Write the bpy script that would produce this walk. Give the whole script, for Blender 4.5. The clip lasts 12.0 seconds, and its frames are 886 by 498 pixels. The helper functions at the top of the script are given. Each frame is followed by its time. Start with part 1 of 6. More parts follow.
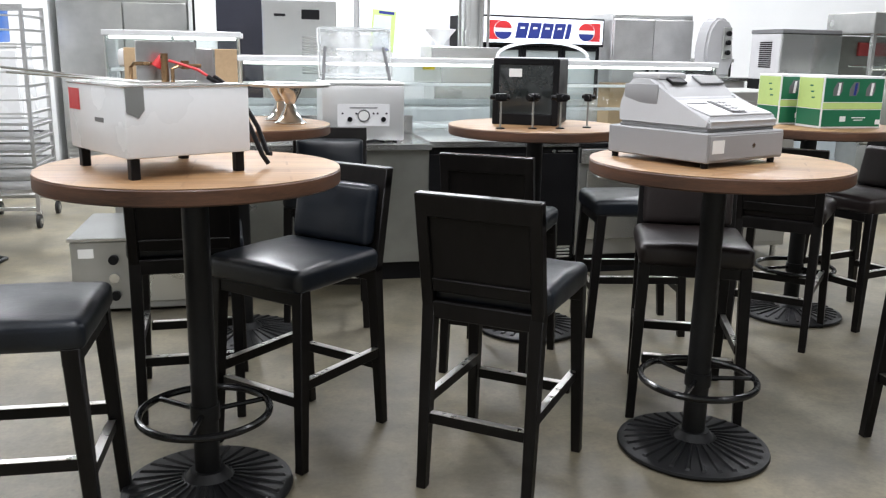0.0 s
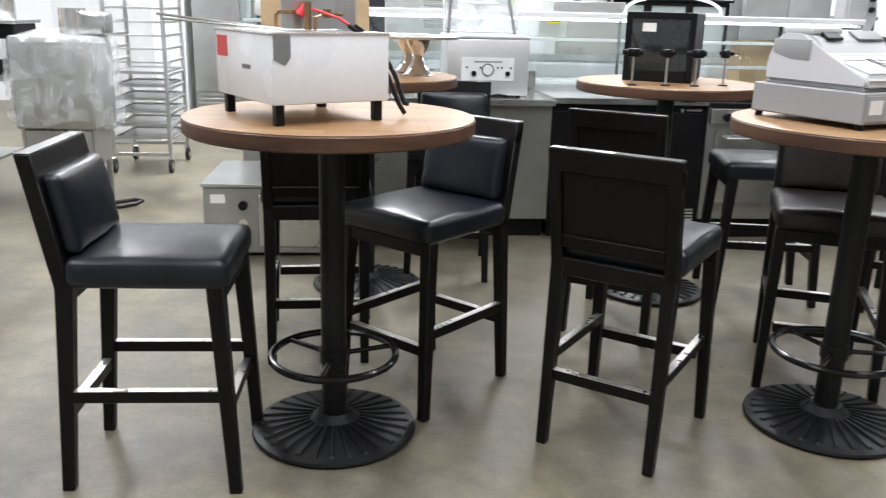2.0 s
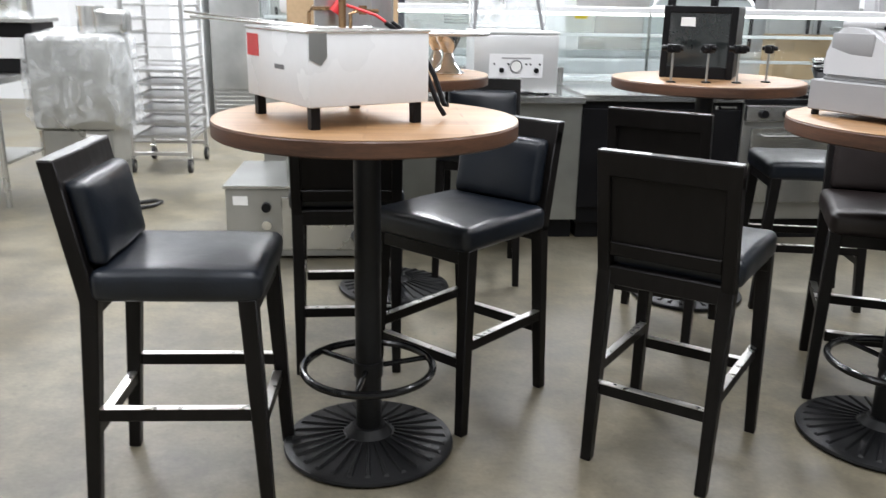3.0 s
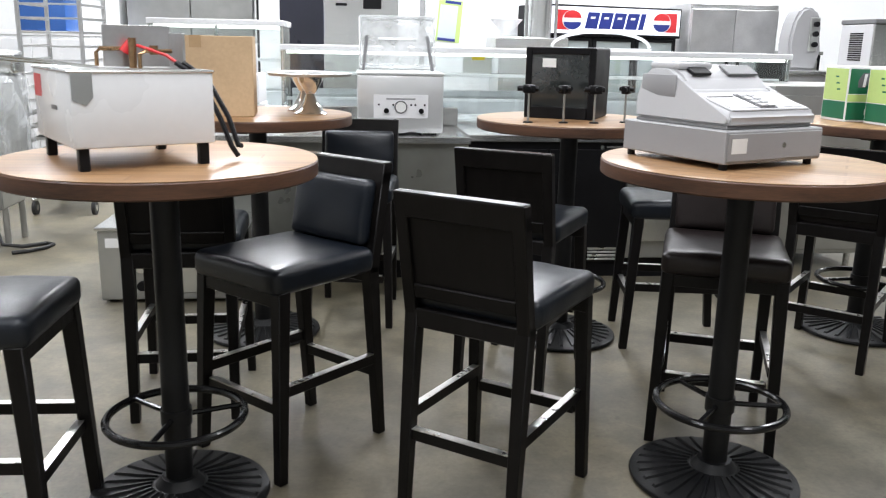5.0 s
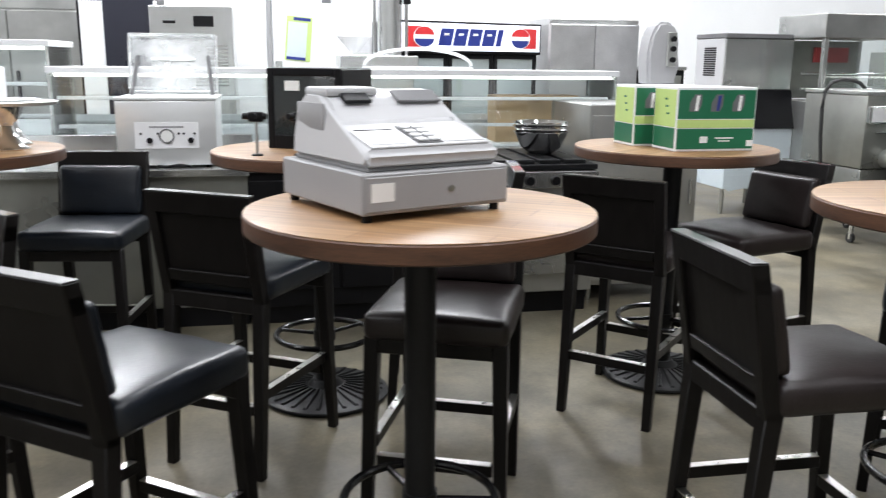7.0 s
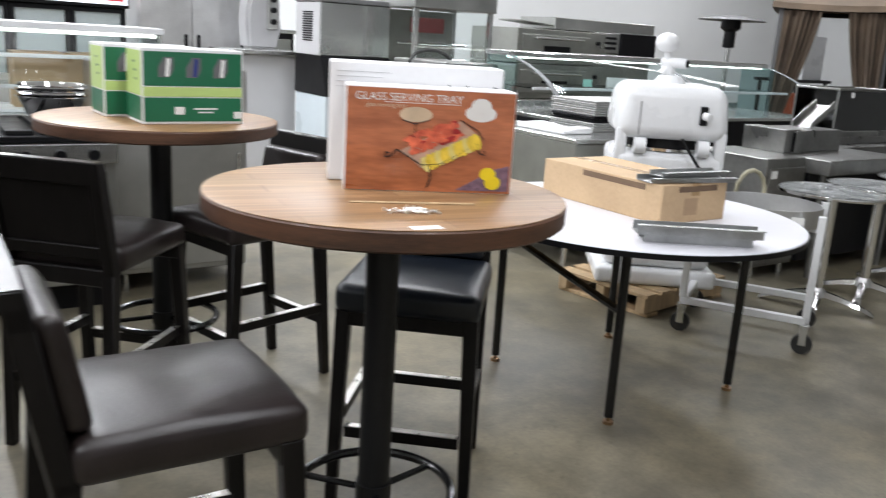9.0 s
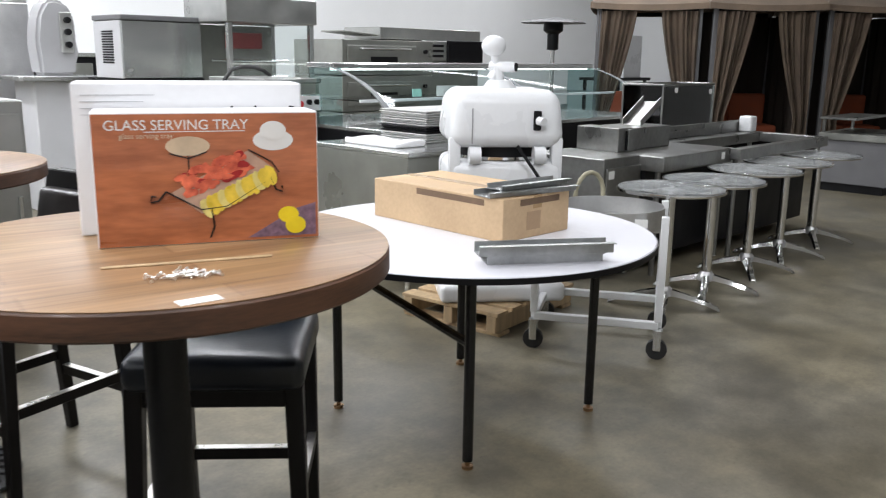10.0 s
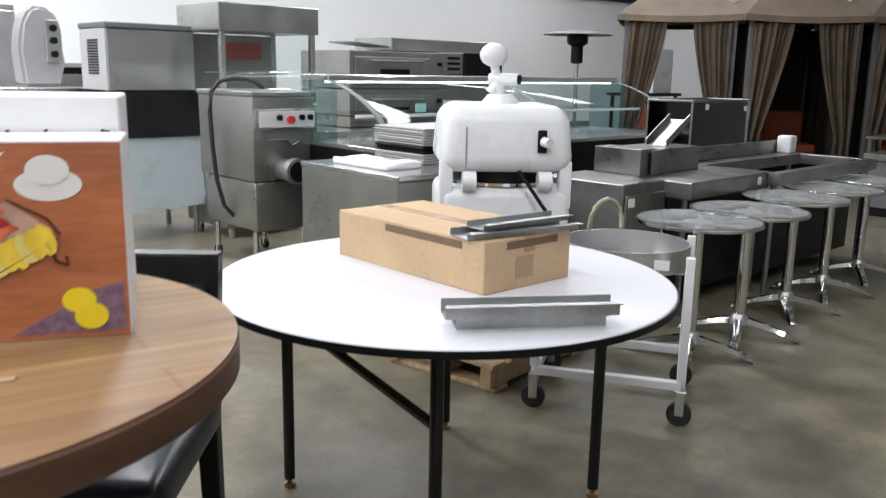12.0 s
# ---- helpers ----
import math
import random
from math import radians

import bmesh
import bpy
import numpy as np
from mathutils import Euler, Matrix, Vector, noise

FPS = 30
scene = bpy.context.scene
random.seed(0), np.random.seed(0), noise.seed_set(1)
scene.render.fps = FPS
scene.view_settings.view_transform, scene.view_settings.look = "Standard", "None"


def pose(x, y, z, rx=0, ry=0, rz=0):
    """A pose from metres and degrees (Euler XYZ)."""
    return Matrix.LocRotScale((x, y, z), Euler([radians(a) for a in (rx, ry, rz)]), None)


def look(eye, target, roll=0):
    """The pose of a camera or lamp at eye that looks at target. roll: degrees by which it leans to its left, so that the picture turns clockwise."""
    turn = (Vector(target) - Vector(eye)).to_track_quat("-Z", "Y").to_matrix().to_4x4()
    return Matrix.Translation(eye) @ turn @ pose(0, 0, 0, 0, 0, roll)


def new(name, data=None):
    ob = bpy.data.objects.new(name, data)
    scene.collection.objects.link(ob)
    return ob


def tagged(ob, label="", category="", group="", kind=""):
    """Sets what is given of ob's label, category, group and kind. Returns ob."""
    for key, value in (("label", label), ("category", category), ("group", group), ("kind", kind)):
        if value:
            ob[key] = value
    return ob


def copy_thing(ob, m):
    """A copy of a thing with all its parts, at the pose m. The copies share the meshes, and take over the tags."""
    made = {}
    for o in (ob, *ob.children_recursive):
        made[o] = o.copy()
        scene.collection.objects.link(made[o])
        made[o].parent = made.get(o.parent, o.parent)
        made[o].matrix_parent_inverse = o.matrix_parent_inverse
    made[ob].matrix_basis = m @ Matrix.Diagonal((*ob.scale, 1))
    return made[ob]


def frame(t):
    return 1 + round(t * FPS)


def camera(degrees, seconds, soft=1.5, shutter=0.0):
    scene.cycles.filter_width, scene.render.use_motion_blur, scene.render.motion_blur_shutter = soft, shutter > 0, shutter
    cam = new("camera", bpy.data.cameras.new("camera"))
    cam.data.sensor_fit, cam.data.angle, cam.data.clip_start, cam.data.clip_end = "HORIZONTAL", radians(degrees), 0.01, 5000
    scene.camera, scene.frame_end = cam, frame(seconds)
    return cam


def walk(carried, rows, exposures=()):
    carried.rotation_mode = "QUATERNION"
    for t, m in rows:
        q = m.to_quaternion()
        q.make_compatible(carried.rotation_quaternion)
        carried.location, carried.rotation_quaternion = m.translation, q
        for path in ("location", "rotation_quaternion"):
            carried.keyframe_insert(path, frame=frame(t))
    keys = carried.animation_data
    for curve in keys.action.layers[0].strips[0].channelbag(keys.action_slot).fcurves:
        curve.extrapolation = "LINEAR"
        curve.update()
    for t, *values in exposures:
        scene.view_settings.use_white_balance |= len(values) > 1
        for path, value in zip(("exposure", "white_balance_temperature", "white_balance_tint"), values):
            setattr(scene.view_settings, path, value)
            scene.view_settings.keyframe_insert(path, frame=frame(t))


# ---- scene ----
cam = camera(55.5, 12.0, soft=1.1, shutter=0.5)
PATH = [
    (0, (1.682, 1.066, 1.416), (1.429, 2.997, 0.962), 1.0),
    (0.5, (1.663, 1.043, 1.411), (1.364, 2.962, 0.933), 1.5),
    (1, (1.643, 1.03, 1.408), (1.261, 2.928, 0.905), 2.5),
    (1.5, (1.644, 1.025, 1.4), (1.22, 2.906, 0.871), 1.9),
    (2, (1.603, 1.055, 1.399), (1.114, 2.913, 0.844), 1.5),
    (2.5, (1.525, 1.128, 1.401), (0.969, 2.972, 0.862), 0.5),
    (3, (1.487, 1.164, 1.398), (0.969, 3.011, 0.832), 1.1),
    (3.2, (1.473, 1.185, 1.389), (1.02, 3.04, 0.794), 1.4),
    (4.8, (1.903, 1.334, 1.415), (1.414, 3.21, 0.925), 2.5),
    (5, (1.949, 1.341, 1.402), (1.492, 3.229, 0.928), 1.2),
    (5.5, (2.047, 1.539, 1.402), (1.538, 3.421, 0.958), 1.5),
    (6, (2.204, 1.723, 1.434), (1.894, 3.649, 0.992), -0.3),
    (6.5, (2.393, 1.873, 1.42), (2.089, 3.807, 1.008), 1.4),
    (7, (2.612, 2.016, 1.425), (2.312, 3.946, 0.991), 0.6),
    (7.5, (2.755, 2.137, 1.416), (2.663, 4.091, 1.003), 0.8),
    (7.7, (2.823, 2.218, 1.44), (2.864, 4.178, 1.044), 1.4),
    (9.3, (3.494, 2.6, 1.424), (4.023, 4.463, 0.924), 2.7),
    (9.5, (3.529, 2.679, 1.413), (4.145, 4.529, 0.97), 1.5),
    (10, (3.589, 2.866, 1.418), (4.363, 4.655, 0.971), 0.8),
    (10.5, (3.708, 2.956, 1.411), (4.502, 4.742, 0.99), 2.1),
    (11, (3.872, 3.037, 1.415), (4.642, 4.84, 1.019), 3.7),
    (11.5, (3.945, 3.171, 1.405), (4.647, 4.986, 0.945), 2.6),
    (12, (3.999, 3.353, 1.402), (4.71, 5.176, 0.986), 1.1),
]
walk(cam, [(t, look(eye, target, roll)) for t, eye, target, roll in PATH], exposures=[(0, 0.0), (1.5, 0.08), (2.5, 0.25), (3.2, 0.22), (5, 0.05), (7, -0.02), (9.3, -0.03), (12, -0.15)])

# ---- light ----
world = bpy.data.worlds.new("hall_air")
scene.world = world
world.use_nodes = True
world.node_tree.nodes["Background"].inputs[0].default_value = (0.8, 0.85, 0.9, 1)
world.node_tree.nodes["Background"].inputs[1].default_value = 0.02

BASE = Matrix.Translation((0.85, 6.18, 0)) @ pose(0, 0, 0, 0, 0, 19)


def hall(u, v, z=0.0, yaw=0.0):
    """A pose in the hall's own axes: u along the back counter, v into the depth; the row bends slightly away."""
    return BASE @ pose(0.040 + 0.976 * u - 0.013 * v, 0.027 + 1.011 * v + 0.0179 * u + 0.0024 * u * u, z, 0, 0, yaw + 1.0 + 0.275 * u)


def ceiling_lamp(u, v, power, long=5.0):
    data = bpy.data.lights.new("strip_lamp", "AREA")
    data.shape, data.size, data.size_y, data.energy = "RECTANGLE", 0.35, long, power
    data.color = (0.965, 0.985, 1.04)
    ob = new("strip_lamp", data)
    ob.matrix_world = hall(u, v, 4.6)
    return ob


for u, v, power in ((-4.5, 3.2, 330), (-1.5, 3.2, 420), (1.5, 3.2, 420), (4.5, 3.2, 300), (8.5, 2.4, 310), (12.5, 4.5, 170),
                    (-4.5, -4.0, 230), (-1.0, -4.0, 260), (2.5, -4.0, 200), (6.5, -4.0, 85)):
    ceiling_lamp(u, v, power * 0.70)


# ---- materials ----
def mat(name, color, rough=0.5, metal=0.0, vary=0.12, scale=6.0, fine=60.0, bump=0.05, tint=None, stretch=(1, 1, 1),
        wear=0.0, coat=0.0, sheen=0.0, rand=0.0, spec=0.5):
    """A surface with broad stains and fine grain, in metres of the object."""
    m = bpy.data.materials.new(name)
    m.use_nodes = True
    nt = m.node_tree
    bsdf = nt.nodes["Principled BSDF"]
    tc = nt.nodes.new("ShaderNodeTexCoord")
    mp = nt.nodes.new("ShaderNodeMapping")
    mp.inputs["Scale"].default_value = stretch
    nt.links.new(tc.outputs["Object"], mp.inputs[0])
    big = nt.nodes.new("ShaderNodeTexNoise")
    big.inputs["Scale"].default_value, big.inputs["Detail"].default_value = scale, 4
    small = nt.nodes.new("ShaderNodeTexNoise")
    small.inputs["Scale"].default_value, small.inputs["Detail"].default_value = fine, 3
    for n in (big, small):
        nt.links.new(mp.outputs[0], n.inputs["Vector"])
    add = nt.nodes.new("ShaderNodeMath")
    add.operation = "MULTIPLY_ADD"
    nt.links.new(small.outputs["Fac"], add.inputs[0])
    add.inputs[1].default_value = 0.4
    nt.links.new(big.outputs["Fac"], add.inputs[2])
    ramp = nt.nodes.new("ShaderNodeValToRGB")
    lo = [max(0, c * (1 - vary)) for c in color]
    hi = [min(1, c * (1 + vary)) for c in (tint or color)]
    ramp.color_ramp.elements[0].position, ramp.color_ramp.elements[1].position = 0.45, 0.95
    ramp.color_ramp.elements[0].color, ramp.color_ramp.elements[1].color = (*lo, 1), (*hi, 1)
    nt.links.new(add.outputs[0], ramp.inputs[0])
    last = ramp.outputs[0]
    if rand:
        info = nt.nodes.new("ShaderNodeObjectInfo")
        hsv = nt.nodes.new("ShaderNodeHueSaturation")
        mr = nt.nodes.new("ShaderNodeMapRange")
        mr.inputs[3].default_value, mr.inputs[4].default_value = 1 - rand, 1 + rand
        nt.links.new(info.outputs["Random"], mr.inputs[0])
        nt.links.new(mr.outputs[0], hsv.inputs["Value"])
        nt.links.new(last, hsv.inputs["Color"])
        last = hsv.outputs[0]
    nt.links.new(last, bsdf.inputs["Base Color"])
    rr = nt.nodes.new("ShaderNodeMapRange")
    rr.inputs[3].default_value, rr.inputs[4].default_value = max(0.02, rough * (1 - 0.35 - wear)), min(1, rough * (1.35 + wear))
    nt.links.new(big.outputs["Fac"], rr.inputs[0])
    nt.links.new(rr.outputs[0], bsdf.inputs["Roughness"])
    bsdf.inputs["Metallic"].default_value = metal
    bsdf.inputs["Coat Weight"].default_value = coat
    bsdf.inputs["Specular IOR Level"].default_value = spec
    bsdf.inputs["Sheen Weight"].default_value = sheen
    if bump:
        b = nt.nodes.new("ShaderNodeBump")
        b.inputs["Strength"].default_value, b.inputs["Distance"].default_value = bump, 0.01
        nt.links.new(add.outputs[0], b.inputs["Height"])
        nt.links.new(b.outputs[0], bsdf.inputs["Normal"])
    return m


def wood_top(name, dark, light, plank=11.0):
    """Butcher-block boards: strips across, grain along them."""
    m = bpy.data.materials.new(name)
    m.use_nodes = True
    nt = m.node_tree
    bsdf = nt.nodes["Principled BSDF"]
    tc = nt.nodes.new("ShaderNodeTexCoord")
    mp = nt.nodes.new("ShaderNodeMapping")
    mp.inputs["Scale"].default_value = (1.6, plank, 1)
    nt.links.new(tc.outputs["Object"], mp.inputs[0])
    brick = nt.nodes.new("ShaderNodeTexBrick")
    brick.inputs["Color1"].default_value, brick.inputs["Color2"].default_value = (*light, 1), (*dark, 1)
    brick.inputs["Mortar"].default_value = (*[c * 0.9 for c in dark], 1)
    brick.inputs["Scale"].default_value, brick.inputs["Mortar Size"].default_value = 1.0, 0.006
    brick.inputs["Brick Width"].default_value, brick.inputs["Row Height"].default_value = 0.9, 0.9
    nt.links.new(mp.outputs[0], brick.inputs["Vector"])
    mp2 = nt.nodes.new("ShaderNodeMapping")
    mp2.inputs["Scale"].default_value = (3, 60, 20)
    nt.links.new(tc.outputs["Object"], mp2.inputs[0])
    grain = nt.nodes.new("ShaderNodeTexNoise")
    grain.inputs["Scale"].default_value, grain.inputs["Detail"].default_value = 1.0, 6
    nt.links.new(mp2.outputs[0], grain.inputs["Vector"])
    ramp = nt.nodes.new("ShaderNodeValToRGB")
    ramp.color_ramp.elements[0].position, ramp.color_ramp.elements[1].position = 0.3, 0.7
    ramp.color_ramp.elements[0].color, ramp.color_ramp.elements[1].color = (0.62, 0.62, 0.62, 1), (1.1, 1.1, 1.1, 1)
    nt.links.new(grain.outputs["Fac"], ramp.inputs[0])
    mix = nt.nodes.new("ShaderNodeMixRGB")
    mix.blend_type, mix.inputs[0].default_value = "MULTIPLY", 1.0
    nt.links.new(brick.outputs["Color"], mix.inputs[1])
    nt.links.new(ramp.outputs[0], mix.inputs[2])
    nt.links.new(mix.outputs[0], bsdf.inputs["Base Color"])
    bsdf.inputs["Roughness"].default_value = 0.42
    bsdf.inputs["Coat Weight"].default_value = 0.14
    bsdf.inputs["Coat Roughness"].default_value = 0.30
    b = nt.nodes.new("ShaderNodeBump")
    b.inputs["Strength"].default_value, b.inputs["Distance"].default_value = 0.05, 0.01
    nt.links.new(grain.outputs["Fac"], b.inputs["Height"])
    nt.links.new(b.outputs[0], bsdf.inputs["Normal"])
    return m


def glass(name, tint=(0.93, 0.97, 0.96), gloss=1.0, haze=0.0):
    m = bpy.data.materials.new(name)
    m.use_nodes = True
    nt = m.node_tree
    out = nt.nodes["Material Output"]
    nt.nodes.remove(nt.nodes["Principled BSDF"])
    clear = nt.nodes.new("ShaderNodeBsdfTransparent")
    clear.inputs[0].default_value = (*tint, 1)
    shine = nt.nodes.new("ShaderNodeBsdfGlossy")
    shine.inputs["Roughness"].default_value = 0.03
    fres = nt.nodes.new("ShaderNodeFresnel")
    fres.inputs[0].default_value = 1.5
    mul = nt.nodes.new("ShaderNodeMath")
    mul.operation = "MULTIPLY_ADD"
    mul.inputs[1].default_value, mul.inputs[2].default_value = gloss, haze
    nt.links.new(fres.outputs[0], mul.inputs[0])
    mix = nt.nodes.new("ShaderNodeMixShader")
    nt.links.new(mul.outputs[0], mix.inputs[0])
    nt.links.new(clear.outputs[0], mix.inputs[1])
    nt.links.new(shine.outputs[0], mix.inputs[2])
    nt.links.new(mix.outputs[0], out.inputs[0])
    return m


def plastic_film():
    m = bpy.data.materials.new("clear_film")
    m.use_nodes = True
    nt = m.node_tree
    out = nt.nodes["Material Output"]
    bsdf = nt.nodes["Principled BSDF"]
    bsdf.inputs["Base Color"].default_value = (0.75, 0.77, 0.78, 1)
    bsdf.inputs["Roughness"].default_value = 0.12
    clear = nt.nodes.new("ShaderNodeBsdfTransparent")
    mix = nt.nodes.new("ShaderNodeMixShader")
    noise_n = nt.nodes.new("ShaderNodeTexNoise")
    noise_n.inputs["Scale"].default_value, noise_n.inputs["Detail"].default_value, noise_n.inputs["Distortion"].default_value = 6, 6, 1.6
    tc = nt.nodes.new("ShaderNodeTexCoord")
    nt.links.new(tc.outputs["Object"], noise_n.inputs["Vector"])
    rr = nt.nodes.new("ShaderNodeMapRange")
    rr.inputs[1].default_value, rr.inputs[2].default_value = 0.35, 0.7
    rr.inputs[3].default_value, rr.inputs[4].default_value = 0.06, 0.50
    nt.links.new(noise_n.outputs["Fac"], rr.inputs[0])
    nt.links.new(rr.outputs[0], mix.inputs[0])
    nt.links.new(clear.outputs[0], mix.inputs[1])
    nt.links.new(bsdf.outputs[0], mix.inputs[2])
    nt.links.new(mix.outputs[0], out.inputs[0])
    b = nt.nodes.new("ShaderNodeBump")
    b.inputs["Strength"].default_value, b.inputs["Distance"].default_value = 0.6, 0.03
    nt.links.new(noise_n.outputs["Fac"], b.inputs["Height"])
    nt.links.new(b.outputs[0], bsdf.inputs["Normal"])
    return m


def concrete():
    """Power-floated slab: broad clouds, traffic stains, fine grit and dark specks."""
    m = bpy.data.materials.new("worn_concrete")
    m.use_nodes = True
    nt = m.node_tree
    bsdf = nt.nodes["Principled BSDF"]
    tc = nt.nodes.new("ShaderNodeTexCoord")

    def tex(scale, detail, lo, hi, a, z, rough=0.55):
        n = nt.nodes.new("ShaderNodeTexNoise")
        n.inputs["Scale"].default_value, n.inputs["Detail"].default_value, n.inputs["Roughness"].default_value = scale, detail, rough
        nt.links.new(tc.outputs["Object"], n.inputs["Vector"])
        r = nt.nodes.new("ShaderNodeMapRange")
        r.inputs[1].default_value, r.inputs[2].default_value, r.inputs[3].default_value, r.inputs[4].default_value = lo, hi, a, z
        nt.links.new(n.outputs["Fac"], r.inputs[0])
        return r.outputs[0]

    def times(a, c2):
        n = nt.nodes.new("ShaderNodeMath")
        n.operation = "MULTIPLY"
        nt.links.new(a, n.inputs[0])
        nt.links.new(c2, n.inputs[1])
        return n.outputs[0]

    clouds = tex(0.9, 4, 0.38, 0.62, 0.76, 1.18)
    stains = tex(3.6, 6, 0.38, 0.62, 0.74, 1.16, 0.72)
    grit = tex(55, 3, 0.3, 0.7, 0.90, 1.08)
    specks = tex(26, 3, 0.26, 0.38, 0.80, 1.0)
    value = times(times(clouds, stains), times(grit, specks))
    tint = nt.nodes.new("ShaderNodeMixRGB")
    tint.inputs[1].default_value, tint.inputs[2].default_value = (0.168, 0.146, 0.098, 1), (0.166, 0.150, 0.112, 1)
    nt.links.new(tex(1.1, 2, 0.4, 0.6, 0, 1), tint.inputs[0])
    mul = nt.nodes.new("ShaderNodeMixRGB")
    mul.blend_type, mul.inputs[0].default_value = "MULTIPLY", 1.0
    nt.links.new(tint.outputs[0], mul.inputs[1])
    nt.links.new(value, mul.inputs[2])
    nt.links.new(mul.outputs[0], bsdf.inputs["Base Color"])
    nt.links.new(tex(1.8, 4, 0.3, 0.7, 0.34, 0.54), bsdf.inputs["Roughness"])
    bump = nt.nodes.new("ShaderNodeBump")
    bump.inputs["Strength"].default_value, bump.inputs["Distance"].default_value = 0.08, 0.004
    nt.links.new(value, bump.inputs["Height"])
    nt.links.new(bump.outputs[0], bsdf.inputs["Normal"])
    return m


def part_clear(name, color, rough, cover):
    """See-through sheet with a patchy opaque tone mixed in."""
    m = bpy.data.materials.new(name)
    m.use_nodes = True
    nt = m.node_tree
    bsdf = nt.nodes["Principled BSDF"]
    bsdf.inputs["Base Color"].default_value, bsdf.inputs["Roughness"].default_value = (*color, 1), rough
    clear = nt.nodes.new("ShaderNodeBsdfTransparent")
    tc = nt.nodes.new("ShaderNodeTexCoord")
    spots = nt.nodes.new("ShaderNodeTexNoise")
    spots.inputs["Scale"].default_value, spots.inputs["Detail"].default_value = 7, 5
    nt.links.new(tc.outputs["Object"], spots.inputs["Vector"])
    rr = nt.nodes.new("ShaderNodeMapRange")
    rr.inputs[1].default_value, rr.inputs[2].default_value = 0.3, 0.7
    rr.inputs[3].default_value, rr.inputs[4].default_value = cover - 0.2, cover + 0.2
    nt.links.new(spots.outputs["Fac"], rr.inputs[0])
    mix = nt.nodes.new("ShaderNodeMixShader")
    nt.links.new(rr.outputs[0], mix.inputs[0])
    nt.links.new(clear.outputs[0], mix.inputs[1])
    nt.links.new(bsdf.outputs[0], mix.inputs[2])
    nt.links.new(mix.outputs[0], nt.nodes["Material Output"].inputs[0])
    return m


def glow(name, color, strength):
    m = bpy.data.materials.new(name)
    m.use_nodes = True
    bsdf = m.node_tree.nodes["Principled BSDF"]
    bsdf.inputs["Base Color"].default_value = (*color, 1)
    bsdf.inputs["Emission Color"].default_value = (*color, 1)
    bsdf.inputs["Emission Strength"].default_value = strength
    return m


CONCRETE = concrete()
WALL = mat("white_wall_paint", (0.82, 0.83, 0.83), 0.7, 0, 0.03, 1.5, 40, 0.03)
CEIL = mat("ceiling_white", (0.7, 0.7, 0.7), 0.8, 0, 0.04, 1.0, 30, 0.02)
TOPWOOD = wood_top("table_boards", (0.30, 0.164, 0.074), (0.42, 0.258, 0.129))
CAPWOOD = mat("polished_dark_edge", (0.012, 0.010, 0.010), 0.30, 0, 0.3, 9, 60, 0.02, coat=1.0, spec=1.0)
EDGEWOOD = mat("walnut_edge", (0.052, 0.024, 0.013), 0.48, 0, 0.35, 3, 40, 0.04, tint=(0.095, 0.042, 0.021), stretch=(1, 1, 8), coat=0.06)
IRON = mat("black_cast_iron", (0.006, 0.0062, 0.0068), 0.45, 0.0, 0.3, 12, 120, 0.12, spec=0.3)
BLACKTUBE = mat("black_gloss_tube", (0.006, 0.006, 0.0065), 0.22, 0.0, 0.2, 9, 90, 0.02, coat=0.15, spec=0.35)
DARKWOOD = mat("espresso_wood", (0.005, 0.0042, 0.004), 0.4, 0, 0.4, 5, 45, 0.04, stretch=(8, 8, 1), spec=0.22)
LEATHER = mat("black_leather", (0.005, 0.0075, 0.012), 0.33, 0, 0.3, 9, 130, 0.12, spec=0.45)
BROWNLEATHER = mat("brown_leather", (0.014, 0.0095, 0.009), 0.36, 0, 0.3, 9, 130, 0.12, spec=0.45)
STEEL = mat("brushed_steel", (0.66, 0.67, 0.66), 0.24, 0.95, 0.06, 1.6, 7, 0.05, wear=0.2)
DULLSTEEL = mat("dull_steel", (0.43, 0.435, 0.42), 0.36, 0.85, 0.16, 2.5, 9, 0.05, wear=0.3)
GREYSTEEL = mat("grey_steel_panel", (0.30, 0.305, 0.28), 0.34, 0.7, 0.18, 2.0, 9, 0.05, wear=0.3)
CHROME = mat("chrome", (0.8, 0.8, 0.8), 0.08, 1.0, 0.04, 8, 60, 0.0)
PALESTEEL = mat("pale_satin_steel", (0.72, 0.73, 0.73), 0.36, 0.6, 0.04, 2.0, 9, 0.03)
RAILSTEEL = mat("scuffed_steel_strip", (0.85, 0.83, 0.80), 0.30, 1.0, 0.1, 20, 90, 0.03)
GALV = mat("galvanised_sheet", (0.42, 0.43, 0.43), 0.38, 0.85, 0.2, 12, 60, 0.04)
WHITE = mat("white_enamel", (0.78, 0.79, 0.80), 0.28, 0, 0.03, 3, 50, 0.01)
WHITEMAT = mat("white_board", (0.80, 0.80, 0.81), 0.55, 0, 0.04, 2, 60, 0.02)
OFFWHITE = mat("off_white_plastic", (0.50, 0.50, 0.51), 0.42, 0, 0.04, 5, 200, 0.04)
GREYPLASTIC = mat("light_grey_plastic", (0.31, 0.31, 0.315), 0.45, 0, 0.05, 5, 200, 0.05)
MIDGREY = mat("mid_grey_plastic", (0.14, 0.14, 0.145), 0.4, 0, 0.1, 5, 100, 0.03)
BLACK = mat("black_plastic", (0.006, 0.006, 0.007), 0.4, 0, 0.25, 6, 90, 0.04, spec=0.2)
NAVY = mat("dark_panel", (0.018, 0.019, 0.03), 0.3, 0, 0.15, 2, 60, 0.01)
SCREEN = mat("dark_screen_glass", (0.02, 0.024, 0.024), 0.08, 0, 0.1, 2, 60, 0.0, coat=0.6)
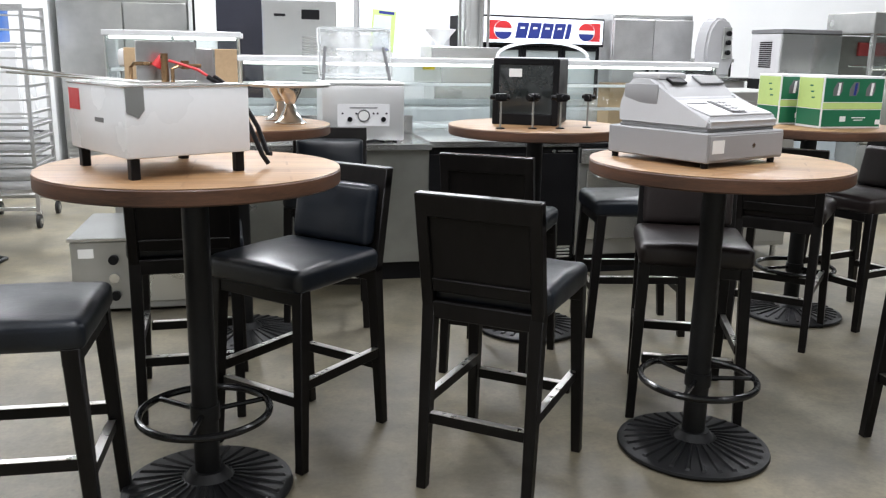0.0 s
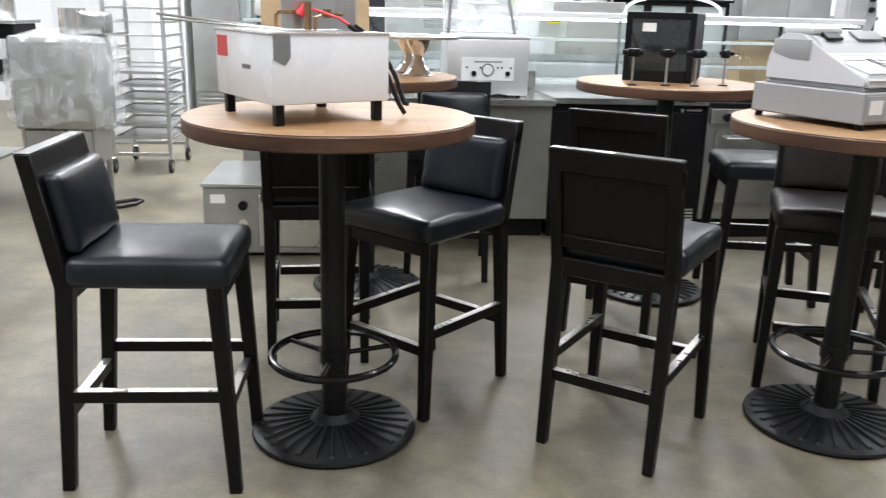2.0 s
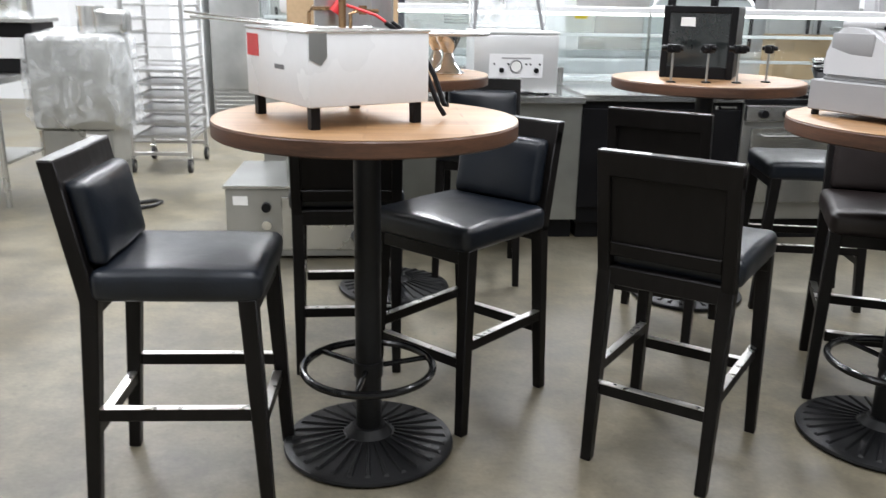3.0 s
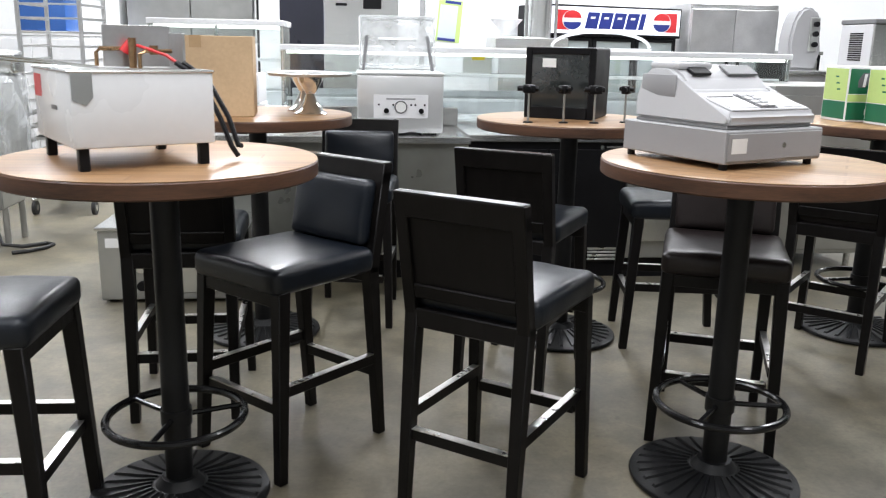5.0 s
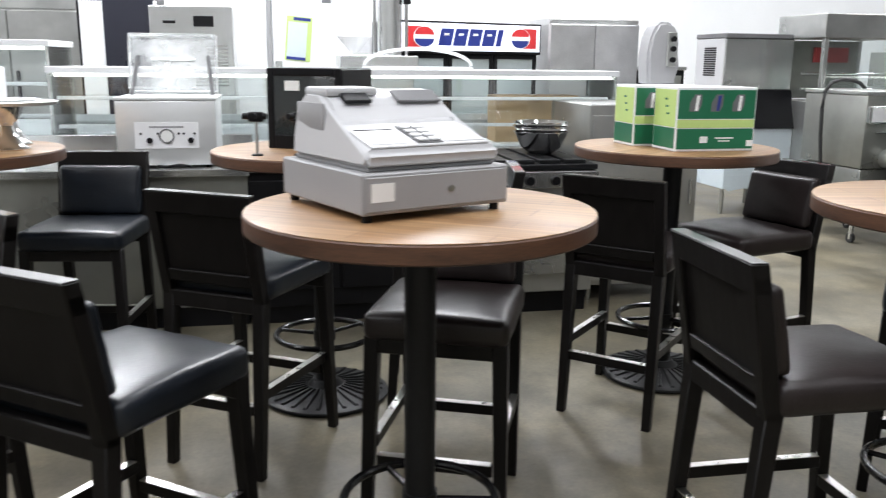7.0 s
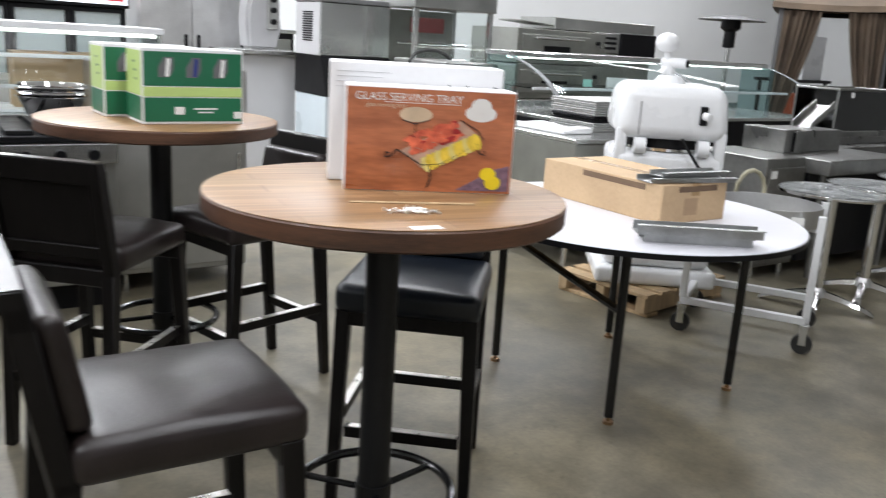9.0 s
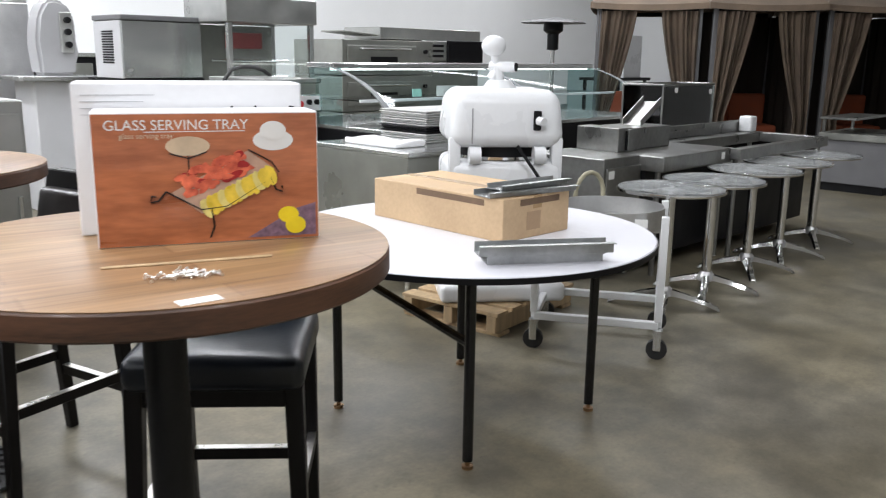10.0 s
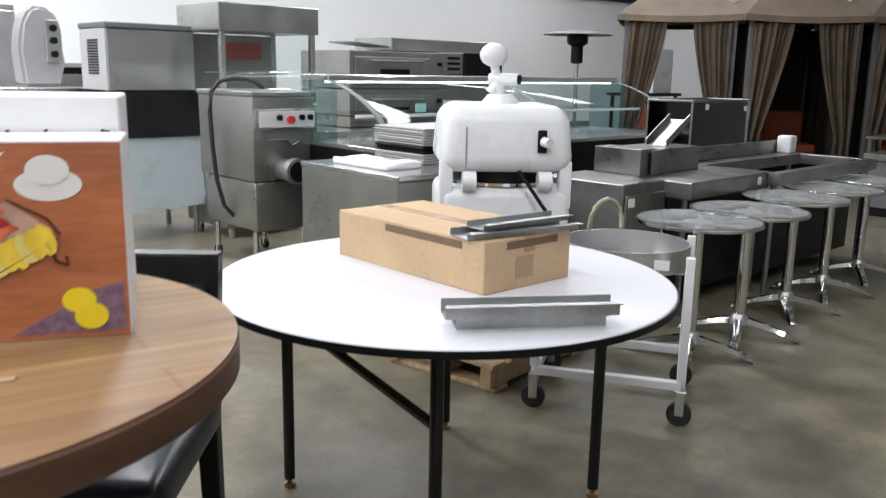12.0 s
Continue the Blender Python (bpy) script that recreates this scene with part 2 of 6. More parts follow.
CARD = mat("brown_cardboard", (0.52, 0.36, 0.21), 0.75, 0, 0.10, 4, 70, 0.05, tint=(0.56, 0.40, 0.24))
CARDDARK = mat("box_tape_print", (0.16, 0.10, 0.06), 0.6, 0, 0.2, 9, 70, 0.02)
PAPER = mat("white_paper", (0.80, 0.80, 0.78), 0.7, 0, 0.03, 9, 80, 0.02)
RED = mat("red_print", (0.62, 0.03, 0.035), 0.4, 0, 0.1, 7, 60, 0.01)
BLUE = mat("blue_print", (0.02, 0.035, 0.22), 0.4, 0, 0.1, 7, 60, 0.01)
BINBLUE = mat("blue_plastic", (0.03, 0.11, 0.36), 0.45, 0, 0.1, 5, 70, 0.03)
GREEN = mat("dark_green_print", (0.012, 0.14, 0.065), 0.35, 0, 0.08, 5, 60, 0.01)
LIME = mat("lime_print", (0.50, 0.66, 0.22), 0.4, 0, 0.06, 5, 60, 0.01)
ORANGEBOX = mat("terracotta_print", (0.36, 0.10, 0.035), 0.30, 0, 0.3, 3, 25, 0.0, tint=(0.46, 0.15, 0.06), stretch=(1, 1, 5), coat=0.7)
MELON = mat("red_fruit_print", (0.65, 0.06, 0.04), 0.3, 0, 0.5, 30, 70, 0.0, tint=(0.75, 0.16, 0.08))
PINE = mat("yellow_fruit_print", (0.80, 0.58, 0.06), 0.3, 0, 0.25, 30, 70, 0.0)
BERRYDARK = mat("deep_red_fruit_print", (0.36, 0.02, 0.02), 0.3, 0, 0.3, 30, 70, 0.0)
PINEPALE = mat("pale_yellow_fruit_print", (0.78, 0.66, 0.22), 0.3, 0, 0.2, 30, 70, 0.0)
LEMON = mat("lemon_print", (0.85, 0.65, 0.02), 0.3, 0, 0.1, 12, 70, 0.0)
LILAC = mat("lilac_cloth_print", (0.20, 0.12, 0.17), 0.4, 0, 0.4, 90, 200, 0.0)
CREAM = mat("cream_print", (0.62, 0.48, 0.33), 0.4, 0, 0.15, 20, 70, 0.0)
PALEGLASS = mat("pale_glass_print", (0.52, 0.33, 0.24), 0.3, 0, 0.2, 20, 70, 0.0)
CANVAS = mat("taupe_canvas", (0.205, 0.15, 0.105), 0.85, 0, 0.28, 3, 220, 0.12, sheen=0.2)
# darkened copy of the canvas: the cabana interior's shade is in the colour
SHADEDCANVAS = mat("shaded_canvas", (0.05, 0.038, 0.030), 0.9, 0, 0.2, 3, 220, 0.12)
ORANGE = mat("rust_cushion", (0.32, 0.075, 0.03), 0.8, 0, 0.15, 5, 180, 0.08)
RUBBER = mat("black_rubber", (0.02, 0.02, 0.02), 0.6, 0, 0.2, 9, 80, 0.05)
PALLETWOOD = mat("raw_pine", (0.42, 0.30, 0.17), 0.75, 0, 0.25, 4, 50, 0.08, stretch=(8, 8, 1), rand=0.15)
COPPER = mat("old_brass", (0.35, 0.22, 0.12), 0.3, 0.9, 0.2, 20, 80, 0.03)
CREAMHOSE = mat("cream_hose", (0.45, 0.42, 0.30), 0.5, 0, 0.1, 9, 80, 0.02)
ICEBLUE = mat("pale_blue_film", (0.55, 0.62, 0.66), 0.3, 0, 0.05, 2, 30, 0.05)
ALU = mat("raw_aluminium", (0.62, 0.62, 0.62), 0.35, 0.9, 0.1, 6, 60, 0.02)
GLASS = glass("clear_glass")
CASEGLASS = glass("display_glass", (0.94, 0.975, 0.97), 1.0, 0.02)
TINTGLASS = glass("tinted_display_glass", (0.76, 0.87, 0.87), 0.12, 0.03)
RIBGREY = mat("dull_grey_trim", (0.20, 0.21, 0.215), 0.6, 0, 0.1, 4, 40, 0.02)
LAMINATE = mat("white_laminate", (0.66, 0.66, 0.70), 0.35, 0, 0.04, 3, 50, 0.01)
TRAYGREY = mat("tray_grey", (0.48, 0.48, 0.47), 0.45, 0.0, 0.12, 6, 60, 0.02)
# grey mixed into the table glass stands for the reflection on the tops
TABLEGLASS = part_clear("table_glass", (0.45, 0.47, 0.47), 0.12, 0.42)
ACRYLIC = part_clear("frosted_acrylic", (0.62, 0.64, 0.64), 0.2, 0.36)
SINKSTEEL = mat("scratched_dark_steel", (0.30, 0.30, 0.29), 0.34, 0.95, 0.25, 3.0, 30, 0.03, wear=0.3)
FILM = plastic_film()
LAMPGLOW = glow("lamp_tube", (1.0, 0.98, 0.94), 3.0)
REDGLOW = mat("dull_red_sign", (0.45, 0.06, 0.06), 0.4, 0, 0.1, 7, 60, 0.01)


# ---- building blocks ----
def b(x0, x1, y0, y1, z0, z1, bevel=0.004, seg=1):
    return ("box", x0, x1, y0, y1, z0, z1, bevel, seg)


def c(p, q, r, r2=None, n=16):
    return ("cyl", p, q, r, r if r2 is None else r2, n)


def t(points, r, n=8, closed=False):
    return ("tube", points, r, n, closed)


def lathe(profile, n=32, x=0.0, y=0.0):
    return ("lathe", profile, n, x, y)


def add_box(bm, x0, x1, y0, y1, z0, z1, bevel, seg):
    m = Matrix.LocRotScale(((x0 + x1) / 2, (y0 + y1) / 2, (z0 + z1) / 2), None, (abs(x1 - x0), abs(y1 - y0), abs(z1 - z0)))
    made = bmesh.ops.create_cube(bm, size=1, matrix=m)
    vs = made["verts"]
    bevel = min(bevel, 0.45 * min(abs(x1 - x0), abs(y1 - y0), abs(z1 - z0)))
    if bevel > 0:
        es = list({e for v in vs for e in v.link_edges})
        bmesh.ops.bevel(bm, geom=es, offset=bevel, segments=seg, profile=0.5, affect="EDGES")


def add_cyl(bm, p, q, r, r2, n):
    p, q = Vector(p), Vector(q)
    d = q - p
    m = Matrix.Translation((p + q) / 2) @ d.to_track_quat("Z", "Y").to_matrix().to_4x4()
    bmesh.ops.create_cone(bm, cap_ends=True, segments=n, radius1=r, radius2=r2, depth=d.length, matrix=m)


def add_tube(bm, points, r, n, closed):
    pts = [Vector(p) for p in points]
    rings = []
    up = Vector((0.31, 0.17, 0.93)).normalized()
    for i, p in enumerate(pts):
        a = pts[i - 1] if (i or closed) else p
        z = pts[(i + 1) % len(pts)] if (i < len(pts) - 1 or closed) else p
        d = (z - a).normalized()
        s = d.cross(up)
        s = s.normalized() if s.length > 1e-4 else d.orthogonal().normalized()
        w = d.cross(s)
        rings.append([bm.verts.new(p + r * (math.cos(k * math.tau / n) * s + math.sin(k * math.tau / n) * w)) for k in range(n)])
    for i in range(len(rings) - (0 if closed else 1)):
        one, two = rings[i], rings[(i + 1) % len(rings)]
        for k in range(n):
            bm.faces.new((one[k], one[(k + 1) % n], two[(k + 1) % n], two[k]))
    if not closed:
        bm.faces.new(rings[0][::-1])
        bm.faces.new(rings[-1])


def add_lathe(bm, profile, n, x, y):
    rings = []
    for r, z in profile:
        if r < 1e-5:
            rings.append([bm.verts.new((x, y, z))])
        else:
            rings.append([bm.verts.new((x + r * math.cos(k * math.tau / n), y + r * math.sin(k * math.tau / n), z)) for k in range(n)])
    for one, two in zip(rings, rings[1:]):
        for k in range(n):
            q = (k + 1) % n
            if len(one) == 1 and len(two) == 1:
                continue
            if len(one) == 1:
                bm.faces.new((one[0], two[q], two[k]))
            elif len(two) == 1:
                bm.faces.new((one[k], one[q], two[0]))
            else:
                bm.faces.new((one[k], one[q], two[q], two[k]))


def shape(*specs, move=None, smooth=False, bend=None):
    bm = bmesh.new()
    for s in specs:
        if s[0] == "box":
            add_box(bm, *s[1:])
        elif s[0] == "cyl":
            add_cyl(bm, *s[1:])
        elif s[0] == "tube":
            add_tube(bm, *s[1:])
        elif s[0] == "lathe":
            add_lathe(bm, *s[1:])
    if bend:
        for v in bm.verts:
            v.co = Vector(bend(*v.co))
    if move:
        bmesh.ops.transform(bm, matrix=move, verts=bm.verts)
    return bm


def part(name, bm, material, parent, label="", kind="", smooth=True):
    bmesh.ops.recalc_face_normals(bm, faces=bm.faces)
    data = bpy.data.meshes.new(name)
    bm.to_mesh(data)
    bm.free()
    data.materials.append(material)
    if smooth:
        for p in data.polygons:
            p.use_smooth = True
        data.set_sharp_from_angle(angle=radians(35))
    ob = new(name, data)
    ob.parent = parent
    return tagged(ob, label=label, kind=kind)


def thing(name, m, label, category, group="", kind=""):
    ob = new(name)
    ob.empty_display_size = 0.05
    ob.matrix_world = m
    return tagged(ob, label, category, group, kind)


def words(name, text, size, material, parent, m, label=""):
    """Lettering as a thin mesh."""
    cu = bpy.data.curves.new(name, "FONT")
    cu.body, cu.size, cu.extrude = text, size, 0.0006
    tmp = bpy.data.objects.new(name, cu)
    data = bpy.data.meshes.new_from_object(tmp)
    bpy.data.objects.remove(tmp)
    data.materials.append(material)
    ob = new(name, data)
    ob.parent = parent
    ob.matrix_basis = m
    return tagged(ob, label=label)


def panel(w, h, m=None):
    """A flat sheet, w by h, standing in x and z, facing -y."""
    return shape(b(-w / 2, w / 2, -0.001, 0.001, -h / 2, h / 2, 0), move=m)


def outline(points, y, thick=0.0008):
    """A flat printed shape from its outline in x and z, facing -y."""
    bm = bmesh.new()
    f = bm.faces.new([bm.verts.new((px, y, pz)) for px, pz in points])
    made = bmesh.ops.extrude_face_region(bm, geom=[f])
    bmesh.ops.translate(bm, verts=[v for v in made["geom"] if isinstance(v, bmesh.types.BMVert)], vec=(0, -thick, 0))
    return bm


def oval(cx, cz, rx, rz, n=24, turn=0.0, wob=0.0, seed=0):
    rnd = random.Random(seed)
    pts = []
    for k in range(n):
        a = k * math.tau / n
        w = 1 + wob * rnd.uniform(-1, 1)
        x, z = rx * w * math.cos(a), rz * w * math.sin(a)
        pts.append((cx + x * math.cos(turn) - z * math.sin(turn), cz + x * math.sin(turn) + z * math.cos(turn)))
    return pts


# ---- the hall ----
def structure(name, specs, material, label, m=None, kind="structure", category=""):
    ob = part(name, shape(*specs), material, None, label, kind, smooth=False)
    ob.matrix_world = m or BASE
    if category:
        ob["category"] = category
    return ob


structure("floor", [b(-9, 17, -11, 7.6, -0.2, 0, 0)], CONCRETE, "worn grey concrete warehouse floor", category="floor")
structure("wall_north", [b(-9, 17, 7.0, 7.3, 0, 4.8, 0)], WALL, "white painted warehouse back wall", category="wall")
structure("trim", [b(9, 17, 6.93, 6.997, 2.74, 2.85, 0.004)], BLACK, "dark steel conduit rail along the white wall", category="rail")
structure("wall_west", [b(-9.3, -9, -11, 7.3, 0, 4.8, 0)], WALL, "white painted warehouse side wall", category="wall")
structure("wall_east", [b(17, 17.3, -11, 7.3, 0, 4.8, 0)], WALL, "white painted warehouse side wall", category="wall")
structure("wall_south", [b(-9, 17, -11.3, -11, 0, 4.8, 0)], WALL, "white painted warehouse front wall", category="wall")
structure("ceiling", [b(-9, 17, -11, 7.3, 4.8, 5.0, 0)], CEIL, "white warehouse ceiling", category="ceiling")


# ---- bar tables ----
def bar_table(x, y, yaw, label, R=0.465):
    tb = thing("bar_table", pose(x, y, 0, 0, 0, yaw), label, "table", "round bar tables")
    part("tabletop", shape(lathe([(0, 1.067), (R - 0.003, 1.067), (R - 0.002, 1.069), (R - 0.004, 1.070), (0, 1.070)], 96)), TOPWOOD, tb, "butcher-block wooden top")
    part("edge_band", shape(lathe([(0, 1.018), (R - 0.10, 1.018), (R - 0.006, 1.0215), (R, 1.0265), (R, 1.063), (R - 0.003, 1.0668), (0, 1.0668)], 96)), EDGEWOOD, tb, "dark walnut edge band")
    part("column", shape(c((0, 0, 0.05), (0, 0, 1.0), 0.041, n=28)), IRON, tb)
    part("mounting_plate", shape(b(-0.2, 0.2, -0.03, 0.03, 0.995, 1.0178), b(-0.03, 0.03, -0.2, 0.2, 0.992, 1.0175)), IRON, tb)
    base = part("base", shape(lathe([(0, 0.004), (0.268, 0.004), (0.275, 0.012), (0.272, 0.020), (0.255, 0.026), (0.16, 0.036), (0.075, 0.050), (0.062, 0.066), (0.055, 0.075), (0, 0.075)], 72)), IRON, tb, "ribbed black cast-iron disc base")
    ribs = bmesh.new()
    for k in range(28):
        a = k * math.tau / 28
        for r0, r1, z0, z1, w0, w1 in ((0.085, 0.245, 0.050, 0.029, 0.004, 0.011),):
            d, s = Vector((math.cos(a), math.sin(a), 0)), Vector((-math.sin(a), math.cos(a), 0))
            top = [ribs.verts.new(d * r0 + s * w0 * 0.5 + Vector((0, 0, z0 + 0.005))), ribs.verts.new(d * r0 - s * w0 * 0.5 + Vector((0, 0, z0 + 0.005))),
                   ribs.verts.new(d * r1 - s * w1 * 0.5 + Vector((0, 0, z1 + 0.005))), ribs.verts.new(d * r1 + s * w1 * 0.5 + Vector((0, 0, z1 + 0.005)))]
            low = [ribs.verts.new(d * (r0 - 0.003) + s * w0 + Vector((0, 0, z0 - 0.004))), ribs.verts.new(d * (r0 - 0.003) - s * w0 + Vector((0, 0, z0 - 0.004))),
                   ribs.verts.new(d * (r1 + 0.008) - s * w1 + Vector((0, 0, z1 - 0.006))), ribs.verts.new(d * (r1 + 0.008) + s * w1 + Vector((0, 0, z1 - 0.006)))]
            ribs.faces.new(top)
            for i in range(4):
                ribs.faces.new((top[i], low[i], low[(i + 1) % 4], top[(i + 1) % 4]))
    part("base_ribs", ribs, IRON, base, smooth=False)
    ring = [(0.205 * math.cos(k * math.tau / 48), 0.205 * math.sin(k * math.tau / 48), 0.275) for k in range(48)]
    rest = part("foot_ring", shape(t(ring, 0.0125, 10, True)), BLACKTUBE, tb, "glossy black foot ring")
    for k in range(3):
        a = k * math.tau / 3 + 0.35
        part("spoke", shape(c((0.045 * math.cos(a), 0.045 * math.sin(a), 0.275), (0.2 * math.cos(a), 0.2 * math.sin(a), 0.275), 0.009, n=8)), BLACKTUBE, rest)
    part("collar", shape(c((0, 0, 0.25), (0, 0, 0.30), 0.047, n=24)), IRON, rest)
    return tb


for x, y, yaw, radius in ((0.600, 3.475, 20, 0.443), (2.238, 4.057, -12, 0.436), (1.578, 5.366, 35, 0.44), (0.165, 4.976, 5, 0.44), (3.048, 5.890, 60, 0.44), (3.710, 4.475, 12, 0.428)):
    bar_table(x, y, yaw, "round bar table with butcher-block top and cast-iron base", radius)


# ---- bar stools ----
def cushion(x0, x1, y0, y1, z0, z1, bevel, puff, seed, axis=2):
    """An upholstered block: rounded edges, a swollen face and soft creases."""
    bm = bmesh.new()
    add_box(bm, x0, x1, y0, y1, z0, z1, bevel, 4)
    bmesh.ops.subdivide_edges(bm, edges=[e for e in bm.edges if e.calc_length() > 0.08], cuts=9, use_grid_fill=True)
    cx, cy, cz = (x0 + x1) / 2, (y0 + y1) / 2, (z0 + z1) / 2
    for v in bm.verts:
        a, d, h = (v.co.x - cx) / (x1 - x0) * 2, (v.co.y - cy) / (y1 - y0) * 2, (v.co.z - cz) / (z1 - z0) * 2
        wr = noise.noise(v.co * 9 + Vector((seed, 0, 0))) * 0.004 + noise.noise(v.co * 26 + Vector((0, seed, 0))) * 0.0022
        if axis == 2 and h > 0.5:
            v.co.z += puff * (1 - a * a) * (1 - d * d) + wr
        elif axis == 1 and d > 0.5:
            v.co.y += puff * (1 - a * a) * (1 - h * h) + wr
        else:
            v.co += Vector((a, d, 0)) * wr * 0.5
    return bm


def bar_stool(leather, label, seed):
    st = thing("bar_stool", Matrix(), label, "bar stool", "bar stools")

    def back_line(z):
        return -0.192 - max(0, z - 0.66) * 0.17

    def leg(x_top, y_top, x_foot, y_foot, z_top):
        bm = bmesh.new()
        rows = []
        for z, x, y, w in ((0, x_foot, y_foot, 0.0165), (z_top, x_top, y_top, 0.022)):
            rows.append([bm.verts.new((x + i * w, y + j * w, z)) for i, j in ((-1, -1), (1, -1), (1, 1), (-1, 1))])
        bm.faces.new(rows[0][::-1])
        bm.faces.new(rows[1])
        for k in range(4):
            bm.faces.new((rows[0][k], rows[0][(k + 1) % 4], rows[1][(k + 1) % 4], rows[1][k]))
        bmesh.ops.bevel(bm, geom=bm.edges[:], offset=0.003, segments=1, affect="EDGES")
        return bm

    for sx in (-1, 1):
        part("leg", leg(sx * 0.186, 0.182, sx * 0.203, 0.212, 0.66), DARKWOOD, st)
        part("leg", leg(sx * 0.178, -0.190, sx * 0.180, -0.232, 0.66), DARKWOOD, st)
    part("seat_frame", shape(b(-0.204, 0.204, 0.160, 0.200, 0.605, 0.665), b(-0.2, 0.2, -0.212, -0.172, 0.605, 0.665),
                             b(-0.204, -0.164, -0.172, 0.160, 0.679, 0.664), b(0.164, 0.204, -0.172, 0.160, 0.679, 0.664)), DARKWOOD, st)
    part("seat", cushion(-0.212, 0.212, -0.185, 0.218, 0.648, 0.738, 0.028, 0.014, seed), leather, st, "padded leather seat")
    lean = lambda x, y, z: (x, y + back_line(z), z)
    part("back_frame", shape(b(-0.2, -0.162, -0.02, 0.02, 0.64, 1.0, 0.003), b(0.162, 0.2, -0.02, 0.02, 0.64, 1.0, 0.003),
                             b(-0.2, 0.2, -0.02, 0.02, 0.955, 1.03, 0.003), b(-0.162, 0.162, -0.018, 0.018, 0.70, 0.745, 0.003), bend=lean), DARKWOOD, st)
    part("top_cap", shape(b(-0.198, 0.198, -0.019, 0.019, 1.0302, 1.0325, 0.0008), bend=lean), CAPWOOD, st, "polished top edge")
    part("back_panel", shape(b(-0.164, 0.164, -0.008, 0.012, 0.74, 0.96, 0.0), bend=lean), DARKWOOD, st)
    pad = cushion(-0.180, 0.180, 0.014, 0.062, 0.742, 0.972, 0.022, 0.012, seed + 3, axis=1)
    for v in pad.verts:
        v.co = Vector(lean(*v.co))
    part("backrest", pad, leather, st, "padded leather backrest")
    for sx in (-1, 1):
        r = part("rung", shape(b(sx * 0.184 - 0.011, sx * 0.184 + 0.011, -0.205, 0.185, 0.292, 0.329, 0.002)), DARKWOOD, st)
        part("rung_strip", shape(b(sx * 0.184 - 0.0115, sx * 0.184 + 0.0115, -0.195, 0.18, 0.329, 0.3315, 0)), RAILSTEEL, r, "scuffed steel strip")
    for y in (-0.214, 0.192):
        r = part("rung", shape(b(-0.172, 0.172, y - 0.011, y + 0.011, 0.235, 0.272, 0.002)), DARKWOOD, st)
        part("rung_strip", shape(b(-0.166, 0.166, y - 0.0115, y + 0.0115, 0.272, 0.2745, 0)), RAILSTEEL, r, "scuffed steel strip")
    return st


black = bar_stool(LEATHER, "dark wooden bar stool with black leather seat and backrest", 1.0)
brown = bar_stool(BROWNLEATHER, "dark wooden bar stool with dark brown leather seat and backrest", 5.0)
for o in (*black.children_recursive, *brown.children_recursive):
    o.data.transform(Matrix.Diagonal((1.02, 1.1, 0.97, 1)))
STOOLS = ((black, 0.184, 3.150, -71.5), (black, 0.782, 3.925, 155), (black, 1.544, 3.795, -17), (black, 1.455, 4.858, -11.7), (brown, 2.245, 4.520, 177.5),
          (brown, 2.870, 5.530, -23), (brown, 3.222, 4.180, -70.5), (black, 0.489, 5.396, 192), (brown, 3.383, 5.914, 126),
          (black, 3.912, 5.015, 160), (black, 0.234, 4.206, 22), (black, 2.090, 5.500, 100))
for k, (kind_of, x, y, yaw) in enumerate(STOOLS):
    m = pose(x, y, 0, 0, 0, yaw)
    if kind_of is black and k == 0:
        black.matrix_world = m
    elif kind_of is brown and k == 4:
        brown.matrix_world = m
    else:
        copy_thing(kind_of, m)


# ---- things on the bar tables ----
TOP = 1.070


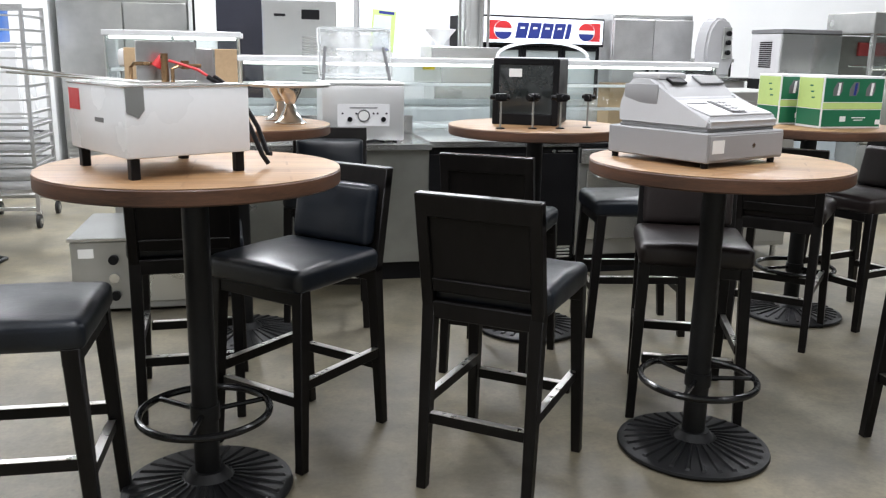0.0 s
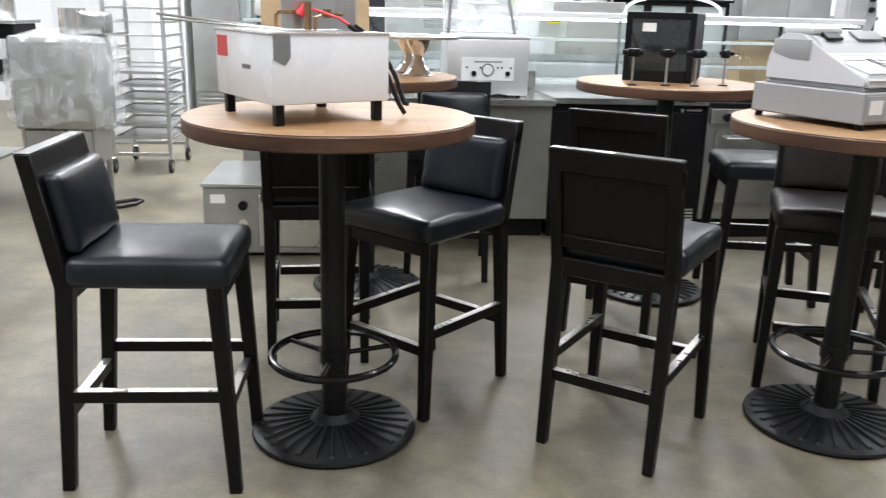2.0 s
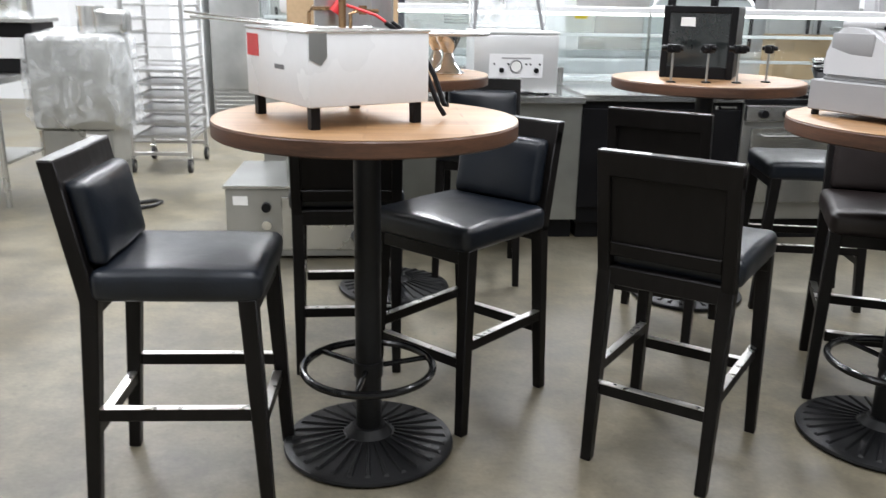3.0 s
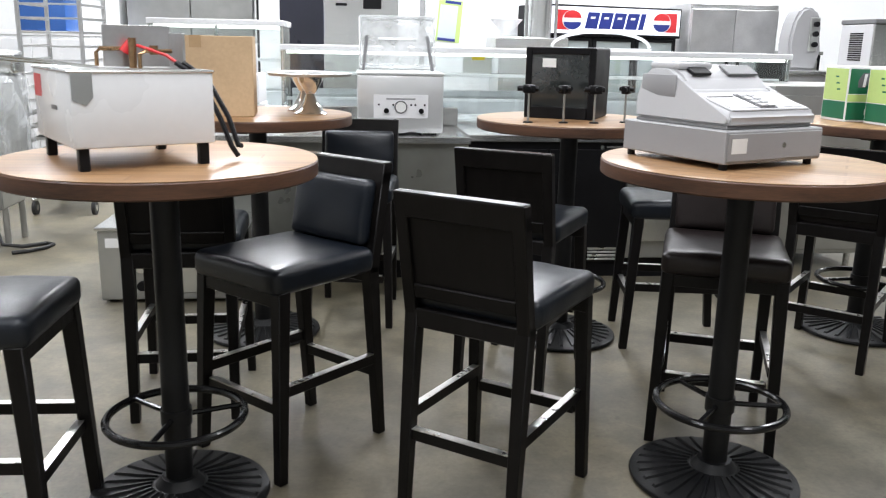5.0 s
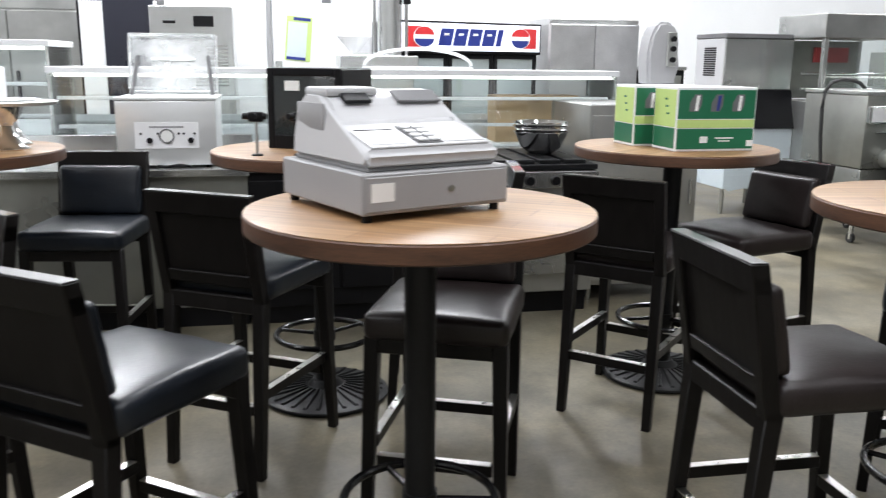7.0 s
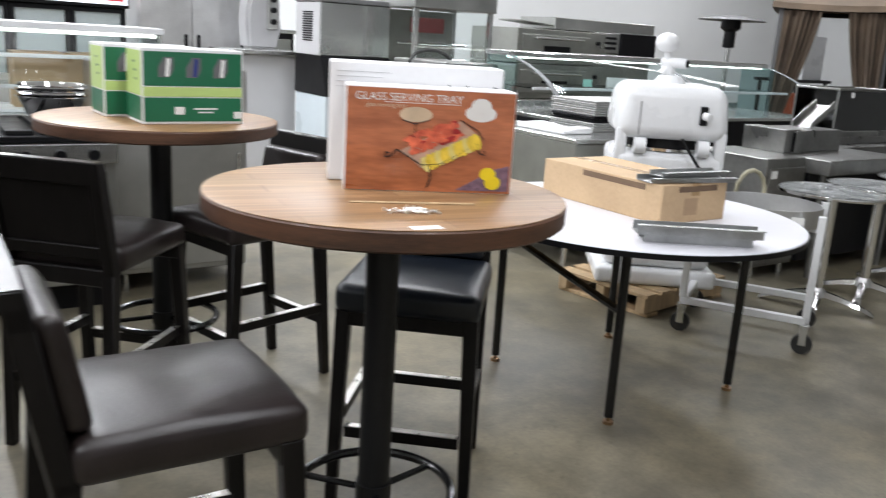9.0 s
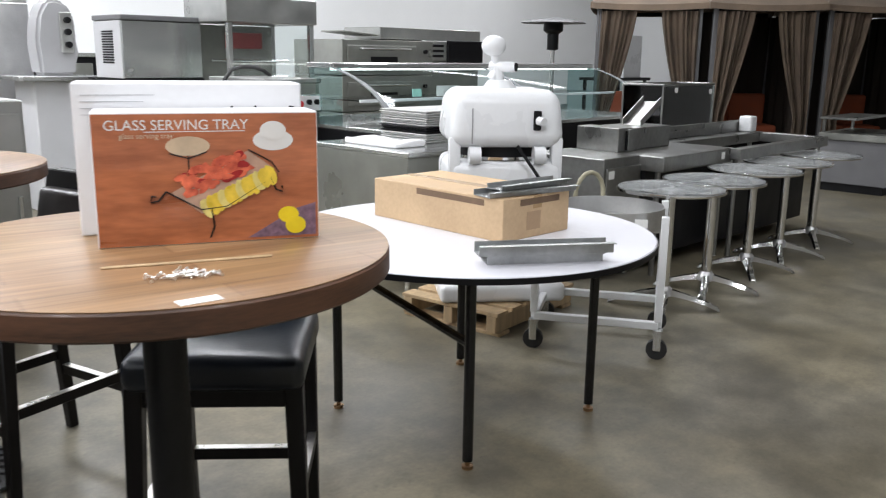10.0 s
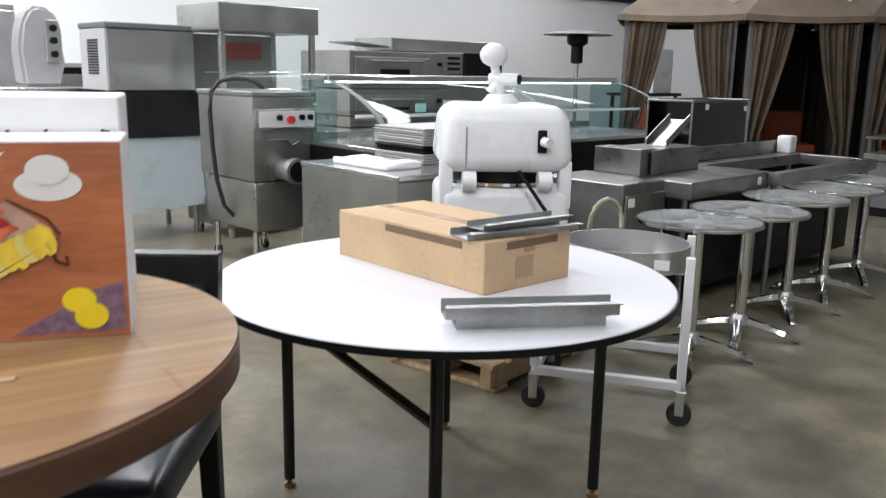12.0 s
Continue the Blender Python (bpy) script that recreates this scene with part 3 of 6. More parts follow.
def fryer():
    f = thing("basin_machine", pose(0.532, 3.410, TOP, 0, 0, 50), "white enamel basin machine on black feet with taps and hoses", "kitchen machine")
    w, d = 0.182, 0.205
    part("body", shape(b(-w, w, -d, d, 0.058, 0.245, 0.006, 2)), WHITE, f, "white enamel body")
    part("rim", shape(b(-w - 0.004, w + 0.004, -d - 0.004, -d + 0.012, 0.243, 0.251), b(-w - 0.004, w + 0.004, d - 0.012, d + 0.004, 0.243, 0.251),
                      b(-w - 0.004, -w + 0.012, -d, d, 0.243, 0.2505), b(w - 0.012, w + 0.004, -d, d, 0.243, 0.2505)), STEEL, f, "steel rim")
    part("basin", shape(b(-w + 0.012, w - 0.012, -d + 0.012, d - 0.012, 0.2445, 0.2475, 0)), DULLSTEEL, f)
    for i in (-1, 1):
        for j in (-1, 1):
            part("foot", shape(b(i * 0.155 - 0.013, i * 0.155 + 0.013, j * 0.178 - 0.013, j * 0.178 + 0.013, 0, 0.06, 0.002)), BLACK, f)
    part("label", shape(b(-w - 0.0015, -w, 0.11, 0.19, 0.17, 0.23, 0)), RED, f, "red warning label")
    part("badge", shape(b(-w - 0.0015, -w, -0.06, 0.0, 0.145, 0.157, 0)), MIDGREY, f)
    part("bracket", outline([(-0.178, 0.246), (-0.128, 0.246), (-0.128, 0.185), (-0.145, 0.165), (-0.178, 0.18)], -d - 0.0005, 0.002), STEEL, f)
    part("tap", shape(t([(-0.04, 0.08, 0.245), (-0.04, 0.08, 0.29), (-0.03, 0.08, 0.30), (0.03, 0.08, 0.30)], 0.006),
                      t([(0.06, 0.02, 0.245), (0.06, 0.02, 0.285), (0.075, 0.02, 0.295), (0.15, 0.02, 0.295)], 0.006),
                      c((0.05, 0.05, 0.245), (0.05, 0.05, 0.33), 0.011), c((0.10, 0.02, 0.285), (0.10, 0.02, 0.31), 0.012)), COPPER, f, "brass pipes and valves")
    part("valve", shape(c((0.035, 0.07, 0.29), (0.055, 0.06, 0.325), 0.017, 0.012)), RED, f, "red valve wheel")
    part("splash_plate", shape(b(0.165, 0.172, -0.03, 0.085, 0.22, 0.345, 0.001), b(-0.02, 0.17, 0.085, 0.09, 0.25, 0.365, 0.001)), ALU, f)
    part("red_hose", shape(t([(0.06, 0.04, 0.31), (0.12, -0.02, 0.285), (0.16, -0.06, 0.25)], 0.0045)), RED, f)
    for k in (0, 1):
        part("hose", shape(t([(0.14 + 0.02 * k, -0.04, 0.265), (0.19 + 0.02 * k, -0.09, 0.22), (0.225 + 0.025 * k, -0.13, 0.12), (0.245 + 0.02 * k, -0.16, 0.04), (0.26 + 0.01 * k, -0.17, 0.012 + 0.03 * k)], 0.0075)), BLACK, f, "black rubber hose")
    for k in (0, 1):
        part("rod", shape(c((-0.06, -0.02 + 0.03 * k, 0.252), (-0.36, 0.14 + 0.045 * k, 0.275 + 0.012 * k), 0.0035, n=8)), STEEL, f)
    return f


fryer()


def register():
    r = thing("cash_register", pose(2.155, 4.095, TOP, 0, 0, 43.5), "grey plastic cash register on its metal cash drawer", "cash register")
    dw = part("drawer", shape(b(-0.205, 0.205, -0.215, 0.205, 0.018, 0.112, 0.004)), GREYPLASTIC, r, "grey steel cash drawer")
    part("drawer_front", shape(b(-0.198, 0.198, -0.219, -0.215, 0.026, 0.104, 0.002)), GREYPLASTIC, dw)
    part("lock", shape(c((0.03, -0.222, 0.066), (0.03, -0.217, 0.066), 0.008)), CHROME, dw, "chrome lock")
    part("sticker", shape(b(-0.185, -0.125, -0.2205, -0.2192, 0.048, 0.090, 0)), PAPER, dw, "white paper sticker")
    for i in (-1, 1):
        for j in (-1, 1):
            part("foot", shape(c((i * 0.18, j * 0.19, 0), (i * 0.18, j * 0.19, 0.02), 0.012)), BLACK, r)
    bm = bmesh.new()
    prof = [(-0.195, 0.118), (-0.205, 0.135), (-0.200, 0.158), (-0.03, 0.206), (0.0, 0.250), (0.06, 0.282), (0.13, 0.285), (0.175, 0.245), (0.188, 0.18), (0.182, 0.118)]
    rows = [[bm.verts.new((sx * (0.188 if z < 0.2 else 0.172), y, z)) for y, z in prof] for sx in (-1, 1)]
    bm.faces.new(rows[0])
    bm.faces.new(rows[1][::-1])
    for k in range(len(prof)):
        q = (k + 1) % len(prof)
        bm.faces.new((rows[0][k], rows[1][k], rows[1][q], rows[0][q]))
    bmesh.ops.bevel(bm, geom=bm.edges[:], offset=0.012, segments=3, affect="EDGES")
    body = part("body", bm, OFFWHITE, r, "pale grey plastic body")
    part("plinth", shape(b(-0.18, 0.18, -0.19, 0.18, 0.1115, 0.122, 0.003)), GREYPLASTIC, r)
    slope = Matrix.Translation((0, -0.115, 0.184)) @ pose(0, 0, 0, 15.8, 0, 0)
    part("keypad_plate", shape(b(-0.165, 0.165, -0.075, 0.075, -0.002, 0.004, 0.002), move=slope), OFFWHITE, body)
    for x0, x1, y0, y1 in ((-0.155, -0.045, -0.062, 0.02), (0.045, 0.158, -0.062, 0.062)):
        part("key_panel", shape(b(x0, x1, y0, y1, 0.0035, 0.0055, 0.002), move=slope), OFFWHITE, body, "flush membrane keys")
    part("key_bed", shape(b(-0.036, 0.036, -0.066, 0.048, 0.0035, 0.0065, 0.002), move=slope), MIDGREY, body)
    for i in range(2):
        for j in range(4):
            part("key", shape(b(-0.032 + i * 0.034, -0.004 + i * 0.034, -0.061 + j * 0.027, -0.041 + j * 0.027, 0.0064, 0.012, 0.002), move=slope), OFFWHITE, body)
    part("slit", shape(b(-0.155, -0.05, 0.030, 0.035, 0.0035, 0.0052, 0), move=slope), BLACK, body)
    part("side_cheek", shape(b(-0.1795, -0.1735, 0.02, 0.165, 0.19, 0.255, 0.012, 2)), GREYPLASTIC, body, "grey side inset")
    face = Matrix.Translation((0, 0.027, 0.27)) @ pose(0, 0, 0, 30, 0, 0)
    part("display", shape(b(0.02, 0.15, -0.03, 0.022, -0.002, 0.005, 0.002), move=face), MIDGREY, body, "grey display window")
    part("receipt_slot", shape(b(-0.13, -0.055, -0.03, 0.005, -0.002, 0.008, 0.002), move=face), BLACK, body)
    part("printer_cover", shape(b(-0.165, -0.02, 0.03, 0.15, 0.27, 0.292, 0.008, 2)), OFFWHITE, body)


register()


def monitor():
    m = thing("crt_monitor", pose(1.545, 5.50, TOP, 0, 0, -8), "black boxy crt monitor with dark glass screen", "monitor")
    part("case", shape(b(-0.165, 0.165, -0.16, 0.16, 0.0, 0.325, 0.006)), BLACK, m)
    part("bezel", shape(b(-0.165, -0.135, -0.17, -0.159, 0, 0.325, 0.003), b(0.135, 0.165, -0.17, -0.159, 0, 0.325, 0.003),
                        b(-0.135, 0.135, -0.17, -0.159, 0.295, 0.325, 0.003), b(-0.135, 0.135, -0.17, -0.159, 0, 0.055, 0.003)), BLACK, m)
    part("screen", shape(b(-0.136, 0.136, -0.165, -0.158, 0.054, 0.296, 0.002)), SCREEN, m, "dark grey-green glass screen")
    part("sticker", shape(b(-0.085, -0.02, -0.167, -0.1655, 0.235, 0.275, 0)), PAPER, m, "white paper sticker")
    part("vent", shape(b(-0.1665, -0.1645, -0.05, -0.02, 0.24, 0.27, 0)), MIDGREY, m)


monitor()


def tap_stand(x, y, yaw):
    s = thing("clamp_stand", pose(x, y, TOP, 0, 0, yaw), "small black clamp head on a thin metal stand", "clamp", "clamp stands")
    part("foot", shape(lathe([(0, 0), (0.022, 0), (0.02, 0.006), (0, 0.008)], 16)), BLACK, s)
    part("rod", shape(c((0, 0, 0.006), (0, 0, 0.13), 0.005, n=10)), DULLSTEEL, s)
    part("head", shape(b(-0.028, 0.028, -0.018, 0.018, 0.128, 0.165, 0.006, 2), c((-0.052, 0, 0.148), (0.04, 0, 0.148), 0.012, n=12), c((0, -0.035, 0.15), (0, 0.03, 0.15), 0.01, n=10)), BLACK, s)


for x, y, yaw in ((1.42, 5.07, 5), (1.57, 5.12, 60), (1.70, 5.17, 20), (1.83, 5.27, 80)):
    tap_stand(x, y, yaw)


def cake_stand(x, y, z=TOP, r=0.14):
    s = thing("cake_stand", pose(x, y, z), "polished silver pedestal cake stand", "cake stand", "cake stands")
    part("base", shape(lathe([(0, 0), (0.075, 0), (0.078, 0.006), (0.06, 0.018), (0.035, 0.06), (0.022, 0.095), (0.028, 0.105), (0.055, 0.15), (0.06, 0.172), (0, 0.172)], 32)), CHROME, s)
    part("plate", shape(lathe([(0, 0.172), (r - 0.01, 0.176), (r, 0.188), (r - 0.004, 0.19), (r - 0.014, 0.182), (0, 0.180)], 40)), PALESTEEL, s)


cake_stand(0.41, 5.03, r=0.195)
cake_stand(0.30, 5.21, r=0.12)


def carton(x, y, z, w, d, h, yaw, label, flap=False):
    k = thing("cardboard_box", pose(x, y, z, 0, 0, yaw), label, "box")
    part("body", shape(b(-w / 2, w / 2, -d / 2, d / 2, 0, h, 0.003)), CARD, k)
    part("tape", shape(b(-0.025, 0.025, -d / 2 - 0.0008, d / 2 + 0.0008, h - 0.05, h + 0.0008, 0)), mat("parcel_tape", (0.42, 0.28, 0.15), 0.25), k)
    if flap:
        part("flap", shape(b(-w / 2, w / 2, 0, 0.004, 0, d * 0.45, 0), move=pose(0, d / 2, h, -35, 0, 0)), CARD, k)
    return k


carton(-0.02, 4.80, TOP, 0.48, 0.24, 0.345, 23, "wide brown cardboard box on the bar table")

def bottle_carton(x, y, yaw, w):
    k = thing("bottle_carton", pose(x, y, TOP, 0, 0, yaw), "green and lime six-bottle cardboard carrier with windows", "box", "green bottle cartons")
    d, h = 0.20, 0.265
    part("body", shape(b(-w / 2, w / 2, -d / 2, d / 2, 0, h, 0.003)), WHITEMAT, k, "white edged carton")
    y0 = -d / 2 - 0.001
    part("upper_print", shape(b(-w / 2 + 0.006, w / 2 - 0.006, y0 - 0.0005, y0 + 0.001, 0.135, h - 0.012, 0)), GREEN, k)
    part("band", shape(b(-w / 2 + 0.004, w / 2 - 0.004, y0 - 0.0005, y0 + 0.001, 0.098, 0.131, 0)), LIME, k)
    part("lower_print", shape(b(-w / 2 + 0.006, w / 2 - 0.006, y0 - 0.0005, y0 + 0.001, 0.010, 0.094, 0)), GREEN, k)
    x0 = -w / 2 - 0.001
    part("side_print", shape(b(x0 - 0.0005, x0 + 0.001, -d / 2 + 0.008, d / 2 - 0.008, 0.10, h - 0.012, 0)), LIME, k)
    part("side_base", shape(b(x0 - 0.0005, x0 + 0.001, -d / 2 + 0.008, d / 2 - 0.008, 0.012, 0.096, 0)), GREEN, k)
    for i in range(3):
        cx = (i - 1) * w * 0.27
        part("window", outline([(cx - 0.028, 0.165), (cx + 0.012, 0.165), (cx + 0.026, 0.19), (cx + 0.026, 0.235), (cx - 0.006, 0.235), (cx - 0.028, 0.2)], y0 - 0.0004), MIDGREY, k)
        part("bottle_neck", outline([(cx - 0.004, 0.168), (cx + 0.01, 0.168), (cx + 0.016, 0.23), (cx + 0.002, 0.23)], y0 - 0.0012), BLUE if i == 1 else PAPER, k)
        part("side_mark", shape(b(x0 - 0.001, x0, -0.04 + i * 0.01, -0.015 + i * 0.01, 0.15 + i * 0.03, 0.158 + i * 0.03, 0)), GREEN, k)
    part("text_bar", shape(b(0.0, 0.085, y0 - 0.001, y0, 0.052, 0.058, 0), b(0.015, 0.07, y0 - 0.001, y0, 0.04, 0.045, 0), b(-0.07, -0.035, y0 - 0.001, y0, 0.035, 0.062, 0)), PAPER, k)
    part("price_tag", shape(b(w / 2 - 0.035, w / 2 - 0.006, y0 - 0.001, y0, 0.02, 0.045, 0)), PAPER, k)


bottle_carton(3.15, 5.79, 22, 0.365)
bottle_carton(2.98, 5.99, 22, 0.34)


def tray_box():
    k = thing("serving_tray_box", pose(3.810, 4.512, TOP, 0, 0, -4) @ Matrix.Scale(0.93, 4), "printed terracotta box of a glass serving tray", "box")
    w, d, h = 0.43, 0.13, 0.262
    part("body", shape(b(-w / 2, w / 2, -d / 2, d / 2, 0, h, 0.002)), WHITEMAT, k)
    y = -d / 2 - 0.0008
    part("front_print", shape(b(-w / 2 + 0.002, w / 2 - 0.002, y, y + 0.001, 0.002, h - 0.004, 0)), ORANGEBOX, k, "terracotta wood print")
    words("title", "GLASS SERVING TRAY", 0.0275, PAPER, k, Matrix.Translation((-0.192, y - 0.0006, 0.228)) @ pose(0, 0, 0, 90, 0, 0), "white lettering")
    words("subtitle", "glass serving tray", 0.0145, CREAM, k, Matrix.Translation((-0.165, y - 0.0006, 0.212)) @ pose(0, 0, 0, 90, 0, 0))
    part("title_line", shape(b(-0.12, 0.07, y - 0.0008, y, 0.2235, 0.225, 0)), PAPER, k)
    part("cup", outline(oval(0.125, 0.205, 0.04, 0.021), y - 0.0003), PAPER, k, "white cup and saucer print")
    part("cup_bowl", outline(oval(0.125, 0.224, 0.026, 0.019), y - 0.0012), PAPER, k)
    part("bowl", outline(oval(-0.04, 0.196, 0.042, 0.019), y - 0.0003), CREAM, k)
    part("bowl_stem", shape(t([(-0.04, y - 0.001, 0.178), (-0.04, y - 0.001, 0.15)], 0.0012, 6), t([(-0.075, y - 0.001, 0.182), (-0.04, y - 0.001, 0.172), (-0.005, y - 0.001, 0.184)], 0.0012, 6)), IRON, k)
    part("tray", outline([(-0.075, 0.105), (0.075, 0.185), (0.125, 0.148), (0.125, 0.130), (0.0, 0.062), (-0.02, 0.062)], y - 0.0003), PALEGLASS, k)
    rnd = random.Random(8)
    for i in range(64):
        f, g = rnd.random(), rnd.uniform(-1, 1)
        cx, cz = -0.052 + 0.120 * f - 0.010 * g, 0.116 + 0.050 * f + 0.019 * g
        part("fruit_piece", outline(oval(cx, cz, rnd.uniform(0.009, 0.016), rnd.uniform(0.005, 0.009), 8, rnd.uniform(-0.2, 0.9), 0.22, i), y - 0.0010 - 0.00002 * i),
             MELON if i % 7 else BERRYDARK, k)
    for i in range(12):
        f = i / 11
        part("fruit_slice", outline(oval(-0.008 + 0.125 * f, 0.073 + 0.062 * f, 0.0125, 0.021, 11, 0.35, 0.10, 40 + i), y - 0.0022 - 0.00005 * i), PINE if i % 3 else PINEPALE, k)
    part("tray_frame", shape(t([(-0.085, y - 0.002, 0.108), (-0.02, y - 0.002, 0.07), (0.03, y - 0.002, 0.075), (0.13, y - 0.002, 0.135)], 0.0016, 6),
                             t([(-0.085, y - 0.002, 0.108), (-0.10, y - 0.002, 0.09), (-0.115, y - 0.002, 0.088), (-0.112, y - 0.002, 0.1), (-0.104, y - 0.002, 0.098)], 0.0018, 6),
                             t([(0.0, y - 0.002, 0.07), (0.004, y - 0.002, 0.035), (-0.005, y - 0.002, 0.012)], 0.0018, 6),
                             t([(0.118, y - 0.002, 0.13), (0.128, y - 0.002, 0.105), (0.142, y - 0.002, 0.1), (0.14, y - 0.002, 0.112)], 0.0018, 6),
                             t([(0.075, y - 0.002, 0.187), (0.12, y - 0.002, 0.162), (0.135, y - 0.002, 0.14)], 0.0014, 6)), IRON, k, "black scrolled wire frame print")
    part("cloth", outline([(0.07, 0.008), (0.208, 0.008), (0.208, 0.075), (0.17, 0.065)], y - 0.0003), LILAC, k)
    part("lemon", outline(oval(0.152, 0.052, 0.021, 0.017), y - 0.0012), LEMON, k)
    part("lemon", outline(oval(0.166, 0.030, 0.021, 0.018), y - 0.002), LEMON, k)


tray_box()


def white_box():
    k = thing("white_carton", pose(3.792, 4.635, TOP, 0, 0, -4) @ Matrix.Scale(1.02, 4), "long plain white cardboard carton with small print", "box")
    part("body", shape(b(-0.205, 0.215, -0.055, 0.09, 0, 0.285, 0.003)), WHITEMAT, k)
    y = -0.0558
    for i, px in enumerate((0.08, 0.125, 0.195)):
        part("care_mark", outline(oval(px, 0.238, 0.003 + 0.002 * (i == 2), 0.004, 6 if i < 2 else 12, 0, 0.3, i), y), BLACK, k)
    for i in range(4):
        part("text_bar", shape(b(-0.19, -0.06 - 0.02 * i, y - 0.0006, y + 0.0004, 0.262 - 0.012 * i, 0.2632 - 0.012 * i, 0)), OFFWHITE, k)
    part("edge_line", shape(b(0.02, 0.215, y - 0.0006, y + 0.0004, 0.22, 0.221, 0)), OFFWHITE, k)


white_box()


def bits():
    k = thing("screw_heap", pose(3.727, 4.215, TOP, 0, 0, 10), "small heap of bright metal screws", "screws", kind="stuff")
    rnd = random.Random(4)
    bm = bmesh.new()
    for _ in range(60):
        x, y, a = rnd.gauss(0, 0.026), rnd.gauss(0, 0.013), rnd.uniform(0, math.tau)
        z = 0.002 + max(0, 0.009 - 0.25 * math.hypot(x, y)) * rnd.random()
        d = Vector((math.cos(a), math.sin(a), 0)) * 0.008
        add_cyl(bm, Vector((x, y, z)) - d, Vector((x, y, z + 0.002)) + d, 0.0013, 0.0013, 5)
        add_cyl(bm, Vector((x, y, z + 0.002)) + d, Vector((x, y, z + 0.002)) + d * 1.2, 0.003, 0.003, 6)
    part("screws", bm, RAILSTEEL, k)
    s = thing("wooden_stick", pose(3.745, 4.310, TOP, 0, 0, -1), "thin flat wooden stick", "stick")
    part("stick", shape(b(-0.14, 0.14, -0.0055, 0.0055, 0, 0.003, 0.001)), PALLETWOOD, s)
    s = thing("paper_slip", pose(3.730, 4.073, TOP, 0, 0, 14), "small white paper slip", "paper")
    part("slip", shape(b(-0.032, 0.032, -0.014, 0.014, 0, 0.001, 0)), PAPER, s)


bits()


# ---- white folding table and what lies on it ----
def folding_table():
    k = thing("folding_table", pose(4.962, 5.805, 0, 0, 0, 22), "round white laminate folding table with black steel legs", "table")
    part("tabletop", shape(lathe([(0, 0.732), (0.722, 0.732), (0.728, 0.737), (0.728, 0.749), (0.724, 0.752), (0, 0.752)], 96)), LAMINATE, k, "white laminate top")
    part("edge_band", shape(lathe([(0.728, 0.728), (0.733, 0.728), (0.733, 0.748), (0.728, 0.748)], 96)), BLACK, k, "black rubber edge")
    part("underside", shape(lathe([(0, 0.722), (0.68, 0.722), (0.68, 0.7318), (0, 0.7318)], 64)), PALLETWOOD, k)
    for i in (-1, 1):
        for j in (-1, 1):
            leg = part("leg", shape(c((i * 0.364, j * 0.364, 0.03), (i * 0.364, j * 0.364, 0.72), 0.019, n=16)), BLACKTUBE, k)
            part("glide", shape(c((i * 0.364, j * 0.364, 0.0), (i * 0.364, j * 0.364, 0.012), 0.021, n=14), c((i * 0.364, j * 0.364, 0.01), (i * 0.364, j * 0.364, 0.04), 0.009, n=8)), COPPER, leg, "worn brass levelling foot")
        part("cross_bar", shape(b(i * 0.364 - 0.012, i * 0.364 + 0.012, -0.364, 0.364, 0.69, 0.72, 0.002)), BLACKTUBE, k)
        part("brace", shape(t([(i * 0.364, 0, 0.70), (i * 0.20, 0, 0.60), (i * 0.05, 0, 0.715)], 0.01, 8)), BLACKTUBE, k)
        part("slant_bar", shape(t([(i * 0.364, -i * 0.364, 0.61), (i * 0.364, i * 0.364, 0.46)], 0.016, 8)), BLACKTUBE, k)


folding_table()

big = carton(0, 0, 0, 0.39, 0.73, 0.16, 0, "large flat brown cardboard box on the folding table")
big.matrix_world = pose(5.035, 5.955, 0.752, 0, 0, 21)
part("print_bar", shape(b(-0.1962, -0.1948, -0.27, 0.10, 0.126, 0.15, 0)), CARDDARK, big)
part("print_bar", shape(b(-0.10, 0.13, -0.3662, -0.3648, 0.126, 0.15, 0)), CARDDARK, big)
part("print_block", shape(b(-0.06, 0.02, -0.3658, -0.3649, 0.03, 0.10, 0)), mat("faint_box_print", (0.40, 0.27, 0.16), 0.7), big)


def channel(x, y, z, yaw, length, w, h, label):
    k = thing("steel_channel", pose(x, y, z, 0, 0, yaw), label, "steel bracket", "steel channels")
    th = 0.003
    part("web", shape(b(-length / 2, length / 2, -w / 2, w / 2, 0, th, 0)), GALV, k)
    part("flange", shape(b(-length / 2, length / 2, -w / 2, -w / 2 + th, th, h, 0)), GALV, k)
    part("flange", shape(b(-length / 2, length / 2, w / 2 - th, w / 2, th, h, 0)), GALV, k)
    part("lip", shape(b(-length / 2, length / 2, -w / 2 - 0.022, -w / 2, h - th, h, 0)), GALV, k)


channel(4.99, 5.265, 0.752, -12, 0.40, 0.085, 0.034, "short galvanised steel channel on the white table")
channel(4.98, 5.235, 0.787, -12, 0.46, 0.075, 0.036, "short galvanised steel channel stacked on another")
channel(5.145, 5.67, 0.913, 10, 0.42, 0.10, 0.022, "galvanised steel channel on the cardboard box")
channel(5.165, 5.69, 0.936, 17, 0.36, 0.08, 0.02, "galvanised steel channel on the cardboard box")


# ---- back counter row ----
def worktop_counter(u0, u1, v0, v1, h, label, front):
    k = thing("steel_counter", hall((u0 + u1) / 2, (v0 + v1) / 2), label, "counter")
    w, d = (u1 - u0) / 2, (v1 - v0) / 2
    part("worktop", shape(b(-w, w, -d - 0.02, d, h - 0.04, h, 0.004)), STEEL, k, "brushed steel worktop")
    part("body", shape(b(-w + 0.01, w - 0.01, -d + 0.02, d - 0.01, 0.12, h - 0.041, 0.003)), front, k)
    part("plinth", shape(b(-w + 0.03, w - 0.03, -d + 0.06, d - 0.03, 0, 0.12, 0.003)), BLACK, k)
    return k


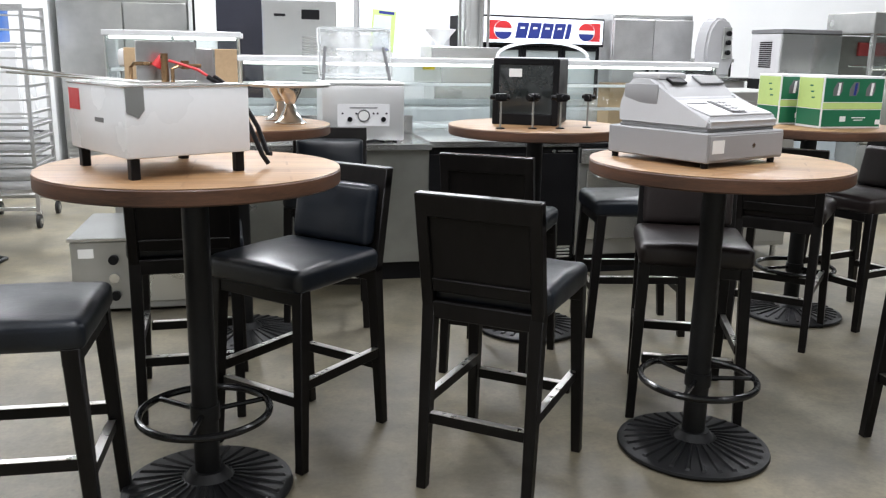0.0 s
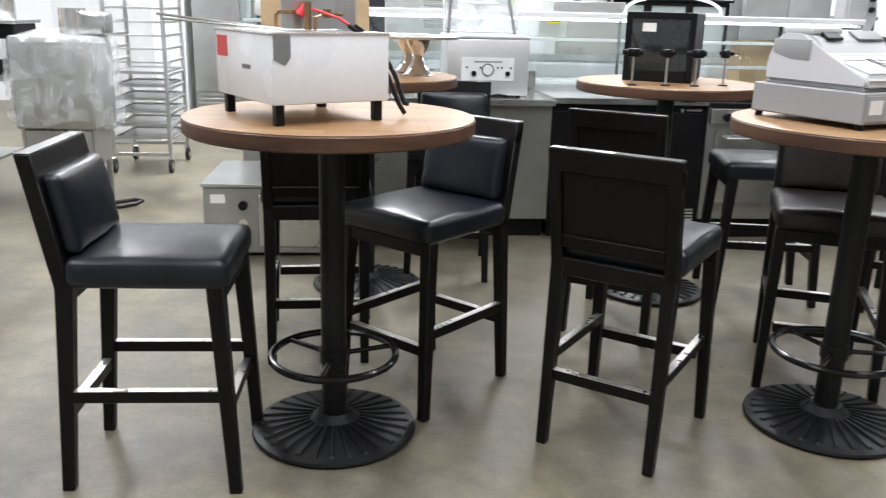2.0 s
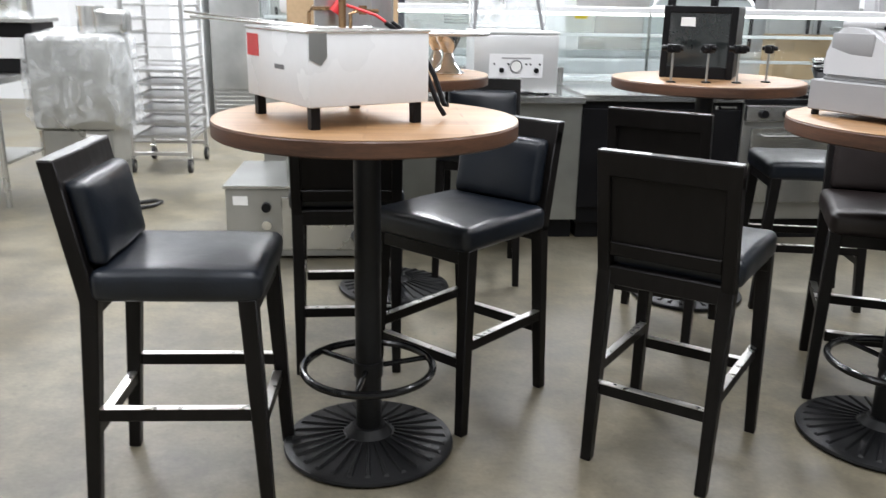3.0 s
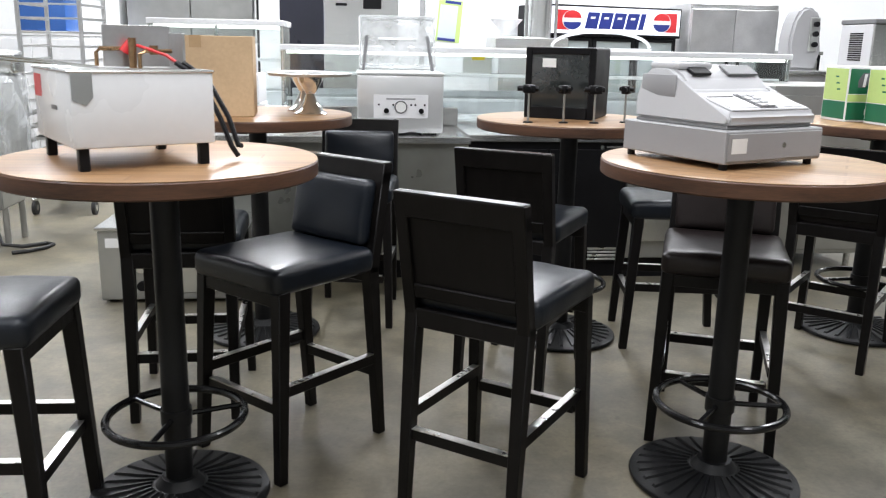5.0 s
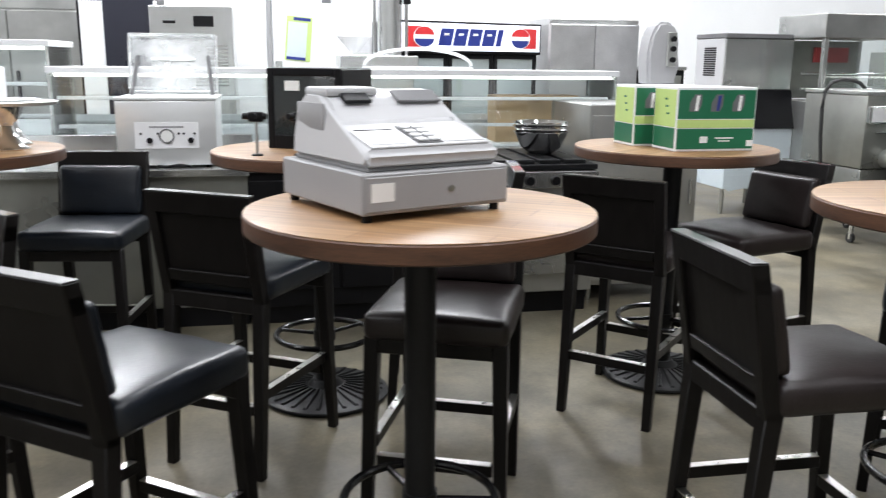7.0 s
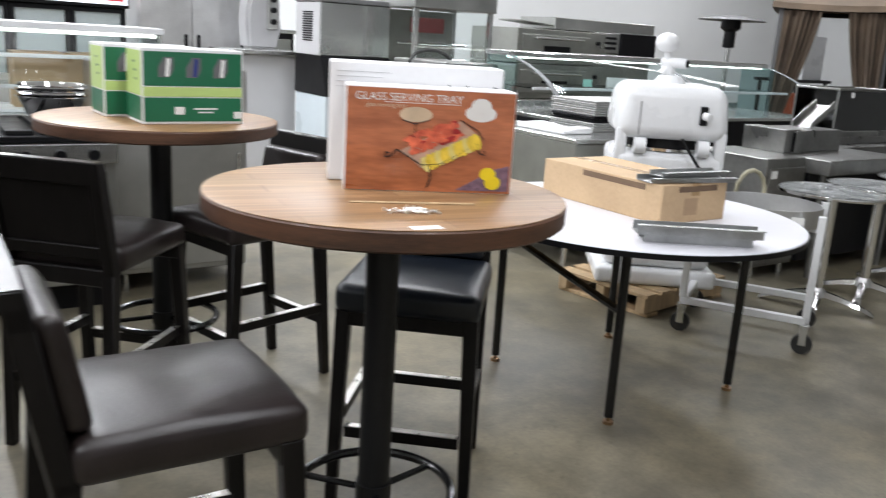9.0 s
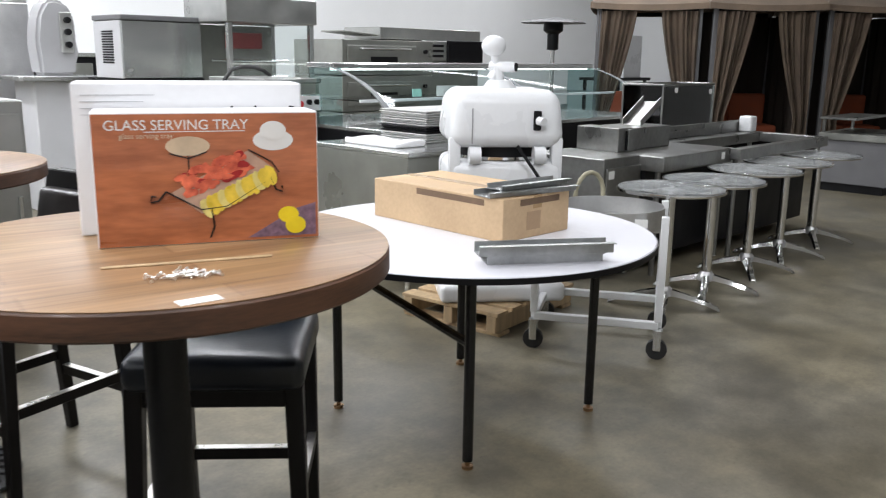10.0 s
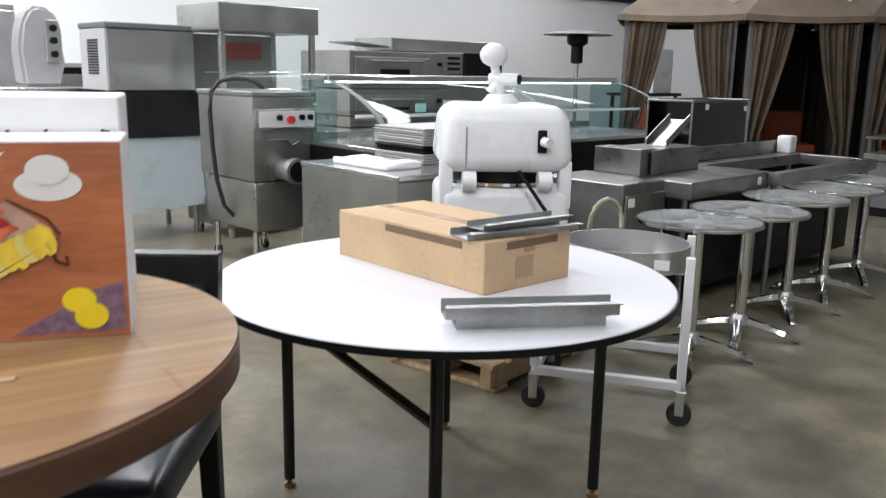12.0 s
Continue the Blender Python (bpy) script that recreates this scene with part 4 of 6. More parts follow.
left = worktop_counter(-1.75, 0.02, -0.03, 0.72, 0.87, "long steel-topped counter with grey steel front", GREYSTEEL)
part("back_ledge", shape(b(-0.885, 0.885, 0.30, 0.37, 0.871, 0.99, 0.003)), STEEL, left)


def bar_cooler(u0, u1):
    k = thing("bar_cooler", hall((u0 + u1) / 2, 0.33), "black undercounter bar cooler with steel top", "cooler")
    w = (u1 - u0) / 2
    part("top", shape(b(-w, w, -0.37, 0.36, 0.845, 0.885, 0.004)), STEEL, k, "brushed steel top")
    part("body", shape(b(-w, w, -0.34, 0.35, 0.10, 0.844, 0.004)), BLACK, k)
    for i in (-1, 1):
        dr = part("door", shape(b(min(0.01 * i, i * (w - 0.01)), max(0.01 * i, i * (w - 0.01)), -0.358, -0.341, 0.20, 0.80, 0.004)), BLACK, k)
        part("handle", shape(b(i * 0.04 - 0.012, i * 0.04 + 0.012, -0.375, -0.359, 0.4, 0.65, 0.003)), BLACK, dr)
    part("badge", shape(c((w - 0.17, -0.361, 0.815), (w - 0.17, -0.345, 0.815), 0.012), b(w - 0.14, w - 0.04, -0.349, -0.3405, 0.808, 0.822, 0.002)), STEEL, k)
    part("grille", shape(*[b(w - 0.22, w - 0.03, -0.352, -0.341, 0.115 + 0.022 * i, 0.127 + 0.022 * i, 0.001) for i in range(4)]), STEEL, k)
    part("kick_plate", shape(b(-w + 0.02, w - 0.02, -0.31, 0.3, 0, 0.10, 0.003)), BLACK, k)


bar_cooler(0.03, 1.02)


def stove(u0, u1):
    k = thing("range_cooker", hall((u0 + u1) / 2, 0.30), "steel gas range with oven door and knobs", "stove")
    w = (u1 - u0) / 2
    part("body", shape(b(-w, w, -0.34, 0.38, 0.13, 0.84, 0.005)), DULLSTEEL, k)
    part("hob", shape(b(-w, w, -0.36, 0.38, 0.841, 0.87, 0.004)), BLACK, k, "black cooking top")
    for i in range(6):
        part("grate", shape(b(-w + 0.03 + i * 0.15, -w + 0.15 + i * 0.15, -0.32, 0.33, 0.871, 0.893, 0.003)), IRON, k)
    part("control_panel", shape(b(-w, w, -0.385, -0.341, 0.74, 0.835, 0.004)), STEEL, k)
    for i in range(6):
        part("knob", shape(c((-w + 0.1 + i * 0.15, -0.41, 0.785), (-w + 0.1 + i * 0.15, -0.386, 0.785), 0.024, 0.028)), BLACK, k)
    dr = part("oven_door", shape(b(-w + 0.05, w - 0.05, -0.37, -0.341, 0.24, 0.70, 0.006)), STEEL, k)
    part("handle", shape(t([(-w + 0.1, -0.372, 0.655), (-w + 0.1, -0.41, 0.655), (w - 0.1, -0.41, 0.655), (w - 0.1, -0.372, 0.655)], 0.011)), STEEL, dr)
    part("kick_plate", shape(b(-w + 0.02, w - 0.02, -0.3, 0.35, 0, 0.13, 0.003)), BLACK, k)


stove(1.04, 2.0)


def bowls():
    for i, (z, r) in enumerate(((0.895, 0.165), (0.925, 0.166), (0.95, 0.167))):
        k = thing("mixing_bowl", hall(1.78, 0.30, z), "shiny steel mixing bowl in a nested stack", "bowl", "stacked bowls")
        part("bowl", shape(lathe([(0, 0), (0.07, 0.002), (0.12, 0.04), (r - 0.005, 0.13), (r + 0.008, 0.132), (r + 0.008, 0.136), (r - 0.008, 0.134), (0.115, 0.045), (0.07, 0.007), (0, 0.005)], 40)), CHROME, k)


bowls()


def steel_cabinet(u0, u1, v0, v1, z0, z1, label, material=DULLSTEEL, doors=1, name="steel_cabinet", legs=True, category="cabinet"):
    k = thing(name, hall((u0 + u1) / 2, (v0 + v1) / 2), label, category)
    w, d = (u1 - u0) / 2, (v1 - v0) / 2
    part("body", shape(b(-w, w, -d, d, z0, z1, 0.006)), material, k)
    n = max(1, doors)
    for i in range(n):
        x0, x1 = -w + 0.015 + i * (2 * w - 0.02) / n, -w + 0.005 + (i + 1) * (2 * w - 0.02) / n
        dr = part("door", shape(b(x0, x1, -d - 0.016, -d - 0.001, z0 + 0.03, z1 - 0.06, 0.004)), material, k)
        part("handle", shape(b(x1 - 0.05, x1 - 0.03, -d - 0.035, -d - 0.0165, (z0 + z1) / 2 - 0.05, (z0 + z1) / 2 + 0.1, 0.004)), STEEL, dr)
    if legs and z0 > 0.02:
        for i in (-1, 1):
            for j in (-1, 1):
                part("leg", shape(c((i * (w - 0.05), j * (d - 0.05), 0), (i * (w - 0.05), j * (d - 0.05), z0), 0.02, n=12)), STEEL, k)
    return k


steel_cabinet(2.04, 2.75, 0.15, 0.85, 0.1, 1.19, "grey steel cabinet with a paper label", DULLSTEEL, 1)


def vacuum_sealer():
    k = thing("vacuum_sealer", hall(-0.38, 0.27, 0.87), "steel tabletop vacuum sealer with raised clear lid", "vacuum sealer")
    part("body", shape(b(-0.25, 0.25, -0.23, 0.24, 0.012, 0.345, 0.008, 2)), PALESTEEL, k)
    for i in (-1, 1):
        part("foot", shape(c((i * 0.2, -0.18, 0), (i * 0.2, -0.18, 0.013), 0.015), c((i * 0.2, 0.18, 0), (i * 0.2, 0.18, 0.013), 0.015)), BLACK, k)
    part("top_rim", shape(b(-0.255, 0.255, -0.235, 0.245, 0.3455, 0.362, 0.004)), PALESTEEL, k)
    p = part("control_plate", shape(b(-0.16, 0.16, -0.2345, -0.2305, 0.10, 0.235, 0.001)), WHITEMAT, k, "pale control plate")
    part("gauge", shape(c((0, -0.24, 0.165), (0, -0.235, 0.165), 0.033, n=24)), PAPER, p)
    part("gauge_ring", shape(t([(0.034 * math.cos(a * 0.262), -0.2395, 0.165 + 0.034 * math.sin(a * 0.262)) for a in range(24)], 0.004, 6, True)), MIDGREY, p)
    for x in (-0.085, 0.12):
        part("dial", shape(c((x, -0.25, 0.143), (x, -0.2346, 0.143), 0.015)), BLACK, p)
    for x in (-0.128, -0.045, 0.06, 0.085, 0.14):
        part("button", shape(c((x, -0.24, 0.178), (x, -0.2346, 0.178), 0.006, n=8)), BLACK, p)
    part("name_bar", shape(b(-0.085, 0.085, -0.236, -0.2346, 0.207, 0.216, 0)), GREYPLASTIC, p)
    tilt = pose(0, 0.20, 0.365, 72, 0, 0)
    lid = part("lid", shape(b(-0.235, 0.235, 0.005, 0.02, -0.075, 0, 0.006), b(-0.235, 0.235, 0.31, 0.325, -0.075, 0, 0.006), b(-0.235, -0.22, 0.005, 0.325, -0.075, 0, 0.006),
                            b(0.22, 0.235, 0.005, 0.325, -0.075, 0, 0.006), b(-0.22, 0.22, 0.02, 0.31, -0.012, -0.002, 0.003), move=tilt @ Matrix.Scale(-1, 4, (0, 0, 1))), ACRYLIC, k, "frosted acrylic lid")
    lid.visible_shadow = False
    part("lid_frame", shape(t([(-0.235, 0.01, 0.0), (0.235, 0.01, 0.0), (0.235, 0.33, 0.0), (-0.235, 0.33, 0.0)], 0.010, 8, True), move=tilt), PALESTEEL, k)
    part("lid_bar", shape(b(-0.12, 0.12, 0.185, 0.20, 0.012, 0.024, 0.004), move=tilt), PALESTEEL, k)
    for i in (-1, 1):
        part("hinge_strut", shape(c((i * 0.215, 0.12, 0.36), (i * 0.19, 0.25, 0.57), 0.011, n=10)), MIDGREY, k)
    part("cord", shape(t([(-0.05, -0.26, 0.012), (0.0, -0.3, 0.012), (0.06, -0.28, 0.02), (0.12, -0.285, 0.012)], 0.007)), BLACK, k)


vacuum_sealer()


def curved_band(x, rows, half, thick):
    """Flat bar bent along a profile in the y-z plane."""
    bm = bmesh.new()
    rings = []
    for y, z in rows:
        rings.append([bm.verts.new(p) for p in ((x - half, y - thick, z), (x + half, y - thick, z), (x + half, y + thick, z), (x - half, y + thick, z))])
    for p, q in zip(rings, rings[1:]):
        for i in range(4):
            bm.faces.new((p[i], p[(i + 1) % 4], q[(i + 1) % 4], q[i]))
    bm.faces.new(rings[0][::-1])
    bm.faces.new(rings[-1])
    return bm


def display_case(u0, u1, v0, v1, top, label, shelves, curved=False, base=0.87, dark=False):
    k = thing("display_case", hall((u0 + u1) / 2, (v0 + v1) / 2), label, "display case", "glass display cases")
    w, d = (u1 - u0) / 2, (v1 - v0) / 2
    part("base", shape(b(-w, w, -d, d, 0.0, base - 0.02, 0.004)), BLACK if dark else DULLSTEEL, k)
    part("deck", shape(b(-w, w, -d - 0.01, d, base - 0.019, base + 0.01, 0.003)), STEEL, k)
    part("top", shape(b(-w - 0.01, w + 0.01, d - (0.3 if curved else 2 * d), d, top - 0.025, top + 0.012, 0.004)), STEEL if dark else WHITE, k, "pale top with a lamp strip")
    part("lamp_strip", shape(b(-w + 0.03, w - 0.03, d - 0.28 if curved else -d + 0.03, d - 0.24 if curved else -d + 0.07, top - 0.045, top - 0.026, 0.002)), LAMPGLOW, k)
    if curved:
        rows = [(-d + 0.02 + (2 * d - 0.32) * 2 * (1 - math.cos(i * math.pi / 30)), base + 0.01 + (top - base - 0.03) * math.sin(i * math.pi / 30) / math.sin(math.pi / 3)) for i in range(11)]
        bm = bmesh.new()
        cols = [[bm.verts.new((x, y, z)) for y, z in rows] for x in (-w + 0.01, w - 0.01)]
        for i in range(10):
            bm.faces.new((cols[0][i], cols[1][i], cols[1][i + 1], cols[0][i + 1]))
        g = part("front_glass", bm, TINTGLASS, k, "curved front glass")
        g.visible_shadow = False
        for x in (-w + 0.012, 0, w - 0.012):
            part("glass_rib", curved_band(x, rows, 0.020, 0.010), RIBGREY, k, "broad curved steel glass support")
        part("top_rail", shape(b(-w, w, rows[-1][0] - 0.03, rows[-1][0] - 0.002, top - 0.03, top + 0.008, 0.006)), CHROME, k, "bright metal top rail")
    else:
        g = part("front_glass", shape(b(-w + 0.01, w - 0.01, -d + 0.005, -d + 0.011, base + 0.011, top - 0.026, 0)), CASEGLASS, k, "clear front glass")
        g.visible_shadow = False
        for x in (-w + 0.01, 0.0, w - 0.01):
            part("post", shape(b(x - 0.01, x + 0.01, -d + 0.012, -d + 0.03, base + 0.01, top - 0.026, 0.002)), STEEL, k)
    for x in (-w + 0.004, w - 0.004):
        g = part("end_glass", shape(b(x - 0.003, x + 0.003, -d + 0.04 if not curved else d - 0.42, d - 0.02, base + 0.011, top - 0.026, 0)), TINTGLASS if curved else CASEGLASS, k)
        g.visible_shadow = False
    for z in shelves:
        s = part("shelf", shape(b(-w + 0.02, w - 0.02, -d + (0.12 if not curved else 0.4), d - 0.04, z, z + 0.008, 0.001)), CASEGLASS, k, "glass shelf")
        s.visible_shadow = False
        part("shelf_edge", shape(b(-w + 0.02, w - 0.02, -d + (0.105 if not curved else 0.385), -d + (0.119 if not curved else 0.399), z - 0.008, z + 0.014, 0.002)), WHITE, s, "white shelf edge")
    if not curved:
        part("back_panel", shape(b(-w + 0.03, w - 0.03, d - 0.036, d - 0.031, base + 0.012, base + 0.20, 0.001)), WHITE, k, "white low back panel")
        part("inner_tray", shape(b(-w + 0.04, w - 0.04, -d + 0.10, d - 0.05, base + 0.011, base + 0.03, 0.003)), WHITE, k)
    part("back_rail", shape(b(-w, w, d - 0.03, d - 0.01, base + 0.01, base + 0.06, 0.002)), STEEL, k)
    return k


display_case(-1.10, 2.42, 0.78, 1.34, 1.365, "long glass display case with white shelf edges", (1.02, 1.19))
display_case(-2.0, -1.14, 0.80, 1.40, 1.515, "tall glass display case with white top", (1.05, 1.27))
carton2 = carton(0, 0, 0, 0.58, 0.22, 0.33, 0, "brown cardboard carton behind the glass display")
carton2.matrix_world = hall(1.97, 1.10, 0.88)


def cake_dome(u, v):
    k = thing("clear_dome", hall(u, v, 1.378), "clear arched plastic cover on the display case", "cover")
    g = part("dome", shape(t([(0.36 * math.cos(a * 0.1963), 0, 0.02 + 0.11 * math.sin(a * 0.1963)) for a in range(17)], 0.012, 8)), WHITE, k)
    part("dome_base", shape(b(-0.37, 0.37, -0.02, 0.02, 0, 0.016, 0.002)), WHITE, k)


cake_dome(1.15, 1.1)


def price_card(u, v, z):
    k = thing("price_card", hall(u, v, z), "white card with a yellow printed band", "sign")
    part("card", shape(b(-0.1, 0.1, 0, 0.004, 0, 0.15, 0)), PAPER, k)
    part("band", shape(b(-0.04, 0.05, -0.0012, -0.0002, 0.09, 0.115, 0)), LEMON, k)


price_card(0.22, 1.00, 1.205)


# ---- appliances along the back ----
def tall_fridge(u0, u1, v, h, doors, material, label, top_panel=0.2):
    k = thing("upright_refrigerator", hall((u0 + u1) / 2, v + 0.38), label, "refrigerator")
    w = (u1 - u0) / 2
    part("body", shape(b(-w, w, -0.36, 0.36, 0.1, h, 0.008)), material, k)
    part("top_panel", shape(b(-w + 0.01, w - 0.01, -0.38, -0.361, h - top_panel, h - 0.01, 0.004)), material, k)
    for i in range(doors):
        x0, x1 = -w + 0.008 + i * (2 * w - 0.008) / doors, -w + (i + 1) * (2 * w - 0.008) / doors
        dr = part("door", shape(b(x0, x1, -0.40, -0.361, 0.42, h - top_panel - 0.015, 0.006)), material, k)
        hx = x1 - 0.06 if i % 2 == 0 else x0 + 0.06
        part("handle", shape(b(hx - 0.014, hx + 0.014, -0.43, -0.401, 1.0, 1.3, 0.004)), BLACK, dr)
    part("vent", shape(*[b(-w + 0.02, w - 0.02, -0.39, -0.361, 0.14 + 0.045 * i, 0.165 + 0.045 * i, 0.003) for i in range(6)]), DULLSTEEL, k, "louvred vent")
    part("plinth", shape(b(-w + 0.04, w - 0.04, -0.3, 0.3, 0, 0.1, 0.003)), BLACK, k)
    return k


tall_fridge(-3.08, -1.76, 4.5, 2.15, 2, DULLSTEEL, "two-door stainless steel upright refrigerator", 0.26)
tall_fridge(3.15, 4.18, 4.3, 1.90, 2, ALU, "pale steel upright refrigerator", 0.05)


def black_cooler():
    k = thing("black_panel_cooler", hall(-1.30, 4.35), "tall white-framed cooler with dark panel front", "cooler")
    part("body", shape(b(-0.36, 0.36, -0.3, 0.3, 0, 2.02, 0.008)), BLACK, k)
    part("door", shape(b(-0.335, -0.125, -0.312, -0.301, 0.1, 1.95, 0.003)), WHITE, k, "white side strip")
    part("dark_door", shape(b(-0.12, 0.33, -0.325, -0.301, 0.1, 1.97, 0.004)), NAVY, k, "dark panel door")
    part("side_rail", shape(b(0.335, 0.362, -0.33, -0.302, 0.05, 1.96, 0.003)), WHITE, k)


black_cooler()


def ice_machine(u, v):
    k = thing("ice_machine", hall(u, v), "stainless steel ice machine head on a bin", "ice machine")
    part("head", shape(b(-0.37, 0.37, -0.3, 0.3, 1.10, 1.90, 0.006)), STEEL, k)
    part("badge", shape(b(-0.25, -0.14, -0.306, -0.301, 1.745, 1.77, 0.001)), BLACK, k)
    part("display", shape(b(0.02, 0.20, -0.308, -0.301, 1.72, 1.815, 0.003)), BLACK, k, "black control window")
    part("louvres", shape(*[b(0.02, 0.32, -0.306, -0.301, 1.18 + 0.03 * i, 1.196 + 0.03 * i, 0.001) for i in range(13)]), DULLSTEEL, k)
    part("bin", shape(b(-0.38, 0.38, -0.4, 0.32, 0.12, 1.095, 0.006)), DULLSTEEL, k)
    for i in (-1, 1):
        part("leg", shape(c((i * 0.3, -0.3, 0), (i * 0.3, -0.3, 0.12), 0.02)), STEEL, k)
        part("leg", shape(c((i * 0.3, 0.25, 0), (i * 0.3, 0.25, 0.12), 0.02)), STEEL, k)


ice_machine(-0.585, 4.02)


def cold_room():
    k = thing("cold_room_panel", hall(0.67, 5.1), "white insulated cold-room front with a leaflet", "cold room")
    part("panel", shape(b(-0.93, 0.93, -0.3, 0.3, 0, 2.75, 0.006)), WHITE, k)
    part("door", shape(b(-0.5, 0.35, -0.335, -0.301, 0.05, 2.35, 0.006)), WHITE, k)
    part("frame_line", shape(b(-0.56, -0.51, -0.32, -0.301, 0, 2.4, 0.003)), GREYPLASTIC, k)
    part("latch", shape(b(-0.48, -0.41, -0.37, -0.336, 1.35, 1.42, 0.004)), STEEL, k)
    part("name_plate", shape(b(0.02, 0.12, -0.338, -0.3355, 2.02, 2.06, 0.001)), MIDGREY, k)
    part("leaflet", shape(b(-0.19, 0.08, -0.34, -0.3365, 1.42, 1.88, 0.001), move=pose(-0.32, 0, 0.0, 0, 5, 0)), LIME, k, "pinned leaflet with blue and lime print")
    part("leaflet_page", shape(b(-0.17, 0.03, -0.3418, -0.3402, 1.46, 1.82, 0), move=pose(-0.32, 0, 0.0, 0, 5, 0)), ICEBLUE, k)
    part("leaflet_band", shape(b(-0.17, 0.03, -0.3432, -0.3420, 1.43, 1.46, 0), b(-0.12, 0.06, -0.3432, -0.3420, 1.84, 1.87, 0), move=pose(-0.32, 0, 0.0, 0, 5, 0)), BLUE, k)


cold_room()


def stuffer():
    k = thing("sausage_stuffer", hall(1.18, 4.05), "steel cylinder filling machine on a steel bench", "kitchen machine")
    part("bench", shape(b(-0.32, 0.36, -0.28, 0.28, 0.0, 1.30, 0.006), b(-0.36, 0.40, -0.3, 0.3, 1.301, 1.48, 0.006)), STEEL, k)
    part("cylinder", shape(c((0.16, 0, 1.481), (0.16, 0, 2.12), 0.125, n=32)), STEEL, k)
    part("rod", shape(c((0.0, -0.05, 1.48), (0.0, -0.05, 2.2), 0.018, n=12), c((0.32, -0.05, 1.48), (0.32, -0.05, 2.05), 0.018, n=12)), CHROME, k)
    part("crank", shape(b(-0.06, 0.02, -0.09, 0.0, 2.06, 2.1, 0.004)), BLACK, k)
    part("crank", shape(b(0.29, 0.36, -0.09, -0.02, 1.98, 2.1, 0.004)), BLACK, k)
    part("funnel", shape(lathe([(0.03, 1.481), (0.05, 1.52), (0.17, 1.66), (0.165, 1.665), (0.04, 1.52), (0.02, 1.481)], 32, -0.2, 0)), WHITE, k, "white funnel")


stuffer()


def drinks_cooler():
    k = thing("drinks_cooler", pose(1.29, 11.33, 0, 0, 0, 36) @ Matrix.Diagonal((1.08, 1, 0.961, 1)), "three-door glass drinks cooler with illuminated sign", "cooler")
    w = 0.78
    part("cabinet", shape(b(-w, w, -0.30, 0.36, 0, 1.91, 0.006)), BLACK, k)
    part("sign_box", shape(b(-w, w, -0.375, -0.301, 1.57, 1.905, 0.006)), BLACK, k)
    s = part("sign", shape(b(-w + 0.02, w - 0.02, -0.381, -0.376, 1.60, 1.885, 0.002)), glow("lit_sign_white", (0.9, 0.92, 1.0), 0.55), k, "lit white sign face")
    y = -0.3815
    for i in (-1, 1):
        part("red_panel", outline([(i * 0.72, 1.635), (i * 0.72, 1.85), (i * 0.56, 1.85), (i * 0.56, 1.635)], y), RED, s)
        part("disc", outline(oval(i * 0.53, 1.742, 0.115, 0.108, 32), y - 0.001), PAPER, s)
        part("disc_top", outline([(i * 0.53 + 0.1 * math.cos(a * 0.2618), 1.765 + 0.08 * math.sin(a * 0.2618)) for a in range(13)], y - 0.002), RED, s)
        part("disc_base", outline([(i * 0.53 - 0.1 * math.cos(a * 0.2618), 1.72 - 0.08 * math.sin(a * 0.2618)) for a in range(13)], y - 0.002), BLUE, s)
    # the maker's mark as five plain slanted blocks
    for i in range(5):
        x = -0.385 + i * 0.157
        wd = 0.138 if i < 4 else 0.06
        part("mark_block", outline([(x, 1.655), (x + wd, 1.655), (x + wd + 0.035, 1.832), (x + 0.035, 1.832)], y - 0.001), BLUE, s, "plain blue block")
        if i < 4:
            part("mark_gap", outline([(x + 0.06, 1.76), (x + 0.115, 1.76), (x + 0.12, 1.785), (x + 0.065, 1.785)], y - 0.002), PAPER, s)
    for i in range(3):
        x0 = -w + 0.02 + i * (2 * w - 0.04) / 3
        x1 = x0 + (2 * w - 0.04) / 3 - 0.01
        d = part("door", shape(b(x0, x0 + 0.04, -0.345, -0.301, 0.15, 1.56, 0.003), b(x1 - 0.04, x1, -0.345, -0.301, 0.15, 1.56, 0.003),
                               b(x0 + 0.04, x1 - 0.04, -0.345, -0.301, 1.52, 1.56, 0.003), b(x0 + 0.04, x1 - 0.04, -0.345, -0.301, 0.15, 0.2, 0.003)), BLACK, k)
        part("pane", shape(b(x0 + 0.04, x1 - 0.04, -0.33, -0.322, 0.2, 1.52, 0)), mat("pale_door_glass", (0.34, 0.38, 0.38), 0.1, 0, 0.1, 2, 40, 0, coat=0.4), d, "pale reflecting glass")


drinks_cooler()


